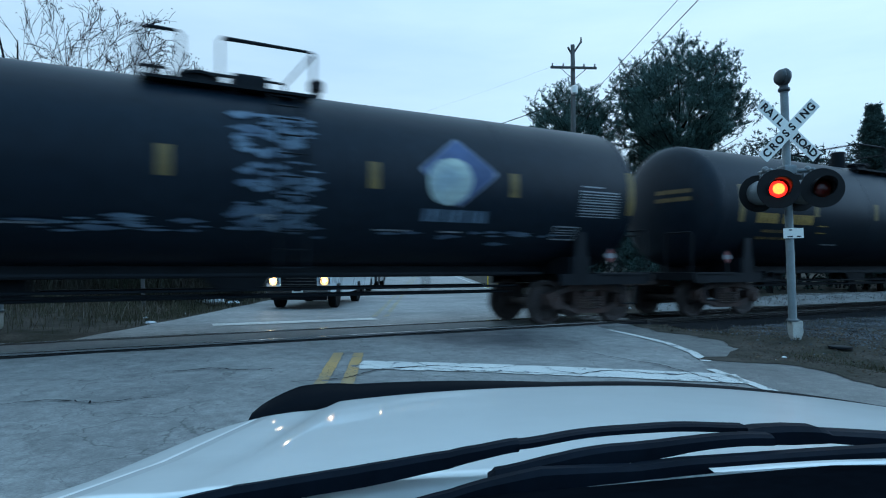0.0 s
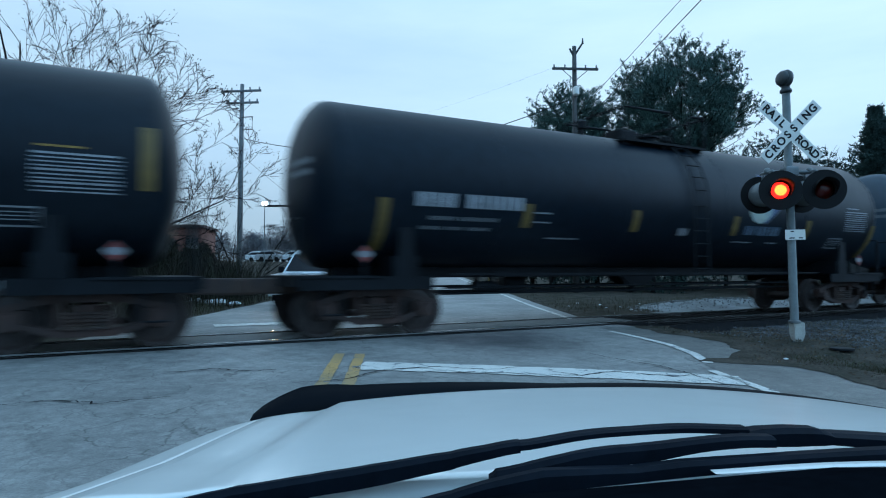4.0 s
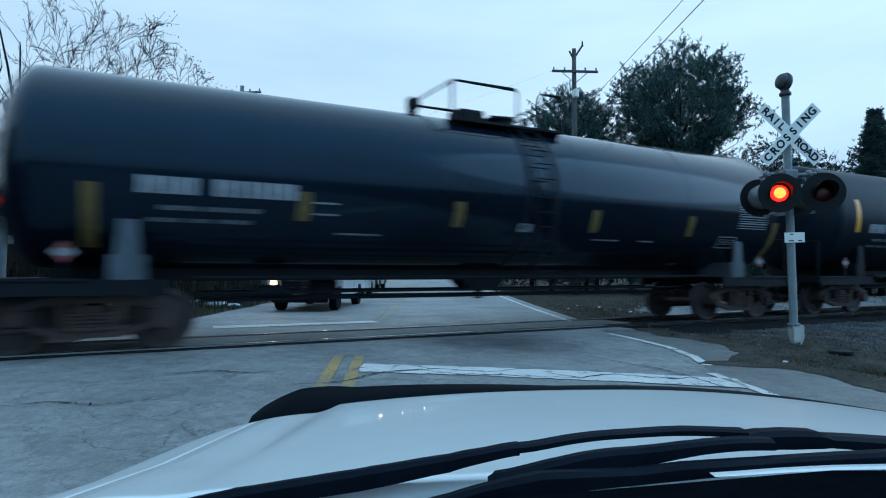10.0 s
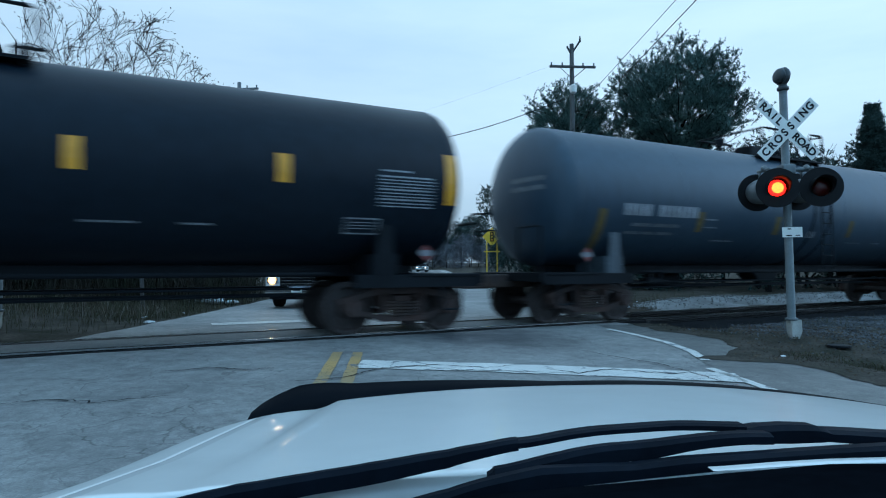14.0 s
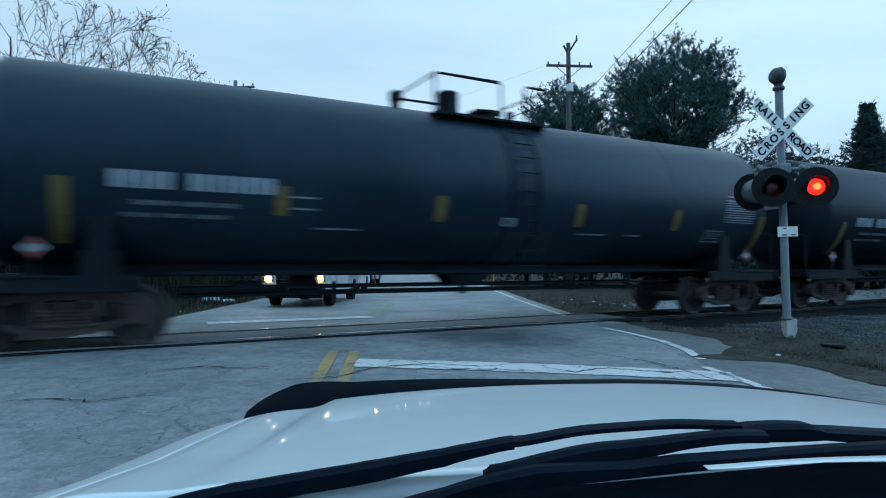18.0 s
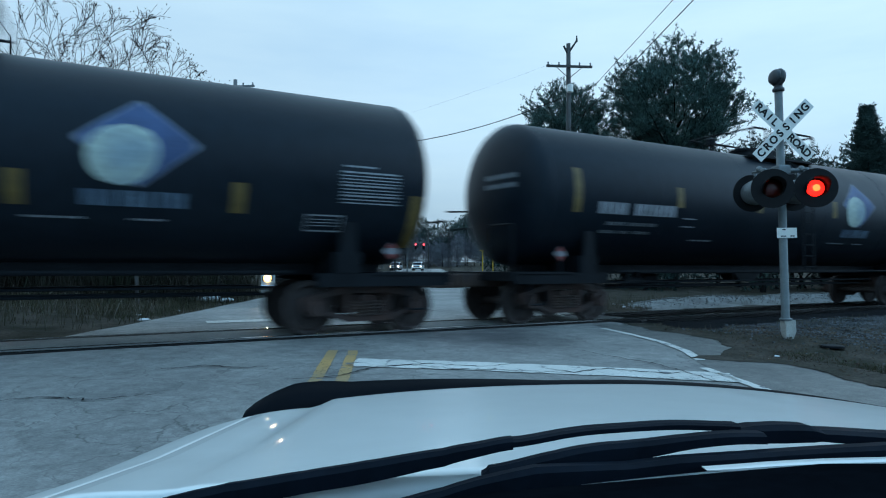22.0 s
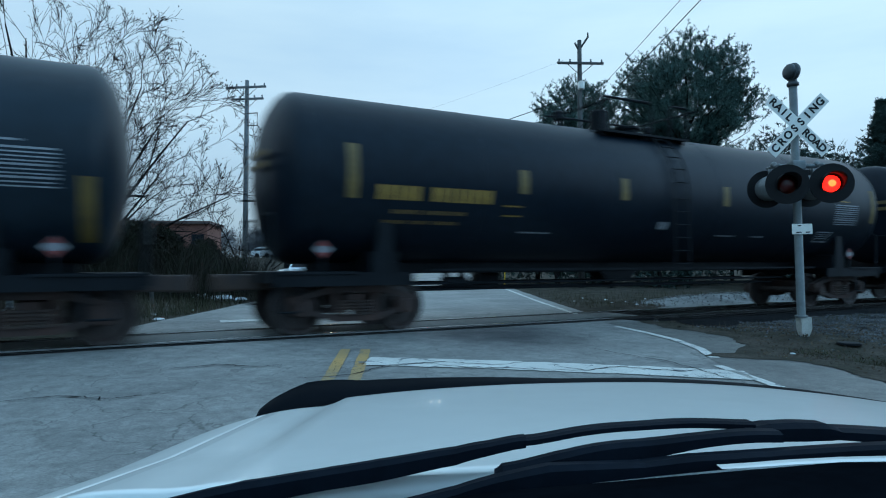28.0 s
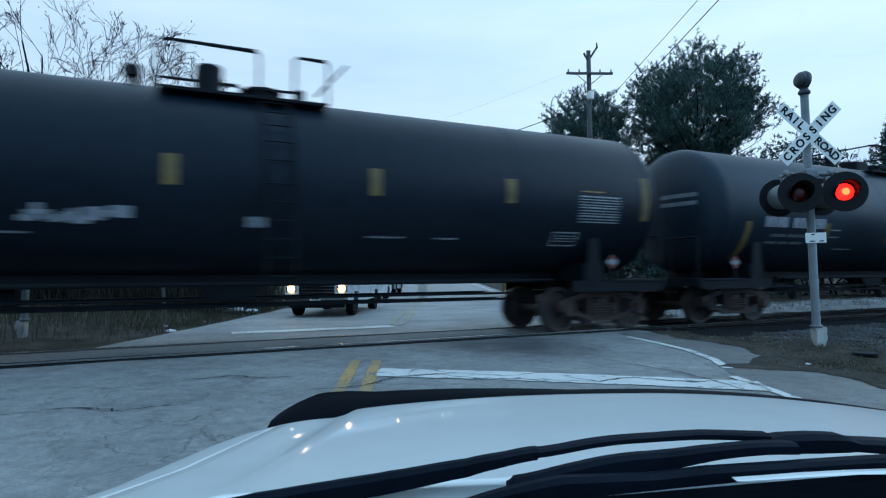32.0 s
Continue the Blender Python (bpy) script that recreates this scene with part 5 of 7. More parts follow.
UP_L = utility_pole(-11.95, 36.0, 11.9, ((11.45, 1.25, 0.0), (10.75, 1.0, 0.1)), "grey wooden utility pole with two crossarms", 0.4, -8, wood=M_POLE_GREY)
bm = tube(B(), [(0.1, -0.15, 9.2), (0.75, -0.2, 9.15), (0.75, -0.2, 9.9), (0.1, -0.15, 9.9)], 0.03, 6)
part("standoff_bracket", bm, M_POLE, UP_L)
utility_pole(-11.75, 75.0, 10.6, ((10.2, 1.3, 0.0),), "far utility pole with two transformers", 0, 0, cans=2)
utility_pole(-7.2, 105.0, 9.2, ((8.9, 1.2, 0.0),), "far utility pole beside the road")
utility_pole(-2.2, 150.0, 9.0, ((8.7, 1.2, 0.0),), "far utility pole beside the road")


def wire(name, a, b, sag, label, r=0.014, n=18):
    a, b = Vector(a), Vector(b)
    pts = []
    for k in range(n + 1):
        f = k / n
        p = a.lerp(b, f)
        p.z -= sag * 4 * f * (1 - f)
        pts.append(p)
    bm = tube(B(), pts, r, 5)
    return tagged(part(name, bm, M_WIRE), label, "cable", "overhead wires")


wire("overhead_wire", (6.9, 31.9, 9.25), (7.6, -8.0, 9.4), 0.0, "black overhead wire along the road", 0.011)
wire("overhead_wire", (6.6, 31.9, 8.1), (8.25, -8.0, 9.8), 0.0, "black overhead wire along the road", 0.015)
wire("overhead_wire", (6.4, 31.9, 10.0), (-11.7, 36.0, 8.9), 1.5, "sagging cable between the two poles", 0.022)
wire("overhead_wire", (6.0, 31.9, 11.85), (-22, 62.0, 12.5), 0.9, "thin black overhead wire", 0.003)
wire("overhead_wire", (-11.5, 36.0, 7.6), (-9.5, 75.0, 3.6), 0.3, "thin guy wire by the far pole", 0.012)
wire("overhead_wire", (-12.6, 36.0, 10.9), (-40, 40.0, 11.2), 0.7, "thin black overhead wire", 0.010)

# lamp posts of a far car park
for x, y, h, lit in ((-19.2, 92, 6.5, False), (-16.4, 95, 5.6, False), (-23.3, 80, 7.6, True), (-3.4, 70, 5.8, False)):
    lp = thing("lamp_post", "slim far lamp post" + (" with its light on" if lit else ""), "lamp post", pose(x, y, ground_z(x, y)), "lamp posts of the car park")
    part("shaft", rod(B(), (0, 0, 0), (0, 0, h), 0.08, 0.05, seg=8), M_MAST, lp)
    part("lamp_head", box(B(), (0, 0, h + 0.08), (0.75, 0.45, 0.5) if lit else (1.0, 0.35, 0.16), bevel=0.14 if lit else 0.03), M_FLOOD if lit else M_MAST, lp)
fl = thing("floodlight", "bright floodlight on a pole behind the bare tree", "floodlight", pose(-39.0, 58, 0))
part("shaft", rod(B(), (0, 0, 0), (0, 0, 11.4), 0.1, 0.07, seg=8), M_MAST, fl)
for u in (-0.55, 0.55):
    part("lamp_head", box(B(), (u, 0, 11.5), (0.55, 0.4, 0.35), bevel=0.05), M_FLOOD, fl, "glowing lamp head")

# diamond warning sign on two posts
ws = thing("warning_sign", "yellow diamond signal-ahead sign on two posts", "road sign", pose(2.95, 36, ground_z(2.95, 36)))
bm = plate(B(), [(0, 2.50), (0.56, 3.06), (0, 3.62), (-0.56, 3.06)], 0.01)
part("sign_panel", bm, M_SIGN_YELLOW, ws)
part("symbol", box(B(), (0, -0.012, 3.06), (0.22, 0.006, 0.56), bevel=0.002), M_SIGN_BLACK, ws, "black signal symbol")
for z, m_ in ((3.23, M_STRIPE), (3.06, M_SIGN_YELLOW), (2.89, M_STRIPE)):
    part("symbol_dot", lathe(B(), [(-0.02, 0.055), (-0.016, 0.055)], "Y", 14, Matrix.Translation((0, 0, z))), m_, ws)
for u in (-0.3, 0.3):
    part("post", box(B(), (u, 0.03, 1.45), (0.07, 0.03, 3.0)), M_SIGN_YELLOW, ws)
part("cross_bar", box(B(), (0, 0.01, 2.2), (0.95, 0.02, 0.06)), M_SIGN_YELLOW, ws)

# far traffic lights over the road
tl = thing("traffic_light", "pair of far traffic lights showing red", "traffic light", pose(-4.2, 120, ground_z(-4.2, 120)))
part("shaft", rod(B(), (-6.5, 0, 0), (-6.5, 0, 5.6), 0.12, 0.1, seg=8), M_MAST, tl)
part("arm", rod(B(), (-6.5, 0, 5.5), (2.5, 0, 5.5), 0.07, seg=8), M_MAST, tl)
for u in (0.0, 1.55):
    hd = part("signal_head", box(B(), (u, 0, 4.7), (0.42, 0.3, 1.2), bevel=0.03), M_SIGN_BLACK, tl)
    part("red_light", lathe(B(), [(-0.2, 0.15), (-0.16, 0.17)], "Y", 14, Matrix.Translation((u, 0, 5.05))), M_RED_SIGNAL, hd)


# ---- trees and brush ----
def tubes(name, branches, material, parent, sides=5):
    """Joined tapering tubes; a branch is a list of (point, radius)."""
    verts, faces = [], []
    for br in branches:
        ns = sides if br[0][1] > 0.03 else 3
        for k, (p, r) in enumerate(br):
            d = (br[min(k + 1, len(br) - 1)][0] - br[max(k - 1, 0)][0]).normalized()
            a = d.orthogonal().normalized()
            b = d.cross(a)
            for j in range(ns):
                t = 6.28318 * j / ns
                v = p + (a * math.cos(t) + b * math.sin(t)) * r
                verts.append((v.x, v.y, v.z))
            if k:
                n0 = len(verts) - 2 * ns
                for j in range(ns):
                    faces.append((n0 + j, n0 + (j + 1) % ns, n0 + ns + (j + 1) % ns, n0 + ns + j))
    return pieces(name, verts, faces, material, parent)


def fan(out, tips, rnd, p, d, length, r, depth, spread_, up, thin=0.0130, dome=None):
    """A limb that arches outwards and carries twigs on both sides."""
    pts = [(p.copy(), r)]
    n = 7 if depth > 1 else 4
    side = Vector((rnd.gauss(0, 1), rnd.gauss(0, 1), rnd.gauss(0, 0.6)))
    bend = rnd.gauss(0, 0.028)
    for k in range(n):
        d = (d + side.cross(d) * bend + Vector((rnd.gauss(0, 0.05), rnd.gauss(0, 0.05), rnd.gauss(0, 0.05) + up))).normalized()
        q = p + d * (length / n)
        if dome and k and q.z > dome[0] * (1 - (q.x / dome[1]) ** 2) * (0.96 + 0.05 * noise.noise(q * 0.9)):
            break
        p = q
        pts.append((p.copy(), max(thin * 0.6, r * (1 - 0.72 * (k + 1) / n))))
    n = len(pts) - 1
    pts = [(v, max(thin * 0.6, r * (1 - 0.8 * j / n))) for j, (v, _) in enumerate(pts)]
    out.append(pts)
    if depth == 0 or n < 2:
        tips.append(p)
        return
    kids = rnd.choice((3, 4, 4)) if depth > 1 else rnd.choice((3, 3, 4))
    turn = rnd.uniform(0, 6.28)
    for k in range(kids):
        q, qr = pts[min(n, 1 + int((n - 0.5) * (k + 0.9) / kids))]
        a = d.orthogonal().normalized()
        b = d.cross(a)
        turn += 2.4
        nd = (d + (a * math.cos(turn) + b * math.sin(turn)) * spread_ * rnd.uniform(0.6, 1.25)).normalized()
        fan(out, tips, rnd, q, nd, length * rnd.uniform(0.42, 0.60) * (1.0 - 0.25 * k / kids), max(thin, qr * rnd.uniform(0.5, 0.7)), depth - 1, spread_ * 0.95, up, thin * 0.94, dome)


def grow(out, tips, rnd, p, d, length, r, depth, spread_, up, thin=0.011):
    pts = [(p.copy(), r)]
    n = 4 if depth else 3
    for k in range(n):
        d = (d + Vector((rnd.gauss(0, 0.12), rnd.gauss(0, 0.12), rnd.gauss(0, 0.10) + up))).normalized()
        p = p + d * (length / n)
        pts.append((p.copy(), r * (1 - 0.5 * (k + 1) / n)))
    out.append(pts)
    if depth == 0:
        tips.append(p)
        return
    kids = rnd.choice((3, 3, 4))
    for k in range(kids):
        q, qr = pts[rnd.randint(1, n)] if k else pts[-1]
        nd = (d + Vector((rnd.gauss(0, spread_), rnd.gauss(0, spread_), rnd.gauss(0, spread_ * 0.8)))).normalized()
        grow(out, tips, rnd, q, nd, length * rnd.uniform(0.5, 0.8), max(thin, qr * rnd.uniform(0.6, 0.85)), depth - 1, spread_, up)


def flecks(name, pts, rnd, size, material, parent, per=2, jitter=0.25):
    verts, faces = [], []
    for p in pts:
        for _ in range(per):
            c = p + Vector((rnd.gauss(0, jitter), rnd.gauss(0, jitter), rnd.gauss(0, jitter)))
            a = Vector((rnd.gauss(0, 1), rnd.gauss(0, 1), rnd.gauss(0, 1))).normalized() * size * rnd.uniform(0.6, 1.3)
            b = a.orthogonal().normalized() * size * 0.45
            n = len(verts)
            verts += [tuple(c - a), tuple(c + b), tuple(c + a), tuple(c - b)]
            faces.append((n, n + 1, n + 2, n + 3))
    return pieces(name, verts, faces, material, parent)


def bare_tree(x, y, stems, height, label, seed, depth=5, spread_=0.42, r0=0.11, leaves=1, fanned=False, dome=None):
    rnd = random.Random(seed)
    t = thing("bare_tree", label, "tree", pose(x, y, ground_z(x, y) - 0.1), "bare trees")
    limbs, twigs, tips = [], [], []
    for dx, dy, dz, f in stems:
        base = Vector((rnd.uniform(-0.25, 0.25), rnd.uniform(-0.25, 0.25), 0))
        if fanned:
            fan(limbs, tips, rnd, base, Vector((dx, dy, dz)).normalized(), height * 0.74 * f, r0 * f, depth, spread_, 0.012, dome=dome)
        else:
            grow(limbs, tips, rnd, base, Vector((dx, dy, dz)).normalized(), height * 0.36 * f, r0 * f, depth, spread_, 0.02)
    thick = [b for b in limbs if b[0][1] > 0.035]
    thin = [b for b in limbs if b[0][1] <= 0.035]
    tubes("trunk", thick, M_BARK, t)
    tubes("branchwork", thin, M_BARK, t, 3)
    if leaves:
        flecks("withered_leaf_clumps", tips[::3], rnd, 0.042, M_DRYLEAF, t, per=leaves, jitter=0.12)
    return t


bare_tree(-14.0, 21.5, ((-0.7, 0.1, 1, 1.0), (-0.25, 0.3, 1, 1.1), (0.02, -0.2, 1, 1.1), (0.25, 0.1, 1, 1.0), (0.45, -0.2, 1, 0.95), (0.65, 0.2, 0.95, 0.92),
                        (0.85, 0.0, 0.85, 0.88), (1.05, 0.2, 0.72, 0.84), (1.3, -0.1, 0.55, 0.70), (-1.1, 0.0, 0.8, 0.9), (0.55, 0.3, 0.8, 0.75), (0.1, 0.0, 0.8, 0.8)),
          11.5, "wide bare many-stemmed tree with withered leaves", 11, depth=5, spread_=0.66, r0=0.11, fanned=True, dome=(11.4, 11.2))
bare_tree(-20.5, 23.0, ((-0.5, 0, 1, 1.0), (0.1, 0.1, 1, 1.15), (0.5, -0.1, 1, 1.0), (0.9, 0.1, 0.9, 0.9)), 13.0, "tall bare tree among the brush", 12, depth=4, spread_=0.55, r0=0.12, fanned=True)
bare_tree(-16.5, 27.0, ((-0.4, 0, 1, 1.0), (0.2, 0.1, 1, 1.0), (0.6, -0.1, 1, 0.9)), 9.0, "slender bare tree behind the brush", 13, depth=4, spread_=0.55, r0=0.10, fanned=True)
bare_tree(-9.6, 30.0, ((-0.4, 0, 1, 1.0), (0.3, 0.1, 1, 1.0), (0.8, 0.0, 0.8, 0.8)), 5.5, "low bare sapling near the pole", 14, depth=3, spread_=0.5, r0=0.05, fanned=True)


def tuft_mesh(name, centres, rnd, length, material, parent, blades=7, width=0.16, rise=0.35):
    """Sprays of needles: thin triangles round each centre."""
    verts, faces = [], []
    for c, f in centres:
        for _ in range(blades):
            d = Vector((rnd.gauss(0, 1), rnd.gauss(0, 1), rnd.gauss(0, 1) + rise)).normalized() * length * f * rnd.uniform(0.6, 1.2)
            s = d.orthogonal().normalized() * d.length * width
            s.rotate(Matrix.Rotation(rnd.uniform(0, 6.28), 3, d))
            n = len(verts)
            verts += [tuple(c - s - d * 0.2), tuple(c + s - d * 0.2), tuple(c + d)]
            faces.append((n, n + 1, n + 2))
    return pieces(name, verts, faces, material, parent)


def cedar(x, y, h, w, label, seed, first=0.06, boughs=120, twigs=11, length=0.17):
    """A conical evergreen: boughs that fork into upturned twigs, each ringed with tufts of needles."""
    rnd = random.Random(seed)
    t = thing("cedar_tree", label, "tree", pose(x, y, ground_z(x, y) - 0.1), "evergreen trees")
    limbs, cents = [], []
    limbs.append([(Vector((rnd.gauss(0, 0.04), rnd.gauss(0, 0.04), h * 0.98 * k / 8)), 0.20 * (1 - 0.92 * k / 8) * h / 13) for k in range(9)])
    for k in range(boughs):
        g = (k + rnd.random()) / boughs
        f = first + (1 - first) * g
        reach = (w * 0.5 * (1 - g) ** 1.05 + 0.06) * rnd.choice((0.6, 0.8, 0.9, 1.0, 1.1)) * rnd.uniform(0.9, 1.06)
        rise_ = 0.30 + rnd.uniform(-0.15, 0.25)
        a = 2.39996 * k + rnd.gauss(0, 0.25)
        out_, side_ = Vector((math.cos(a), math.sin(a), 0)), Vector((-math.sin(a), math.cos(a), 0))
        p0 = Vector((0, 0, h * f * 0.97))
        limbs.append([(p0 + (out_ + Vector((0, 0, rise_ * j / 4))) * reach * j / 4, 0.04 * (1 - 0.85 * j / 4)) for j in range(5)])
        for j in range(twigs):
            u = 0.2 + 0.8 * (j + rnd.random()) / twigs
            b = p0 + (out_ + Vector((0, 0, rise_ * u))) * reach * u
            d = (out_ * rnd.uniform(0.3, 0.9) + side_ * rnd.gauss(0, 0.7) + Vector((0, 0, rnd.uniform(0.1, 0.7)))).normalized()
            e = b + d * 0.40 * rnd.uniform(0.5, 1.15)
            for m in range(6):
                v = (m + 0.6) / 6
                cents.append((b.lerp(e, v) + Vector((rnd.gauss(0, 0.04), rnd.gauss(0, 0.04), rnd.gauss(0.01, 0.04))), rnd.uniform(0.75, 1.2) * (1.1 - 0.35 * v)))
    tubes("trunk", limbs, M_BARK, t)
    tuft_mesh("crown", cents, rnd, length, M_CEDAR, t, blades=9, width=0.12, rise=0.45)
    return t


def pine(x, y, zc, half_w, half_h, label, seed, twigs=3000, length=0.18, boughs=46):
    """A broad pine: a lumpy crown of upturned sprigs, thick towards its outside, on rising boughs."""
    rnd = random.Random(seed)
    t = thing("pine_tree", label, "tree", pose(x, y, ground_z(x, y) - 0.1), "evergreen trees")
    h = zc + half_h * 0.8
    limbs, cents = [[(Vector((rnd.gauss(0, 0.06), rnd.gauss(0, 0.06), h * k / 8)), 0.24 * (1 - 0.92 * k / 8)) for k in range(9)]], []
    off = Vector((seed * 1.7, seed * 0.3, 0))

    def edge(d):
        """How far the crown reaches in a direction: lobes and bays at two sizes."""
        return 0.90 + 0.30 * noise.noise(d * 2.3 + off) + 0.22 * noise.noise(d * 5.2 + off)
    made = 0
    while made < twigs:
        d = Vector((rnd.gauss(0, 1), rnd.gauss(0, 1), rnd.gauss(0, 1))).normalized()
        r = edge(d) * rnd.uniform(0.10, 1.0) ** 0.36
        # a crown broad above its middle and narrower below
        wide = half_w * (1.0 + 0.12 * d.z if d.z > 0 else 1.0 + 0.25 * d.z)
        p = Vector((d.x * wide * r, d.y * wide * r, zc + d.z * half_h * r))
        if noise.noise(Vector((p.x, p.y, p.z * 1.7)) * 0.85 + off) < -0.10:
            continue
        made += 1
        up = (Vector((d.x, d.y, 0)) * rnd.uniform(0.2, 0.9) + Vector((rnd.gauss(0, 0.45), rnd.gauss(0, 0.45), rnd.uniform(0.25, 1.0)))).normalized()
        e = p + up * rnd.uniform(0.32, 0.80)
        limbs.append([(p - up * 0.15, 0.012), (e, 0.006)])
        for m in range(7):
            v = (m + 0.5) / 7
            cents.append((p.lerp(e, v) + Vector((rnd.gauss(0, 0.055), rnd.gauss(0, 0.055), rnd.gauss(0, 0.045))), rnd.uniform(0.75, 1.2) * (1.1 - 0.4 * v)))
    for k in range(boughs):
        a, g = 2.39996 * k, (k + 0.5) / boughs
        d = Vector((math.cos(a), math.sin(a), -0.8 + 1.5 * g)).normalized()
        e = Vector((d.x * half_w * 0.9, d.y * half_w * 0.9, zc + d.z * half_h * 0.85))
        p0 = Vector((0, 0, max(2.0, e.z - 0.7 * half_w * (0.3 + 0.7 * g))))
        limbs.append([(p0.lerp(e, j / 4) - Vector((0, 0, 0.25 * math.sin(math.pi * j / 4))), 0.06 * (1 - 0.85 * j / 4)) for j in range(5)])
    tubes("trunk", limbs, M_BARK, t)
    tuft_mesh("crown", cents, rnd, length, M_NEEDLES, t, blades=10, width=0.10, rise=0.5)
    return t


pine(14.1, 36.5, 10.3, 4.15, 4.3, "broad dark green pine beyond the track", 21, twigs=4000)
pine(8.0, 37.5, 9.1, 2.75, 3.4, "smaller dark pine beside the utility pole", 22, twigs=1900)
cedar(23.3, 33.0, 10.3, 5.6, "dark conical cedar beyond the track", 23, boughs=260, twigs=13, length=0.16)
cedar(28.0, 36.0, 9.0, 6.0, "dark conical cedar beyond the track", 24, boughs=150, twigs=10, length=0.17)


def woods(name, spots, label, seed, material, length=0.55, per=260, sway=0.0):
    """Far trees run together: one crown after another, with gaps."""
    rnd = random.Random(seed)
    cents, limbs = [], []
    for x, y, h, w in spots:
        g = ground_z(x, y)
        limbs.append([(Vector((x + rnd.gauss(0, 0.1) * k, y, g + h * 0.8 * k / 4)), 0.16 * (1 - 0.2 * k)) for k in range(5)])
        lobes = [(Vector((x + rnd.gauss(0, w * 0.26), y + rnd.gauss(0, w * 0.26), g + h * rnd.uniform(0.22, 0.85))), w * rnd.uniform(0.22, 0.42)) for _ in range(9)]
        for _ in range(per):
            c, r = rnd.choice(lobes)
            v = Vector((rnd.gauss(0, 1), rnd.gauss(0, 1), rnd.gauss(0, 1))).normalized() * r * rnd.uniform(0.55, 1.05)
            cents.append((c + v, rnd.uniform(0.7, 1.3)))
    root = thing(name, label, "woods", kind="stuff")
    tubes("trunks", limbs, M_BARK, root, 5)
    tuft_mesh("crowns", cents, rnd, length, material, root, blades=7, width=0.16)
    return root


rw = random.Random(31)
woods("dark_woods", [(x, 42 + rw.uniform(-3, 6), hh * rw.uniform(0.85, 1.1), 5.0) for x, hh in
                     ((5.6, 7.4), (7.6, 8.2), (10, 8.5), (12.5, 9.5), (15, 9.5), (17.5, 10.2), (20, 9.6), (22.5, 9.5), (25, 10.2), (27.5, 10.5), (30, 11.0), (33, 10.8), (36, 11.0))],
      "dark evergreen woods beyond the track", 32, M_CEDAR, 0.23, 3400)
woods("understory", [(x, 33 + rw.uniform(-3, 4), rw.uniform(3.0, 5.5), 4.0) for x in (6, 8.5, 11, 13.5, 16, 18.5, 21, 24, 27, 30)],
      "dark undergrowth at the foot of the woods", 33, M_CEDAR, 0.21, 1500)
for k, (x, y, h) in enumerate(((17.6, 34, 9.2), (19.4, 35, 9.8), (21.4, 36, 9.0), (24.6, 38, 10.2))):
    bare_tree(x, y, ((-0.3, 0, 1, 1.0), (0.2, 0.1, 1, 1.05), (0.5, -0.1, 1, 0.8)), h, "thin bare tree at the edge of the woods", 40 + k, depth=4, spread_=0.3, r0=0.07, leaves=0)

woods("far_evergreens", [(-6 + 3.0 * k + rw.uniform(-0.6, 0.6), 192 + rw.uniform(-5, 8), rw.uniform(14.5, 18), 7.5) for k in range(8)],
      "dark far evergreens beyond the bend of the road", 34, M_CEDAR, 0.5, 1500)

# far winter treeline
rw = random.Random(51)
line = []
for k in range(95):
    a = -62 + 80 * k / 94 + rw.uniform(-0.6, 0.6)
    d = rw.uniform(165, 230)
    x, y = d * math.sin(radians(a)), d * math.cos(radians(a))
    line.append((x, y, rw.uniform(6.5, 11.0), 9.0))
# distance haze is put into this paler colour
M_FAR = mat("far_woods_with_haze", (0.19, 0.19, 0.205), 0.9, vary=0.4, size=0.05, fine=0.6, bump=0.0, second=(0.13, 0.13, 0.145), spec=0.1)
woods("far_treeline", line, "far bare winter woods along the horizon", 52, M_FAR, 0.42, 1100)


def brush(name, spots, label, seed, material, blades, h0, h1, wid):
    """Twigs or dry stalks rising from the ground, nobody could count them."""
    rnd = random.Random(seed)
    verts, faces = [], []
    for _ in range(blades):
        cx, cy, rx, ry, f = rnd.choice(spots)
        x, y = cx + rnd.gauss(0, rx), cy + rnd.gauss(0, ry)
        if left_edge(y) - 0.15 < x < right_edge(y) + 0.15 or abs(track_gap(x, y)) < 2.3:
            continue
        z = ground_z(x, y) - 0.02
        h = rnd.uniform(h0, h1) * f
        dx, dy = rnd.gauss(0, 0.35) * h, rnd.gauss(0, 0.35) * h
        a = rnd.uniform(0, 3.14159)
        ux, uy = math.cos(a) * wid, math.sin(a) * wid
        n = len(verts)
        verts += [(x - ux, y - uy, z), (x + ux, y + uy, z), (x + dx * 0.4 + ux * 0.7, y + dy * 0.4 + uy * 0.7, z + h * 0.6), (x + dx * 0.4 - ux * 0.7, y + dy * 0.4 - uy * 0.7, z + h * 0.6), (x + dx, y + dy, z + h)]
        faces += [(n, n + 1, n + 2, n + 3), (n + 3, n + 2, n + 4)]
    return tagged(pieces(name, verts, faces, material), label, "vegetation", kind="stuff")


M_VERGE_GRASS = mat("verge_grass", (0.062, 0.070, 0.036), 0.9, vary=0.5, size=2.5, fine=9, bump=0.0, second=(0.038, 0.032, 0.020), spec=0.05)
M_PALE_STALK = mat("pale_stalk", (0.24, 0.21, 0.17), 0.9, vary=0.4, size=2.5, fine=9, bump=0.0, spec=0.05)
M_DEAD_LEAF = mat("dead_leaf", (0.11, 0.085, 0.06), 0.9, vary=0.6, size=3.0, fine=9, bump=0.0, second=(0.03, 0.026, 0.022), spec=0.05)
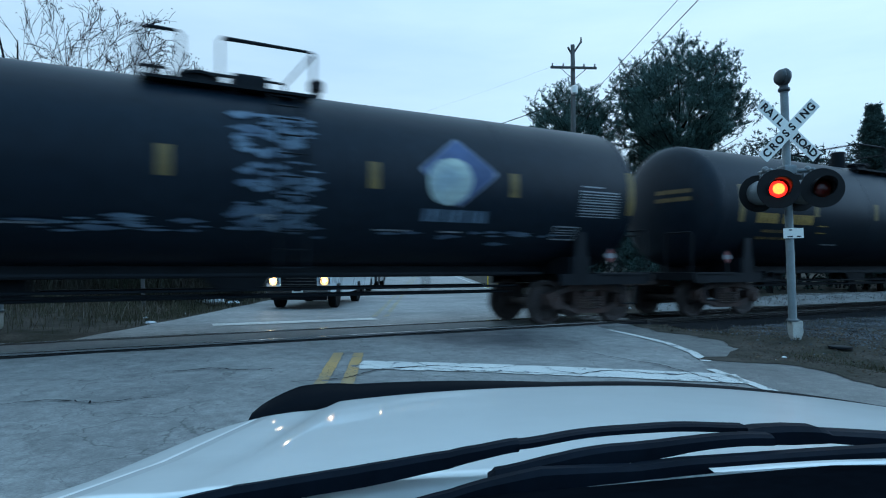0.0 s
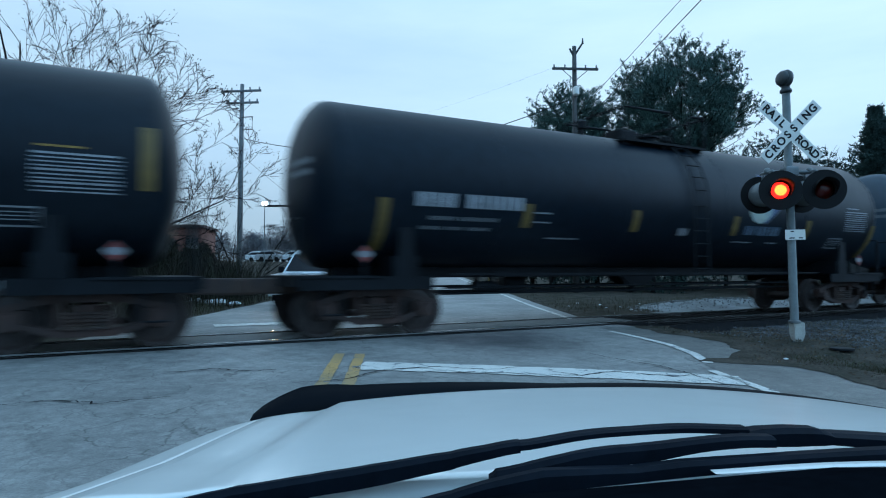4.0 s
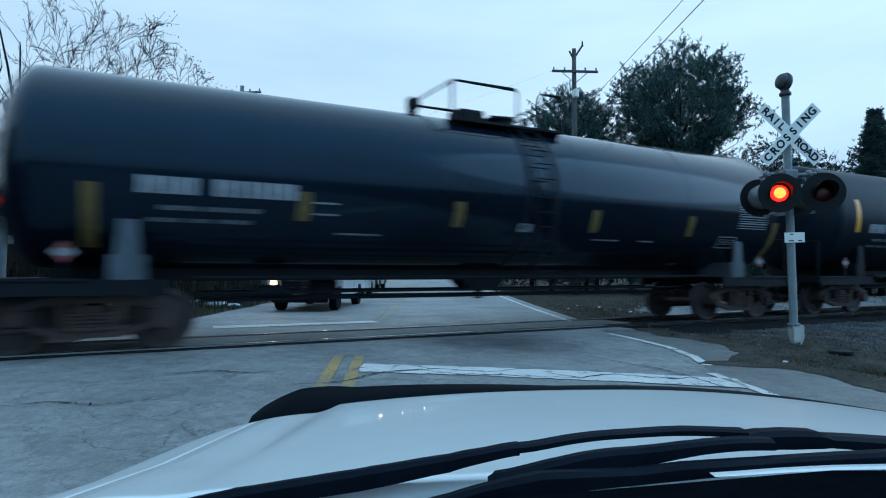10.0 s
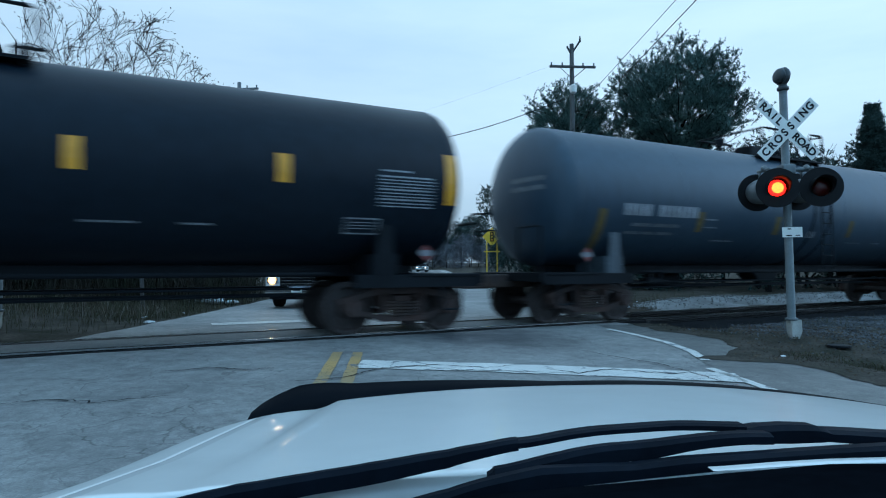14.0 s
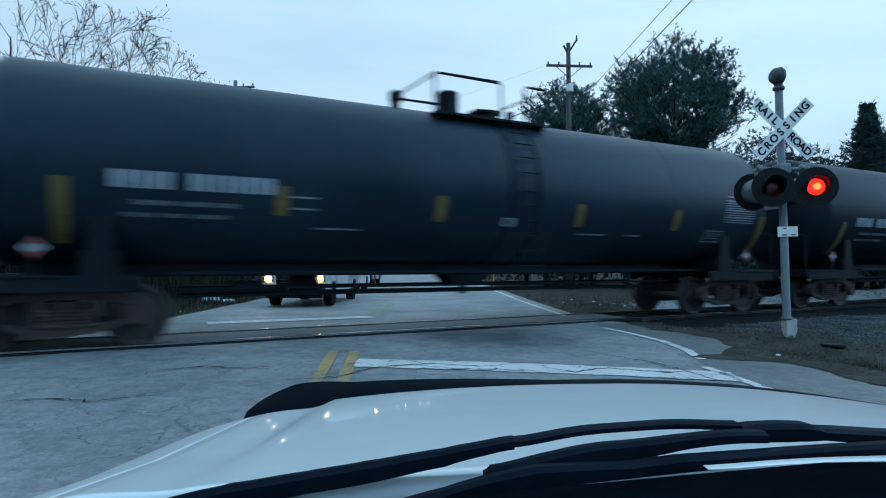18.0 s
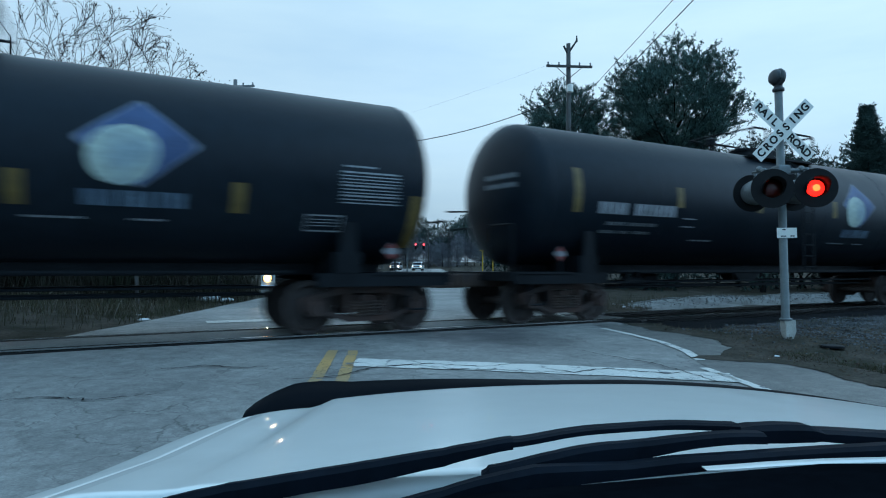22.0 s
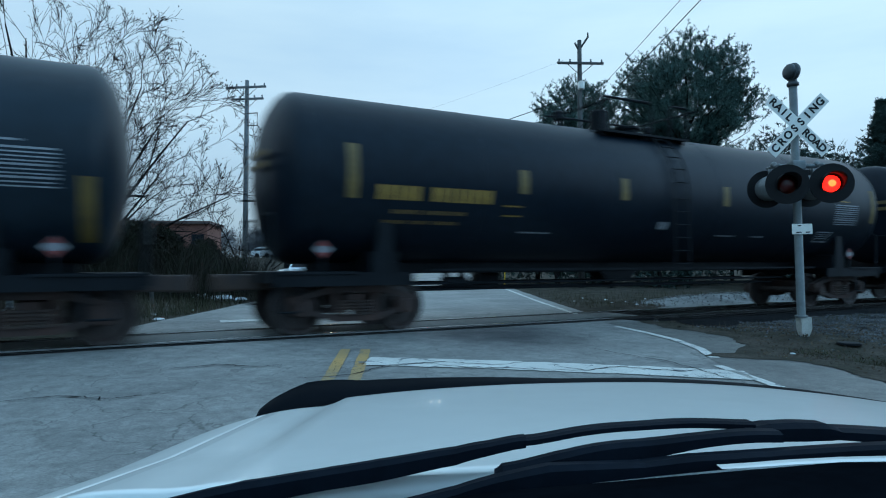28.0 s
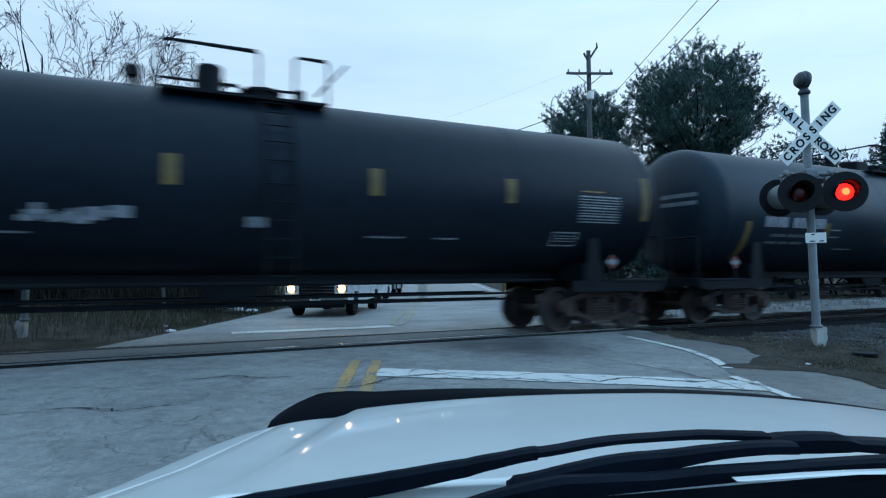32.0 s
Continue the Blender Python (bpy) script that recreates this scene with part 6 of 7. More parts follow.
brush("dry_grass_left", [(-9.5, 17.5, 2.5, 2.0, 1), (-12, 15.5, 3, 2, 1.2), (-8.2, 22, 1.2, 3, 0.8), (-16, 17, 3, 3, 1.2), (-7.6, 16.5, 0.8, 1.5, 0.5)], "dry yellowish grass on the bank beyond the track", 61, M_GRASS, 15000, 0.1, 0.4, 0.006)
brush("dry_grass_right", [(10.5, 8.0, 2, 0.6, 0.4), (6.5, 17.5, 1.8, 2, 0.7), (9.5, 22, 3, 3, 0.9), (4.6, 22, 0.7, 5, 0.5), (16, 22, 4, 3, 1)], "short dry grass on the verge", 62, M_GRASS, 11000, 0.08, 0.3, 0.005)
brush("grass_clumps", [(5.75, 8.35, 0.30, 0.20, 0.6), (6.1, 7.9, 0.35, 0.20, 0.7), (6.6, 7.5, 0.4, 0.2, 0.8), (7.2, 7.3, 0.4, 0.25, 0.8), (5.45, 9.1, 0.18, 0.15, 0.4), (5.6, 10.9, 0.3, 0.2, 0.25), (5.3, 12.0, 0.3, 0.2, 0.35)], "low clumps of green and withered grass", 66, M_VERGE_GRASS, 3600, 0.04, 0.17, 0.004)
brush("brush_left", [(-12.5, 19.5, 2.2, 1.2, 1.0), (-16, 19, 2.5, 1.5, 1.2), (-20, 19, 3, 2, 1.3), (-10.2, 21, 1.2, 1.2, 0.8), (-9.4, 24, 1.0, 1.6, 0.75)], "dense dark brush of twigs and briars", 63, M_BRUSH, 17000, 0.9, 2.6, 0.012)
woods("thicket", [(-11.8, 19.5, 2.9, 2.8), (-13.4, 19.2, 3.2, 3.0), (-15.2, 19.5, 3.3, 3.2), (-17.2, 20, 3.5, 3.4), (-20.5, 20, 3.6, 3.6), (-10.6, 21.0, 2.6, 2.4), (-24, 21, 3.8, 4), (-10.2, 24.5, 1.9, 2.0)], "dark leafy thicket under the bare tree", 64, M_BRUSH, 0.20, 2600)

# pale dead stalks at the foot of the bank, and leaves strewn on the bare earth
brush("pale_stalks", [(-9.0, 14.9, 1.2, 0.4, 1.0), (-11.5, 14.2, 1.5, 0.4, 1.2), (-7.6, 16.2, 0.5, 0.6, 0.7)], "pale dead stalks at the foot of the bank", 67, M_PALE_STALK, 260, 0.2, 0.65, 0.007)
rl = random.Random(72)
spots = []
while len(spots) < 2600:
    x, y = rl.uniform(4.0, 9.5), rl.uniform(6.9, 13.5)
    if x > right_edge(y) - 0.12 + abs(rl.gauss(0, 0.25)) and track_gap(x, y) > 1.8:
        spots.append(Vector((x, y, max(ground_z(x, y), road_z(x, y) if x < right_edge(y) + 0.6 else -9) + 0.022)))
tagged(flecks("fallen_leaves", spots, rl, 0.030, M_DEAD_LEAF, None, per=1, jitter=0.004), "brown fallen leaves strewn on the bare earth", "leaves", kind="stuff")

# fence posts on the left bank
for k, (x, y) in enumerate(((-8.3, 17.2), (-8.9, 19.6), (-9.6, 22.4), (-10.3, 25.5), (-12.4, 16.6))):
    fp = thing("fence_post", "weathered wooden fence post in the grass", "fence post", pose(x, y, ground_z(x, y) - 0.05, 0, (k % 3 - 1) * 3, 0), "fence posts on the bank")
    part("post", lathe(B(), [(0, 0.055), (0.95, 0.05), (0.97, 0.02)], "Z", 9), M_POLE, fp)

# litter on the verges
rl = random.Random(71)


def scrap(x, y, r, label, material=M_LITTER):
    bm = B()
    bmesh.ops.create_icosphere(bm, subdivisions=2, radius=r)
    for v in bm.verts:
        v.co *= 1 + 0.45 * noise.noise(v.co * (3 / r) + Vector((x, y, 0)))
        v.co.z *= 0.35
    ob = part("litter", bm, material)
    ob.location = (x, y, ground_z(x, y) + (0.10 if r < 0.2 else 0.28) * r)
    return tagged(ob, label, "litter", "litter on the verges")


for x, y, r in ((-8.35, 20.6, 0.32), (-7.95, 20.9, 0.26), (-7.55, 20.5, 0.34), (-7.1, 20.9, 0.22), (-6.75, 14.3, 0.12), (-7.4, 15.4, 0.08), (-7.1, 17.0, 0.06)):
    scrap(x, y, r, "crumpled white plastic litter in the grass")
for k in range(22):
    x, y = rl.uniform(4.2, 9.5), rl.uniform(15.5, 24)
    if abs(track_gap(x, y)) > 2.5:
        scrap(x, y, rl.uniform(0.03, 0.09), "small pale scrap of litter on the verge")
for x, y, r in ((5.05, 9.15, 0.035), (4.85, 8.98, 0.025), (5.25, 8.5, 0.035), (6.45, 8.5, 0.03), (6.9, 9.3, 0.03)):
    scrap(x, y, r, "small pale scrap of litter on the verge")
mh = thing("manhole_ring", "low dark iron ring in the gravel", "iron ring", pose(6.2, 9.65, ground_z(6.2, 9.65) + 0.01))
part("ring", lathe(B(), [(0, 0.17), (0.025, 0.165), (0.03, 0.13)], "Z", 22), M_BLACK, mh)

# low brick building behind the thicket
bl = thing("brick_building", "low red brick building behind the thicket", "building", pose(-33, 70, ground_z(-33, 70), 0, 0, 10))
part("wall", box(B(), (0, 0, 2.1), (12, 8, 4.2)), M_BRICK, bl)
part("roof", box(B(), (0, 0, 4.35), (12.6, 8.6, 0.3)), M_ROOF, bl)
for u in (-5, -2.5, 0, 2.5, 5):
    wd = part("window", box(B(), (u, -4.02, 2.4), (1.3, 0.06, 1.3)), M_WINDOW, bl)
    part("window_frame", box(B(), (u, -4.04, 1.7), (1.5, 0.10, 0.1)), M_SIGN_WHITE, wd)


# ---- vehicles ----
def wheel(parent, x, y, r=0.38, wide=0.25):
    tyre = part("wheel", lathe(B(), [(-wide / 2, r * 0.62), (-wide / 2, r * 0.93), (-wide * 0.36, r), (wide * 0.36, r), (wide / 2, r * 0.93), (wide / 2, r * 0.62)], "X", 24), M_RUBBER, parent, smooth=False)
    tyre.location = (x, y, r)
    part("rim", lathe(B(), [(-wide * 0.42, 0.05), (-wide * 0.40, r * 0.6), (wide * 0.40, r * 0.6), (wide * 0.42, 0.05)], "X", 18), M_CHROME, tyre)
    return tyre


def vehicle(name, label, category, x, y, turn, paint, profile, width, cab, lit, length, front_h=1.0):
    """A vehicle whose nose points to -y; profile: (y, z) of its lower body, cab: (y, z) of the glass house."""
    v = thing(name, label, category, pose(x, y, road_z(x, y) if x > left_edge(y) else ground_z(x, y), 0, 0, turn), "vehicles waiting at the crossing")
    bm = B()
    hw = width / 2
    secs = []
    for s, f in ((-hw, 0.94), (-hw * 0.96, 1.0), (hw * 0.96, 1.0), (hw, 0.94)):
        secs.append([bm.verts.new((s, yy * (1 if f == 1 else 0.985) + (length / 2) * (0 if f == 1 else 0.015), 0.35 + (zz - 0.35) * (1.0 if f == 1 else 0.95))) for yy, zz in profile])
    for p, q in zip(secs[:-1], secs[1:]):
        for k in range(len(profile)):
            bm.faces.new((p[k], p[(k + 1) % len(profile)], q[(k + 1) % len(profile)], q[k]))
    bm.faces.new(secs[0])
    bm.faces.new(list(reversed(secs[-1])))
    bmesh.ops.recalc_face_normals(bm, faces=bm.faces)
    body = part("body", bm, paint, v)
    (y0, z0), (y1, z1), (y2, z1b), (y3, z3) = cab
    bm = B()
    low = [(-hw * 0.94, y0), (hw * 0.94, y0), (hw * 0.94, y3), (-hw * 0.94, y3)]
    top = [(-hw * 0.78, y1), (hw * 0.78, y1), (hw * 0.78, y2), (-hw * 0.78, y2)]
    a = [bm.verts.new((u, w_, z0)) for u, w_ in low]
    b = [bm.verts.new((u, w_, z1)) for u, w_ in top]
    c = [bm.verts.new((u * 0.9, w_ + (0.1 if k < 2 else -0.1), z1 + 0.06)) for k, (u, w_) in enumerate(top)]
    for k in range(4):
        bm.faces.new((a[k], a[(k + 1) % 4], b[(k + 1) % 4], b[k]))
        bm.faces.new((b[k], b[(k + 1) % 4], c[(k + 1) % 4], c[k]))
    bm.faces.new(c)
    bmesh.ops.recalc_face_normals(bm, faces=bm.faces)
    part("cab", bm, paint, v)
    # windscreen, side glass, grille, bumper, lamps, mirrors
    def lerp2(f, g, w0, w1):
        return [(-w0, y0 + (y1 - y0) * f, z0 + (z1 - z0) * f), (w0, y0 + (y1 - y0) * f, z0 + (z1 - z0) * f), (w1, y0 + (y1 - y0) * g, z0 + (z1 - z0) * g), (-w1, y0 + (y1 - y0) * g, z0 + (z1 - z0) * g)]
    bm = B()
    q = [bm.verts.new((p[0], p[1] - 0.012, p[2] + 0.006)) for p in lerp2(0.06, 0.93, hw * 0.86, hw * 0.73)]
    bm.faces.new(q)
    part("windscreen", bm, M_WINDOW, v)
    for s in (-1, 1):
        bm = B()
        q = [bm.verts.new(p) for p in ((s * (hw * 0.925 + 0.012), y0 + 0.25, z0 + 0.05), (s * (hw * 0.925 + 0.012), y3 - 0.15, z0 + 0.05), (s * (hw * 0.80 + 0.012), y2 - 0.1, z1 - 0.06), (s * (hw * 0.80 + 0.012), y1 + 0.1, z1 - 0.06))]
        bm.faces.new(q)
        part("side_window", bm, M_WINDOW, v)
        part("mirror", box(B(), (s * (hw + 0.10), y0 + 0.35, z0 + 0.10), (0.18, 0.08, 0.20), bevel=0.03), M_PLASTIC, v)
        hl = part("headlight", box(B(), (s * hw * 0.78, -0.02, front_h * 0.86), (0.34, 0.06, 0.20), bevel=0.03), M_CHROME, v)
        glow_m = lit[0] if s < 0 else lit[1]
        if glow_m is not M_CHROME:
            part("headlight_halo", lathe(B(), [(-0.050, 0.125), (-0.036, 0.13)], "Y", 18, Matrix.Translation((s * hw * 0.78, 0, front_h * 0.86))), M_HEADLIGHT_HALO, hl, "glowing disc for the headlight's warm halo")
        part("headlight_bulb", lathe(B(), [(-0.065, 0.050), (-0.048, 0.058)], "Y", 14, Matrix.Translation((s * hw * 0.78, 0, front_h * 0.86))), glow_m, hl, "lit headlight" if glow_m is not M_CHROME else "")
    part("grille", box(B(), (0, -0.015, front_h * 0.84), (width * 0.55, 0.05, 0.30), bevel=0.02), M_PLASTIC, v)
    for dz in (-0.09, 0.0, 0.09):
        part("grille_bar", box(B(), (0, -0.05, front_h * 0.84 + dz), (width * 0.54, 0.015, 0.025)), M_CHROME, v)
    bm = box(B(), (0, -0.06, 0.56), (width * 0.97, 0.20, 0.22), bevel=0.05)
    part("bumper", bm, M_CHROME if "pickup" in name else paint, v)
    pl = part("number_plate", box(B(), (0, -0.17, 0.57), (0.32, 0.012, 0.15)), M_SIGN_WHITE, v)
    part("print_bar", box(B(), (0, -0.178, 0.57), (0.22, 0.004, 0.05)), M_SIGN_BLACK, pl)
    part("air_dam", box(B(), (0, 0.02, 0.37), (width * 0.86, 0.12, 0.18), bevel=0.03), M_PLASTIC, v)
    for yy in (0.95, length - 1.15):
        for s in (-1, 1):
            wheel(v, s * (hw - 0.14), yy)
    return v


TRUCK_PROF = [(0.0, 0.42), (-0.02, 0.98), (0.10, 1.06), (1.35, 1.14), (3.35, 1.14), (3.36, 1.20), (5.5, 1.22), (5.52, 0.50), (4.75, 0.46), (4.62, 0.78), (4.1, 0.78), (3.95, 0.46), (1.4, 0.42), (1.28, 0.78), (0.66, 0.78), (0.52, 0.42)]
CAR_PROF = [(0.0, 0.35), (-0.02, 0.78), (0.12, 0.88), (1.1, 1.0), (3.9, 1.05), (4.55, 1.0), (4.6, 0.40), (3.95, 0.36), (3.8, 0.68), (3.2, 0.68), (3.05, 0.34), (1.4, 0.34), (1.26, 0.68), (0.68, 0.68), (0.54, 0.34)]
vehicle("pickup_truck", "white pickup waiting at the crossing, headlight on", "pickup truck", -4.32, 18.6, -3, M_CAR_WHITE, TRUCK_PROF, 2.0,
        ((1.25, 1.13), (1.95, 1.78), (3.05, 1.78), (3.35, 1.14)), (M_HEADLIGHT, M_HEADLIGHT_DIM), 5.5, 1.0)
vehicle("car", "white estate car waiting behind the pickup", "car", -4.72, 28.5, -2, M_CAR_WHITE, CAR_PROF, 1.85,
        ((0.95, 1.0), (1.7, 1.60), (4.0, 1.60), (4.5, 1.02)), (M_HEADLIGHT_DIM, M_HEADLIGHT_DIM), 4.6, 0.72)
vehicle("car", "dark car at the end of the queue, headlights on", "car", -4.9, 37.5, -2, M_CAR_DARK, CAR_PROF, 1.85,
        ((0.95, 1.0), (1.6, 1.6), (3.9, 1.6), (4.5, 1.02)), (M_HEADLIGHT, M_HEADLIGHT), 4.6, 1.12)
for x, y, paint, lb in ((-25.6, 93, M_CAR_WHITE, "white car parked in the far lot"), (-22.0, 86, M_CAR_SILVER, "silver car parked in the far lot"), (-17.5, 84, M_CAR_WHITE, "white car parked in the far lot"),
                        (-7.8, 112, M_CAR_SILVER, "far car with its lights on"), (-3.6, 108, M_CAR_WHITE, "far car with its lights on")):
    far_lit = (M_HEADLIGHT_DIM, M_HEADLIGHT_DIM) if y > 100 else (M_CHROME, M_CHROME)
    vehicle("car", lb, "car", x, y, -4 if y > 100 else 70, paint, CAR_PROF, 1.85, ((0.95, 1.0), (1.6, 1.5), (3.6, 1.5), (4.45, 1.02)), far_lit, 4.6, 0.85)


# ---- the car that carries the eye: hood, wipers, dash ----
own = thing("own_car", "white car hood with a dark deflector and wipers", "car", pose(0, 0, 0))
XC = 0.50


def hood_front(x):
    u = abs(x - XC) / 0.98
    return 1.80 - 0.27 * u ** 3.2


def hood_z(x, y):
    u = (max(x, -0.305) - XC) / 0.86
    z = 1.18 - (0.232 + 0.105 * (y - 0.85)) - (0.035 if u < 0 else 0.085) * u * u
    # a crease runs along the hood; outside it the sheet lies lower
    s = min(1.0, max(0.0, (-0.262 - x) / 0.05))
    z -= 0.016 * s * s * (3 - 2 * s) * min(1.0, max(0.0, (y - 0.62) / 0.35))
    z -= 0.9 * max(0.0, -0.345 - x) ** 2
    f = max(0.0, (y - (hood_front(x) - 0.10)) / 0.10)
    return z - 0.020 * f * f


def panel(name, xs, ts, yf, zf, material, parent, drop=0.03):
    verts, faces = [], []
    for t in ts:
        for x in xs:
            y = yf(x, t)
            verts.append((x, y, zf(x, y)))
    n = len(xs)
    for j in range(len(ts) - 1):
        for i in range(n - 1):
            faces.append((j * n + i, j * n + i + 1, (j + 1) * n + i + 1, (j + 1) * n + i))
    # a turned-down lip all round gives the sheet its thickness
    rim = list(range(n)) + [j * n + n - 1 for j in range(1, len(ts))] + [(len(ts) - 1) * n + i for i in range(n - 2, -1, -1)] + [j * n for j in range(len(ts) - 2, 0, -1)]
    base = len(verts)
    for r in rim:
        verts.append((verts[r][0], verts[r][1], verts[r][2] - drop))
    for k in range(len(rim)):
        a, b = rim[k], rim[(k + 1) % len(rim)]
        faces.append((b, a, base + k, base + (k + 1) % len(rim)))
    return pieces(name, verts, faces, material, parent, smooth=True)


xs = [-0.432 + 1.737 * k / 62 for k in range(63)]
ts = [k / 30 for k in range(31)]
panel("hood", xs, ts, lambda x, t: 0.672 + (hood_front(x) - 0.672) * t, hood_z, M_HOOD, own)
xs = [-0.545 + 0.109 * k / 10 for k in range(11)]
panel("fender", xs, ts, lambda x, t: 0.55 + (min(hood_front(x), 1.66 - 0.9 * max(0, -x - 0.42)) - 0.55) * t,
      lambda x, y: hood_z(x, y) - 0.02 * max(0.0, (y - 1.45) / 0.2) ** 2, M_HOOD, own, 0.12)
# deflector: a curved dark strip along the hood's front edge
verts, faces = [], []
N = 96
for k in range(N + 1):
    x = -0.485 + 1.985 * k / N
    y = hood_front(x)
    hgt = 0.054 - 0.038 * min(1.0, max(0.0, (x + 0.42) / 0.75))
    hgt *= min(1.0, math.sqrt(0.04 + (x + 0.485) / 0.11))
    zb = hood_z(max(x, -0.25), y - 0.02) - 0.022 - 0.25 * max(0.0, -0.25 - x) ** 1.3
    for dy, dz in ((-0.005, 0.0), (0.055, hgt + 0.012), (0.062, hgt + 0.010), (0.03, -0.06)):
        verts.append((x, y + dy, zb + dz))
    if k:
        for j in range(4):
            a, b = (k - 1) * 4 + j, (k - 1) * 4 + (j + 1) % 4
            faces.append((a, b, b + 4, a + 4))
pieces("deflector", verts, faces, M_GLOSS_PLASTIC, own, smooth=True)


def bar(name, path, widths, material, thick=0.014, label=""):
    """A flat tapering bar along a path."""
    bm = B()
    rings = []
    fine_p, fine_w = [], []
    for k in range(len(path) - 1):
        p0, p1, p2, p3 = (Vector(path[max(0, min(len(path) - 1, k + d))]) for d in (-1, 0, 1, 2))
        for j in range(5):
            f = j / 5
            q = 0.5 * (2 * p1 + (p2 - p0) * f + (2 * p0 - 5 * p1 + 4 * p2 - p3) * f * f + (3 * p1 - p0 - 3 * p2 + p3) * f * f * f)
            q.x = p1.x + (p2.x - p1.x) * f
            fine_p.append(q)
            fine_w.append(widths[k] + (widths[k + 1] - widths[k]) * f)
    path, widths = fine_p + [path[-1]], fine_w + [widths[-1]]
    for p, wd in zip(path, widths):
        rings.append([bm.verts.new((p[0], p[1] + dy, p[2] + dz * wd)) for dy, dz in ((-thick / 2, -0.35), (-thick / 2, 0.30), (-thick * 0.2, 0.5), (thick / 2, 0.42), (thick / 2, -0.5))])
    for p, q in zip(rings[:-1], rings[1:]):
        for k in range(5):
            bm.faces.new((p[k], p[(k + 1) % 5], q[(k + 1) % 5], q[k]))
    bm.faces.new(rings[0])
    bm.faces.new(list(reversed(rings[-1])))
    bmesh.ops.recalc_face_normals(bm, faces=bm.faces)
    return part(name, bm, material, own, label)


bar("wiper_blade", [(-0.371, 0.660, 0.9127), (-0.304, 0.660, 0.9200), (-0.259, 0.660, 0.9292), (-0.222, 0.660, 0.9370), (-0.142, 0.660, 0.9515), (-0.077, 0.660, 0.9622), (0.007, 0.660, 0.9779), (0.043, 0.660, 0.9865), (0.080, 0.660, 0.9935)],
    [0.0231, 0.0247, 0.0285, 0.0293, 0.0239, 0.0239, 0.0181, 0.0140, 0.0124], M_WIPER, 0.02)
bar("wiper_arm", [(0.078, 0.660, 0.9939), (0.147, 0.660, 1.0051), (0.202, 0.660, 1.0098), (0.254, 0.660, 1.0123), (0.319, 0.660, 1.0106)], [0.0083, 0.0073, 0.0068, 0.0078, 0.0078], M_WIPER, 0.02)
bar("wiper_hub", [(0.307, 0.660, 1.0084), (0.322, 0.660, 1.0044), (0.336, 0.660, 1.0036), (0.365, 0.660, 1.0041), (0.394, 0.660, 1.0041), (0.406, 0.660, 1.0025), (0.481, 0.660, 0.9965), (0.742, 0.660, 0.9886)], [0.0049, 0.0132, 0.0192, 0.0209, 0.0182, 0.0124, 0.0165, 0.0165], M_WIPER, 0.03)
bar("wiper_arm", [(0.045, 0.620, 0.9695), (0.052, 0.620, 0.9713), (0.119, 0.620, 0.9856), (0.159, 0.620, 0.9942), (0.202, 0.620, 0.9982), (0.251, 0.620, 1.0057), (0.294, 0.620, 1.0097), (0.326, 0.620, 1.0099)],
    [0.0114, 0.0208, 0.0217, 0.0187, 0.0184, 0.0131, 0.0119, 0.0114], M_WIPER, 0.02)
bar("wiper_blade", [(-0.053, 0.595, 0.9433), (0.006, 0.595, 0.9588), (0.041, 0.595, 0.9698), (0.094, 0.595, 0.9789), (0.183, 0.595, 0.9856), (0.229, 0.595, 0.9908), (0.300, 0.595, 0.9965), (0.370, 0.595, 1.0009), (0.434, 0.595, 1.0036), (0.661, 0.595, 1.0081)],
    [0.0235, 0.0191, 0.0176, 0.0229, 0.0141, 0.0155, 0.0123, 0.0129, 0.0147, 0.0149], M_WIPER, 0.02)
# cowl below the glass, with vent slots
verts, faces = [], []
for k in range(41):
    x = -0.56 + 2.0 * k / 40
    b = 0.050 * ((x - XC) / 0.9) ** 2
    for y, z in ((0.66, 0.948), (0.635, 0.944), (0.62, 0.950), (0.59, 0.952), (0.565, 0.94)):
        verts.append((x, y - 0.3 * b, z - 0.9 * b))
    if k:
        for j in range(4):
            a = (k - 1) * 5 + j
            faces.append((a, a + 1, a + 6, a + 5))
pieces("cowl", verts, faces, M_WIPER, own)
for k in range(14):
    part("cowl_vent", box(B(), (-0.10 + 0.026 * k, 0.607, 0.945 - 0.0010 * (13 - k)), (0.015, 0.03, 0.012), bevel=0.002), M_GLOSS_PLASTIC, own)
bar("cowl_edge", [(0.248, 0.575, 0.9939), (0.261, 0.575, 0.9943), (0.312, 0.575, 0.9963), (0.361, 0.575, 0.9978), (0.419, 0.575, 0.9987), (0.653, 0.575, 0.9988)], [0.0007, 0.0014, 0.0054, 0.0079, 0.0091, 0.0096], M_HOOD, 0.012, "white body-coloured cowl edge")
# dashboard top inside the glass
verts, faces = [], []
for k in range(41):
    x = -0.6 + 2.0 * k / 40
    lift = 0.0 if x < 0.02 else min(0.028, (x - 0.02) * 0.085)
    for y, z in ((0.56, 0.975), (0.50, 0.990), (0.42, 0.992), (0.30, 0.97), (0.25, 0.60)):
        verts.append((x, y, z + lift - (0.02 if x < -0.1 else 0.02 * max(0.0, (0.02 - x) / 0.12))))
    if k:
        for j in range(4):
            a = (k - 1) * 5 + j
            faces.append((a, a + 1, a + 6, a + 5))
pieces("dashboard", verts, faces, M_DASH, own)

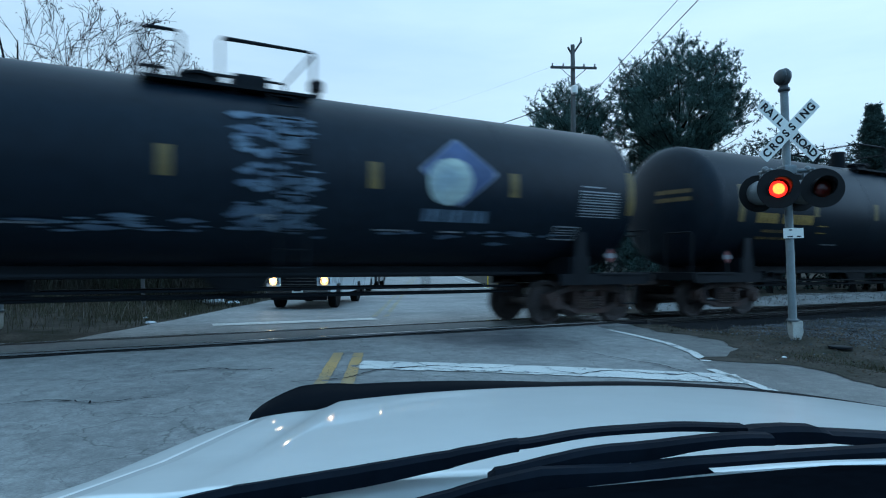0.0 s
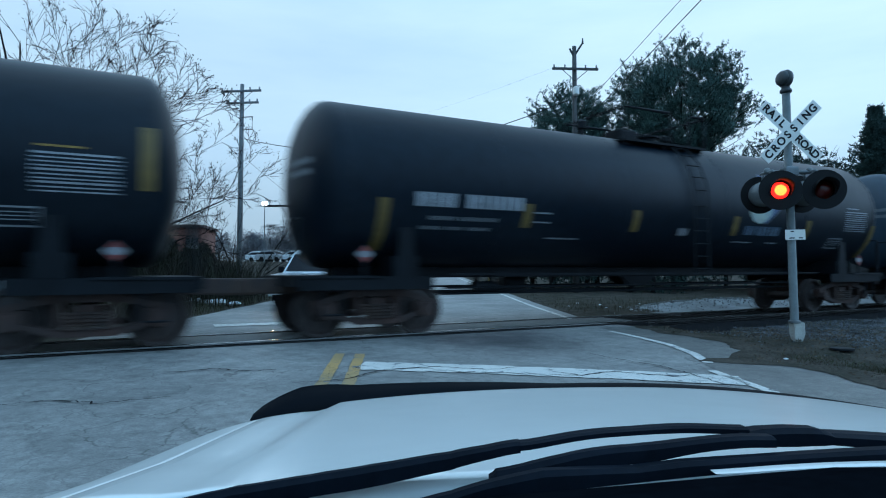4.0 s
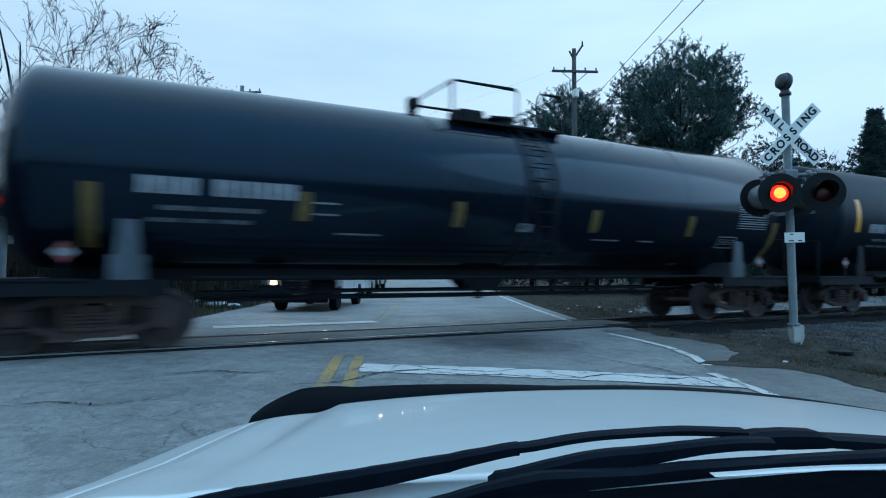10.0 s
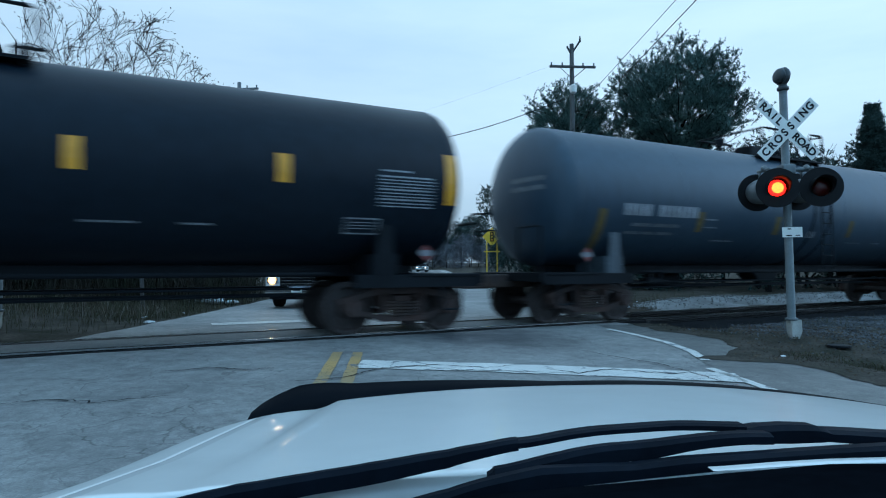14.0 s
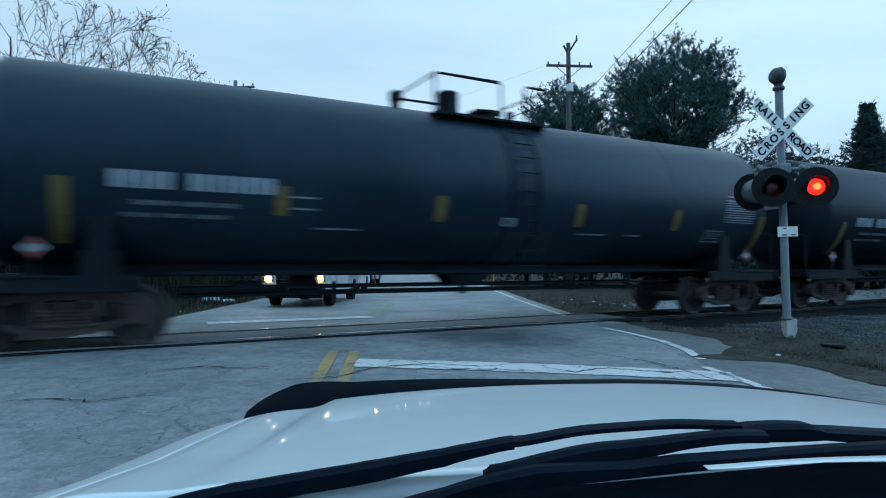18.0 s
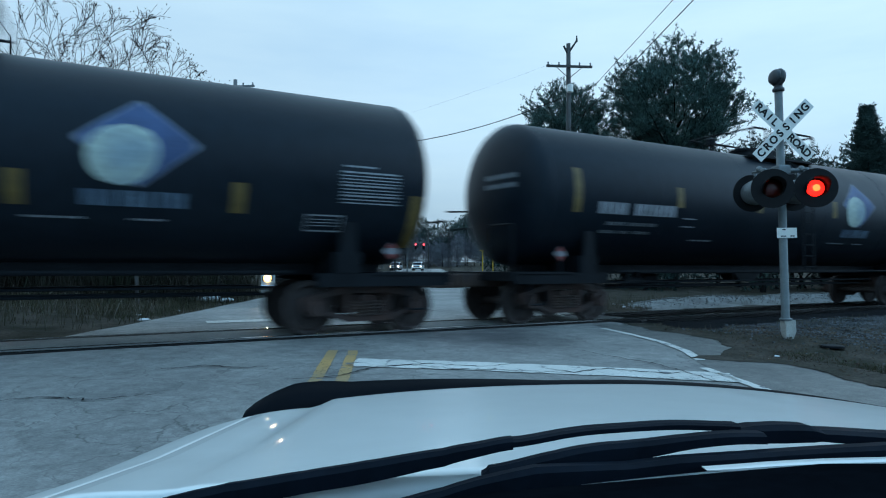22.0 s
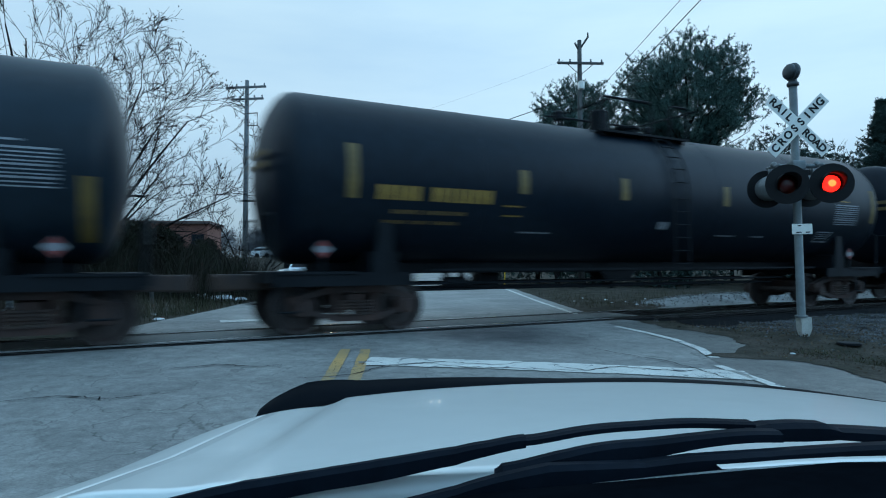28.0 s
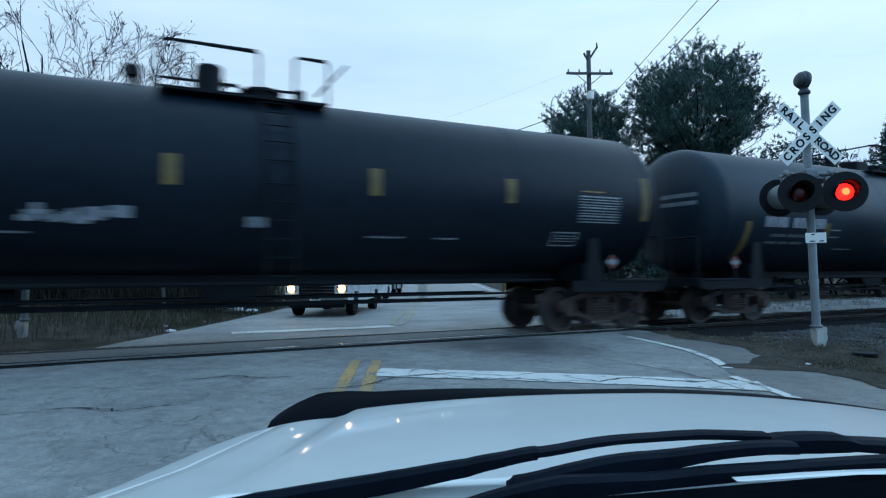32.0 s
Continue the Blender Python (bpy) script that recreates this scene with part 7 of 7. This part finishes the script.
# the car's body below the hood line, with its wheels
bm = box(B(), (XC, -0.45, 0.30), (1.86, 4.1, 0.78), bevel=0.10)
part("lower_body", bm, M_CAR_WHITE, own)
bm = box(B(), (XC, 1.58, 0.12), (1.80, 0.16, 0.34), bevel=0.06)
part("bumper", bm, M_CAR_WHITE, own)
part("grille", box(B(), (XC, 1.63, 0.50), (1.0, 0.05, 0.22), bevel=0.02), M_PLASTIC, own)
for wy in (1.0, -1.75):
    for wx in (XC - 0.80, XC + 0.80):
        tyre = part("wheel", lathe(B(), [(-0.11, 0.20), (-0.11, 0.30), (-0.08, 0.325), (0.08, 0.325), (0.11, 0.30), (0.11, 0.20)], "X", 24), M_RUBBER, own)
        tyre.location = (wx, wy, road_z(wx, wy) + 0.325)
        part("rim", lathe(B(), [(-0.112, 0.03), (-0.105, 0.195), (0.105, 0.195), (0.112, 0.03)], "X", 18), M_CHROME, tyre)


# ---- what moves ----
def motions():
    # the whole train runs at one speed, with a slight surge along the way
    surge = ((0, -0.26), (2.07, -0.35), (4.77, -0.04), (7.46, 0.15), (10.15, 0.39), (12.8, 0.42), (15.4, 0.36), (17.0, 0.34), (18.4, 0.15), (20.7, -0.02), (21.9, 0.02), (23.2, -0.30), (24.0, -0.32), (25.0, -0.13),
             (26.5, -0.25), (28.0, -0.38), (28.8, -0.38), (31.0, -0.10), (32.0, 0.12))
    for k, car in enumerate(CARS):
        walk(car, [(t, TRACK @ pose(2.19 + SPACING * k - SPEED * t + c, 0, 0)) for t, c in surge])
    # wheels roll with it
    rate = math.degrees(SPEED / 0.457)
    turns = [(k / FPS, -rate * k / FPS) for k in range(32 * FPS + 1)]
    for bg in [o for car in CARS for o in car.children if o.name.startswith("bogie")]:
        for ws in [o for o in bg.children if o.name.startswith("wheelset")]:
            if ws.location.x < 0:
                WHEELS[0].append(ws)
            else:
                WHEELS[1].append(ws)
    for group in WHEELS:
        lead = group[0]
        walk(lead, [(t, pose(*lead.location, 0, a, 0)) for t, a in turns])
        for ws in group[1:]:
            ws.rotation_mode = "QUATERNION"
            ws.animation_data_create()
            ws.animation_data.action = lead.animation_data.action
            ws.animation_data.action_slot = lead.animation_data.action_slot
    # the lamps flash by turns
    period = 1.4275
    changes = sorted([(0.30 + period * k, "b") for k in range(-1, 24)] + [(1.01 + period * k, "a") for k in range(-1, 24)])
    for lamps, swap, lag in ((LAMPS_NEAR, False, 0.0), (LAMPS_FAR, True, 0.07)):
        for j, refl in enumerate(lamps):
            first = (j < 2) != swap
            spot = refl.location.copy()
            angle = 0.0 if first else 180.0
            rows = [(0.0, angle)]
            for t, to in changes:
                t += lag
                if not 0.15 < t < 31.85:
                    continue
                if (to == "a") == first and angle % 360 == 0 or (to == "b") == first and angle % 360 == 180:
                    continue
                rows += [(t - 0.1, angle), (t - 0.034, angle + 60), (t + 0.034, angle + 120), (t + 0.1, angle + 180)]
                angle += 180
            rows.append((32.0, angle))
            walk(refl, [(t, pose(*spot, 0, 0, a)) for t, a in rows])


WHEELS = ([], [])
motions()
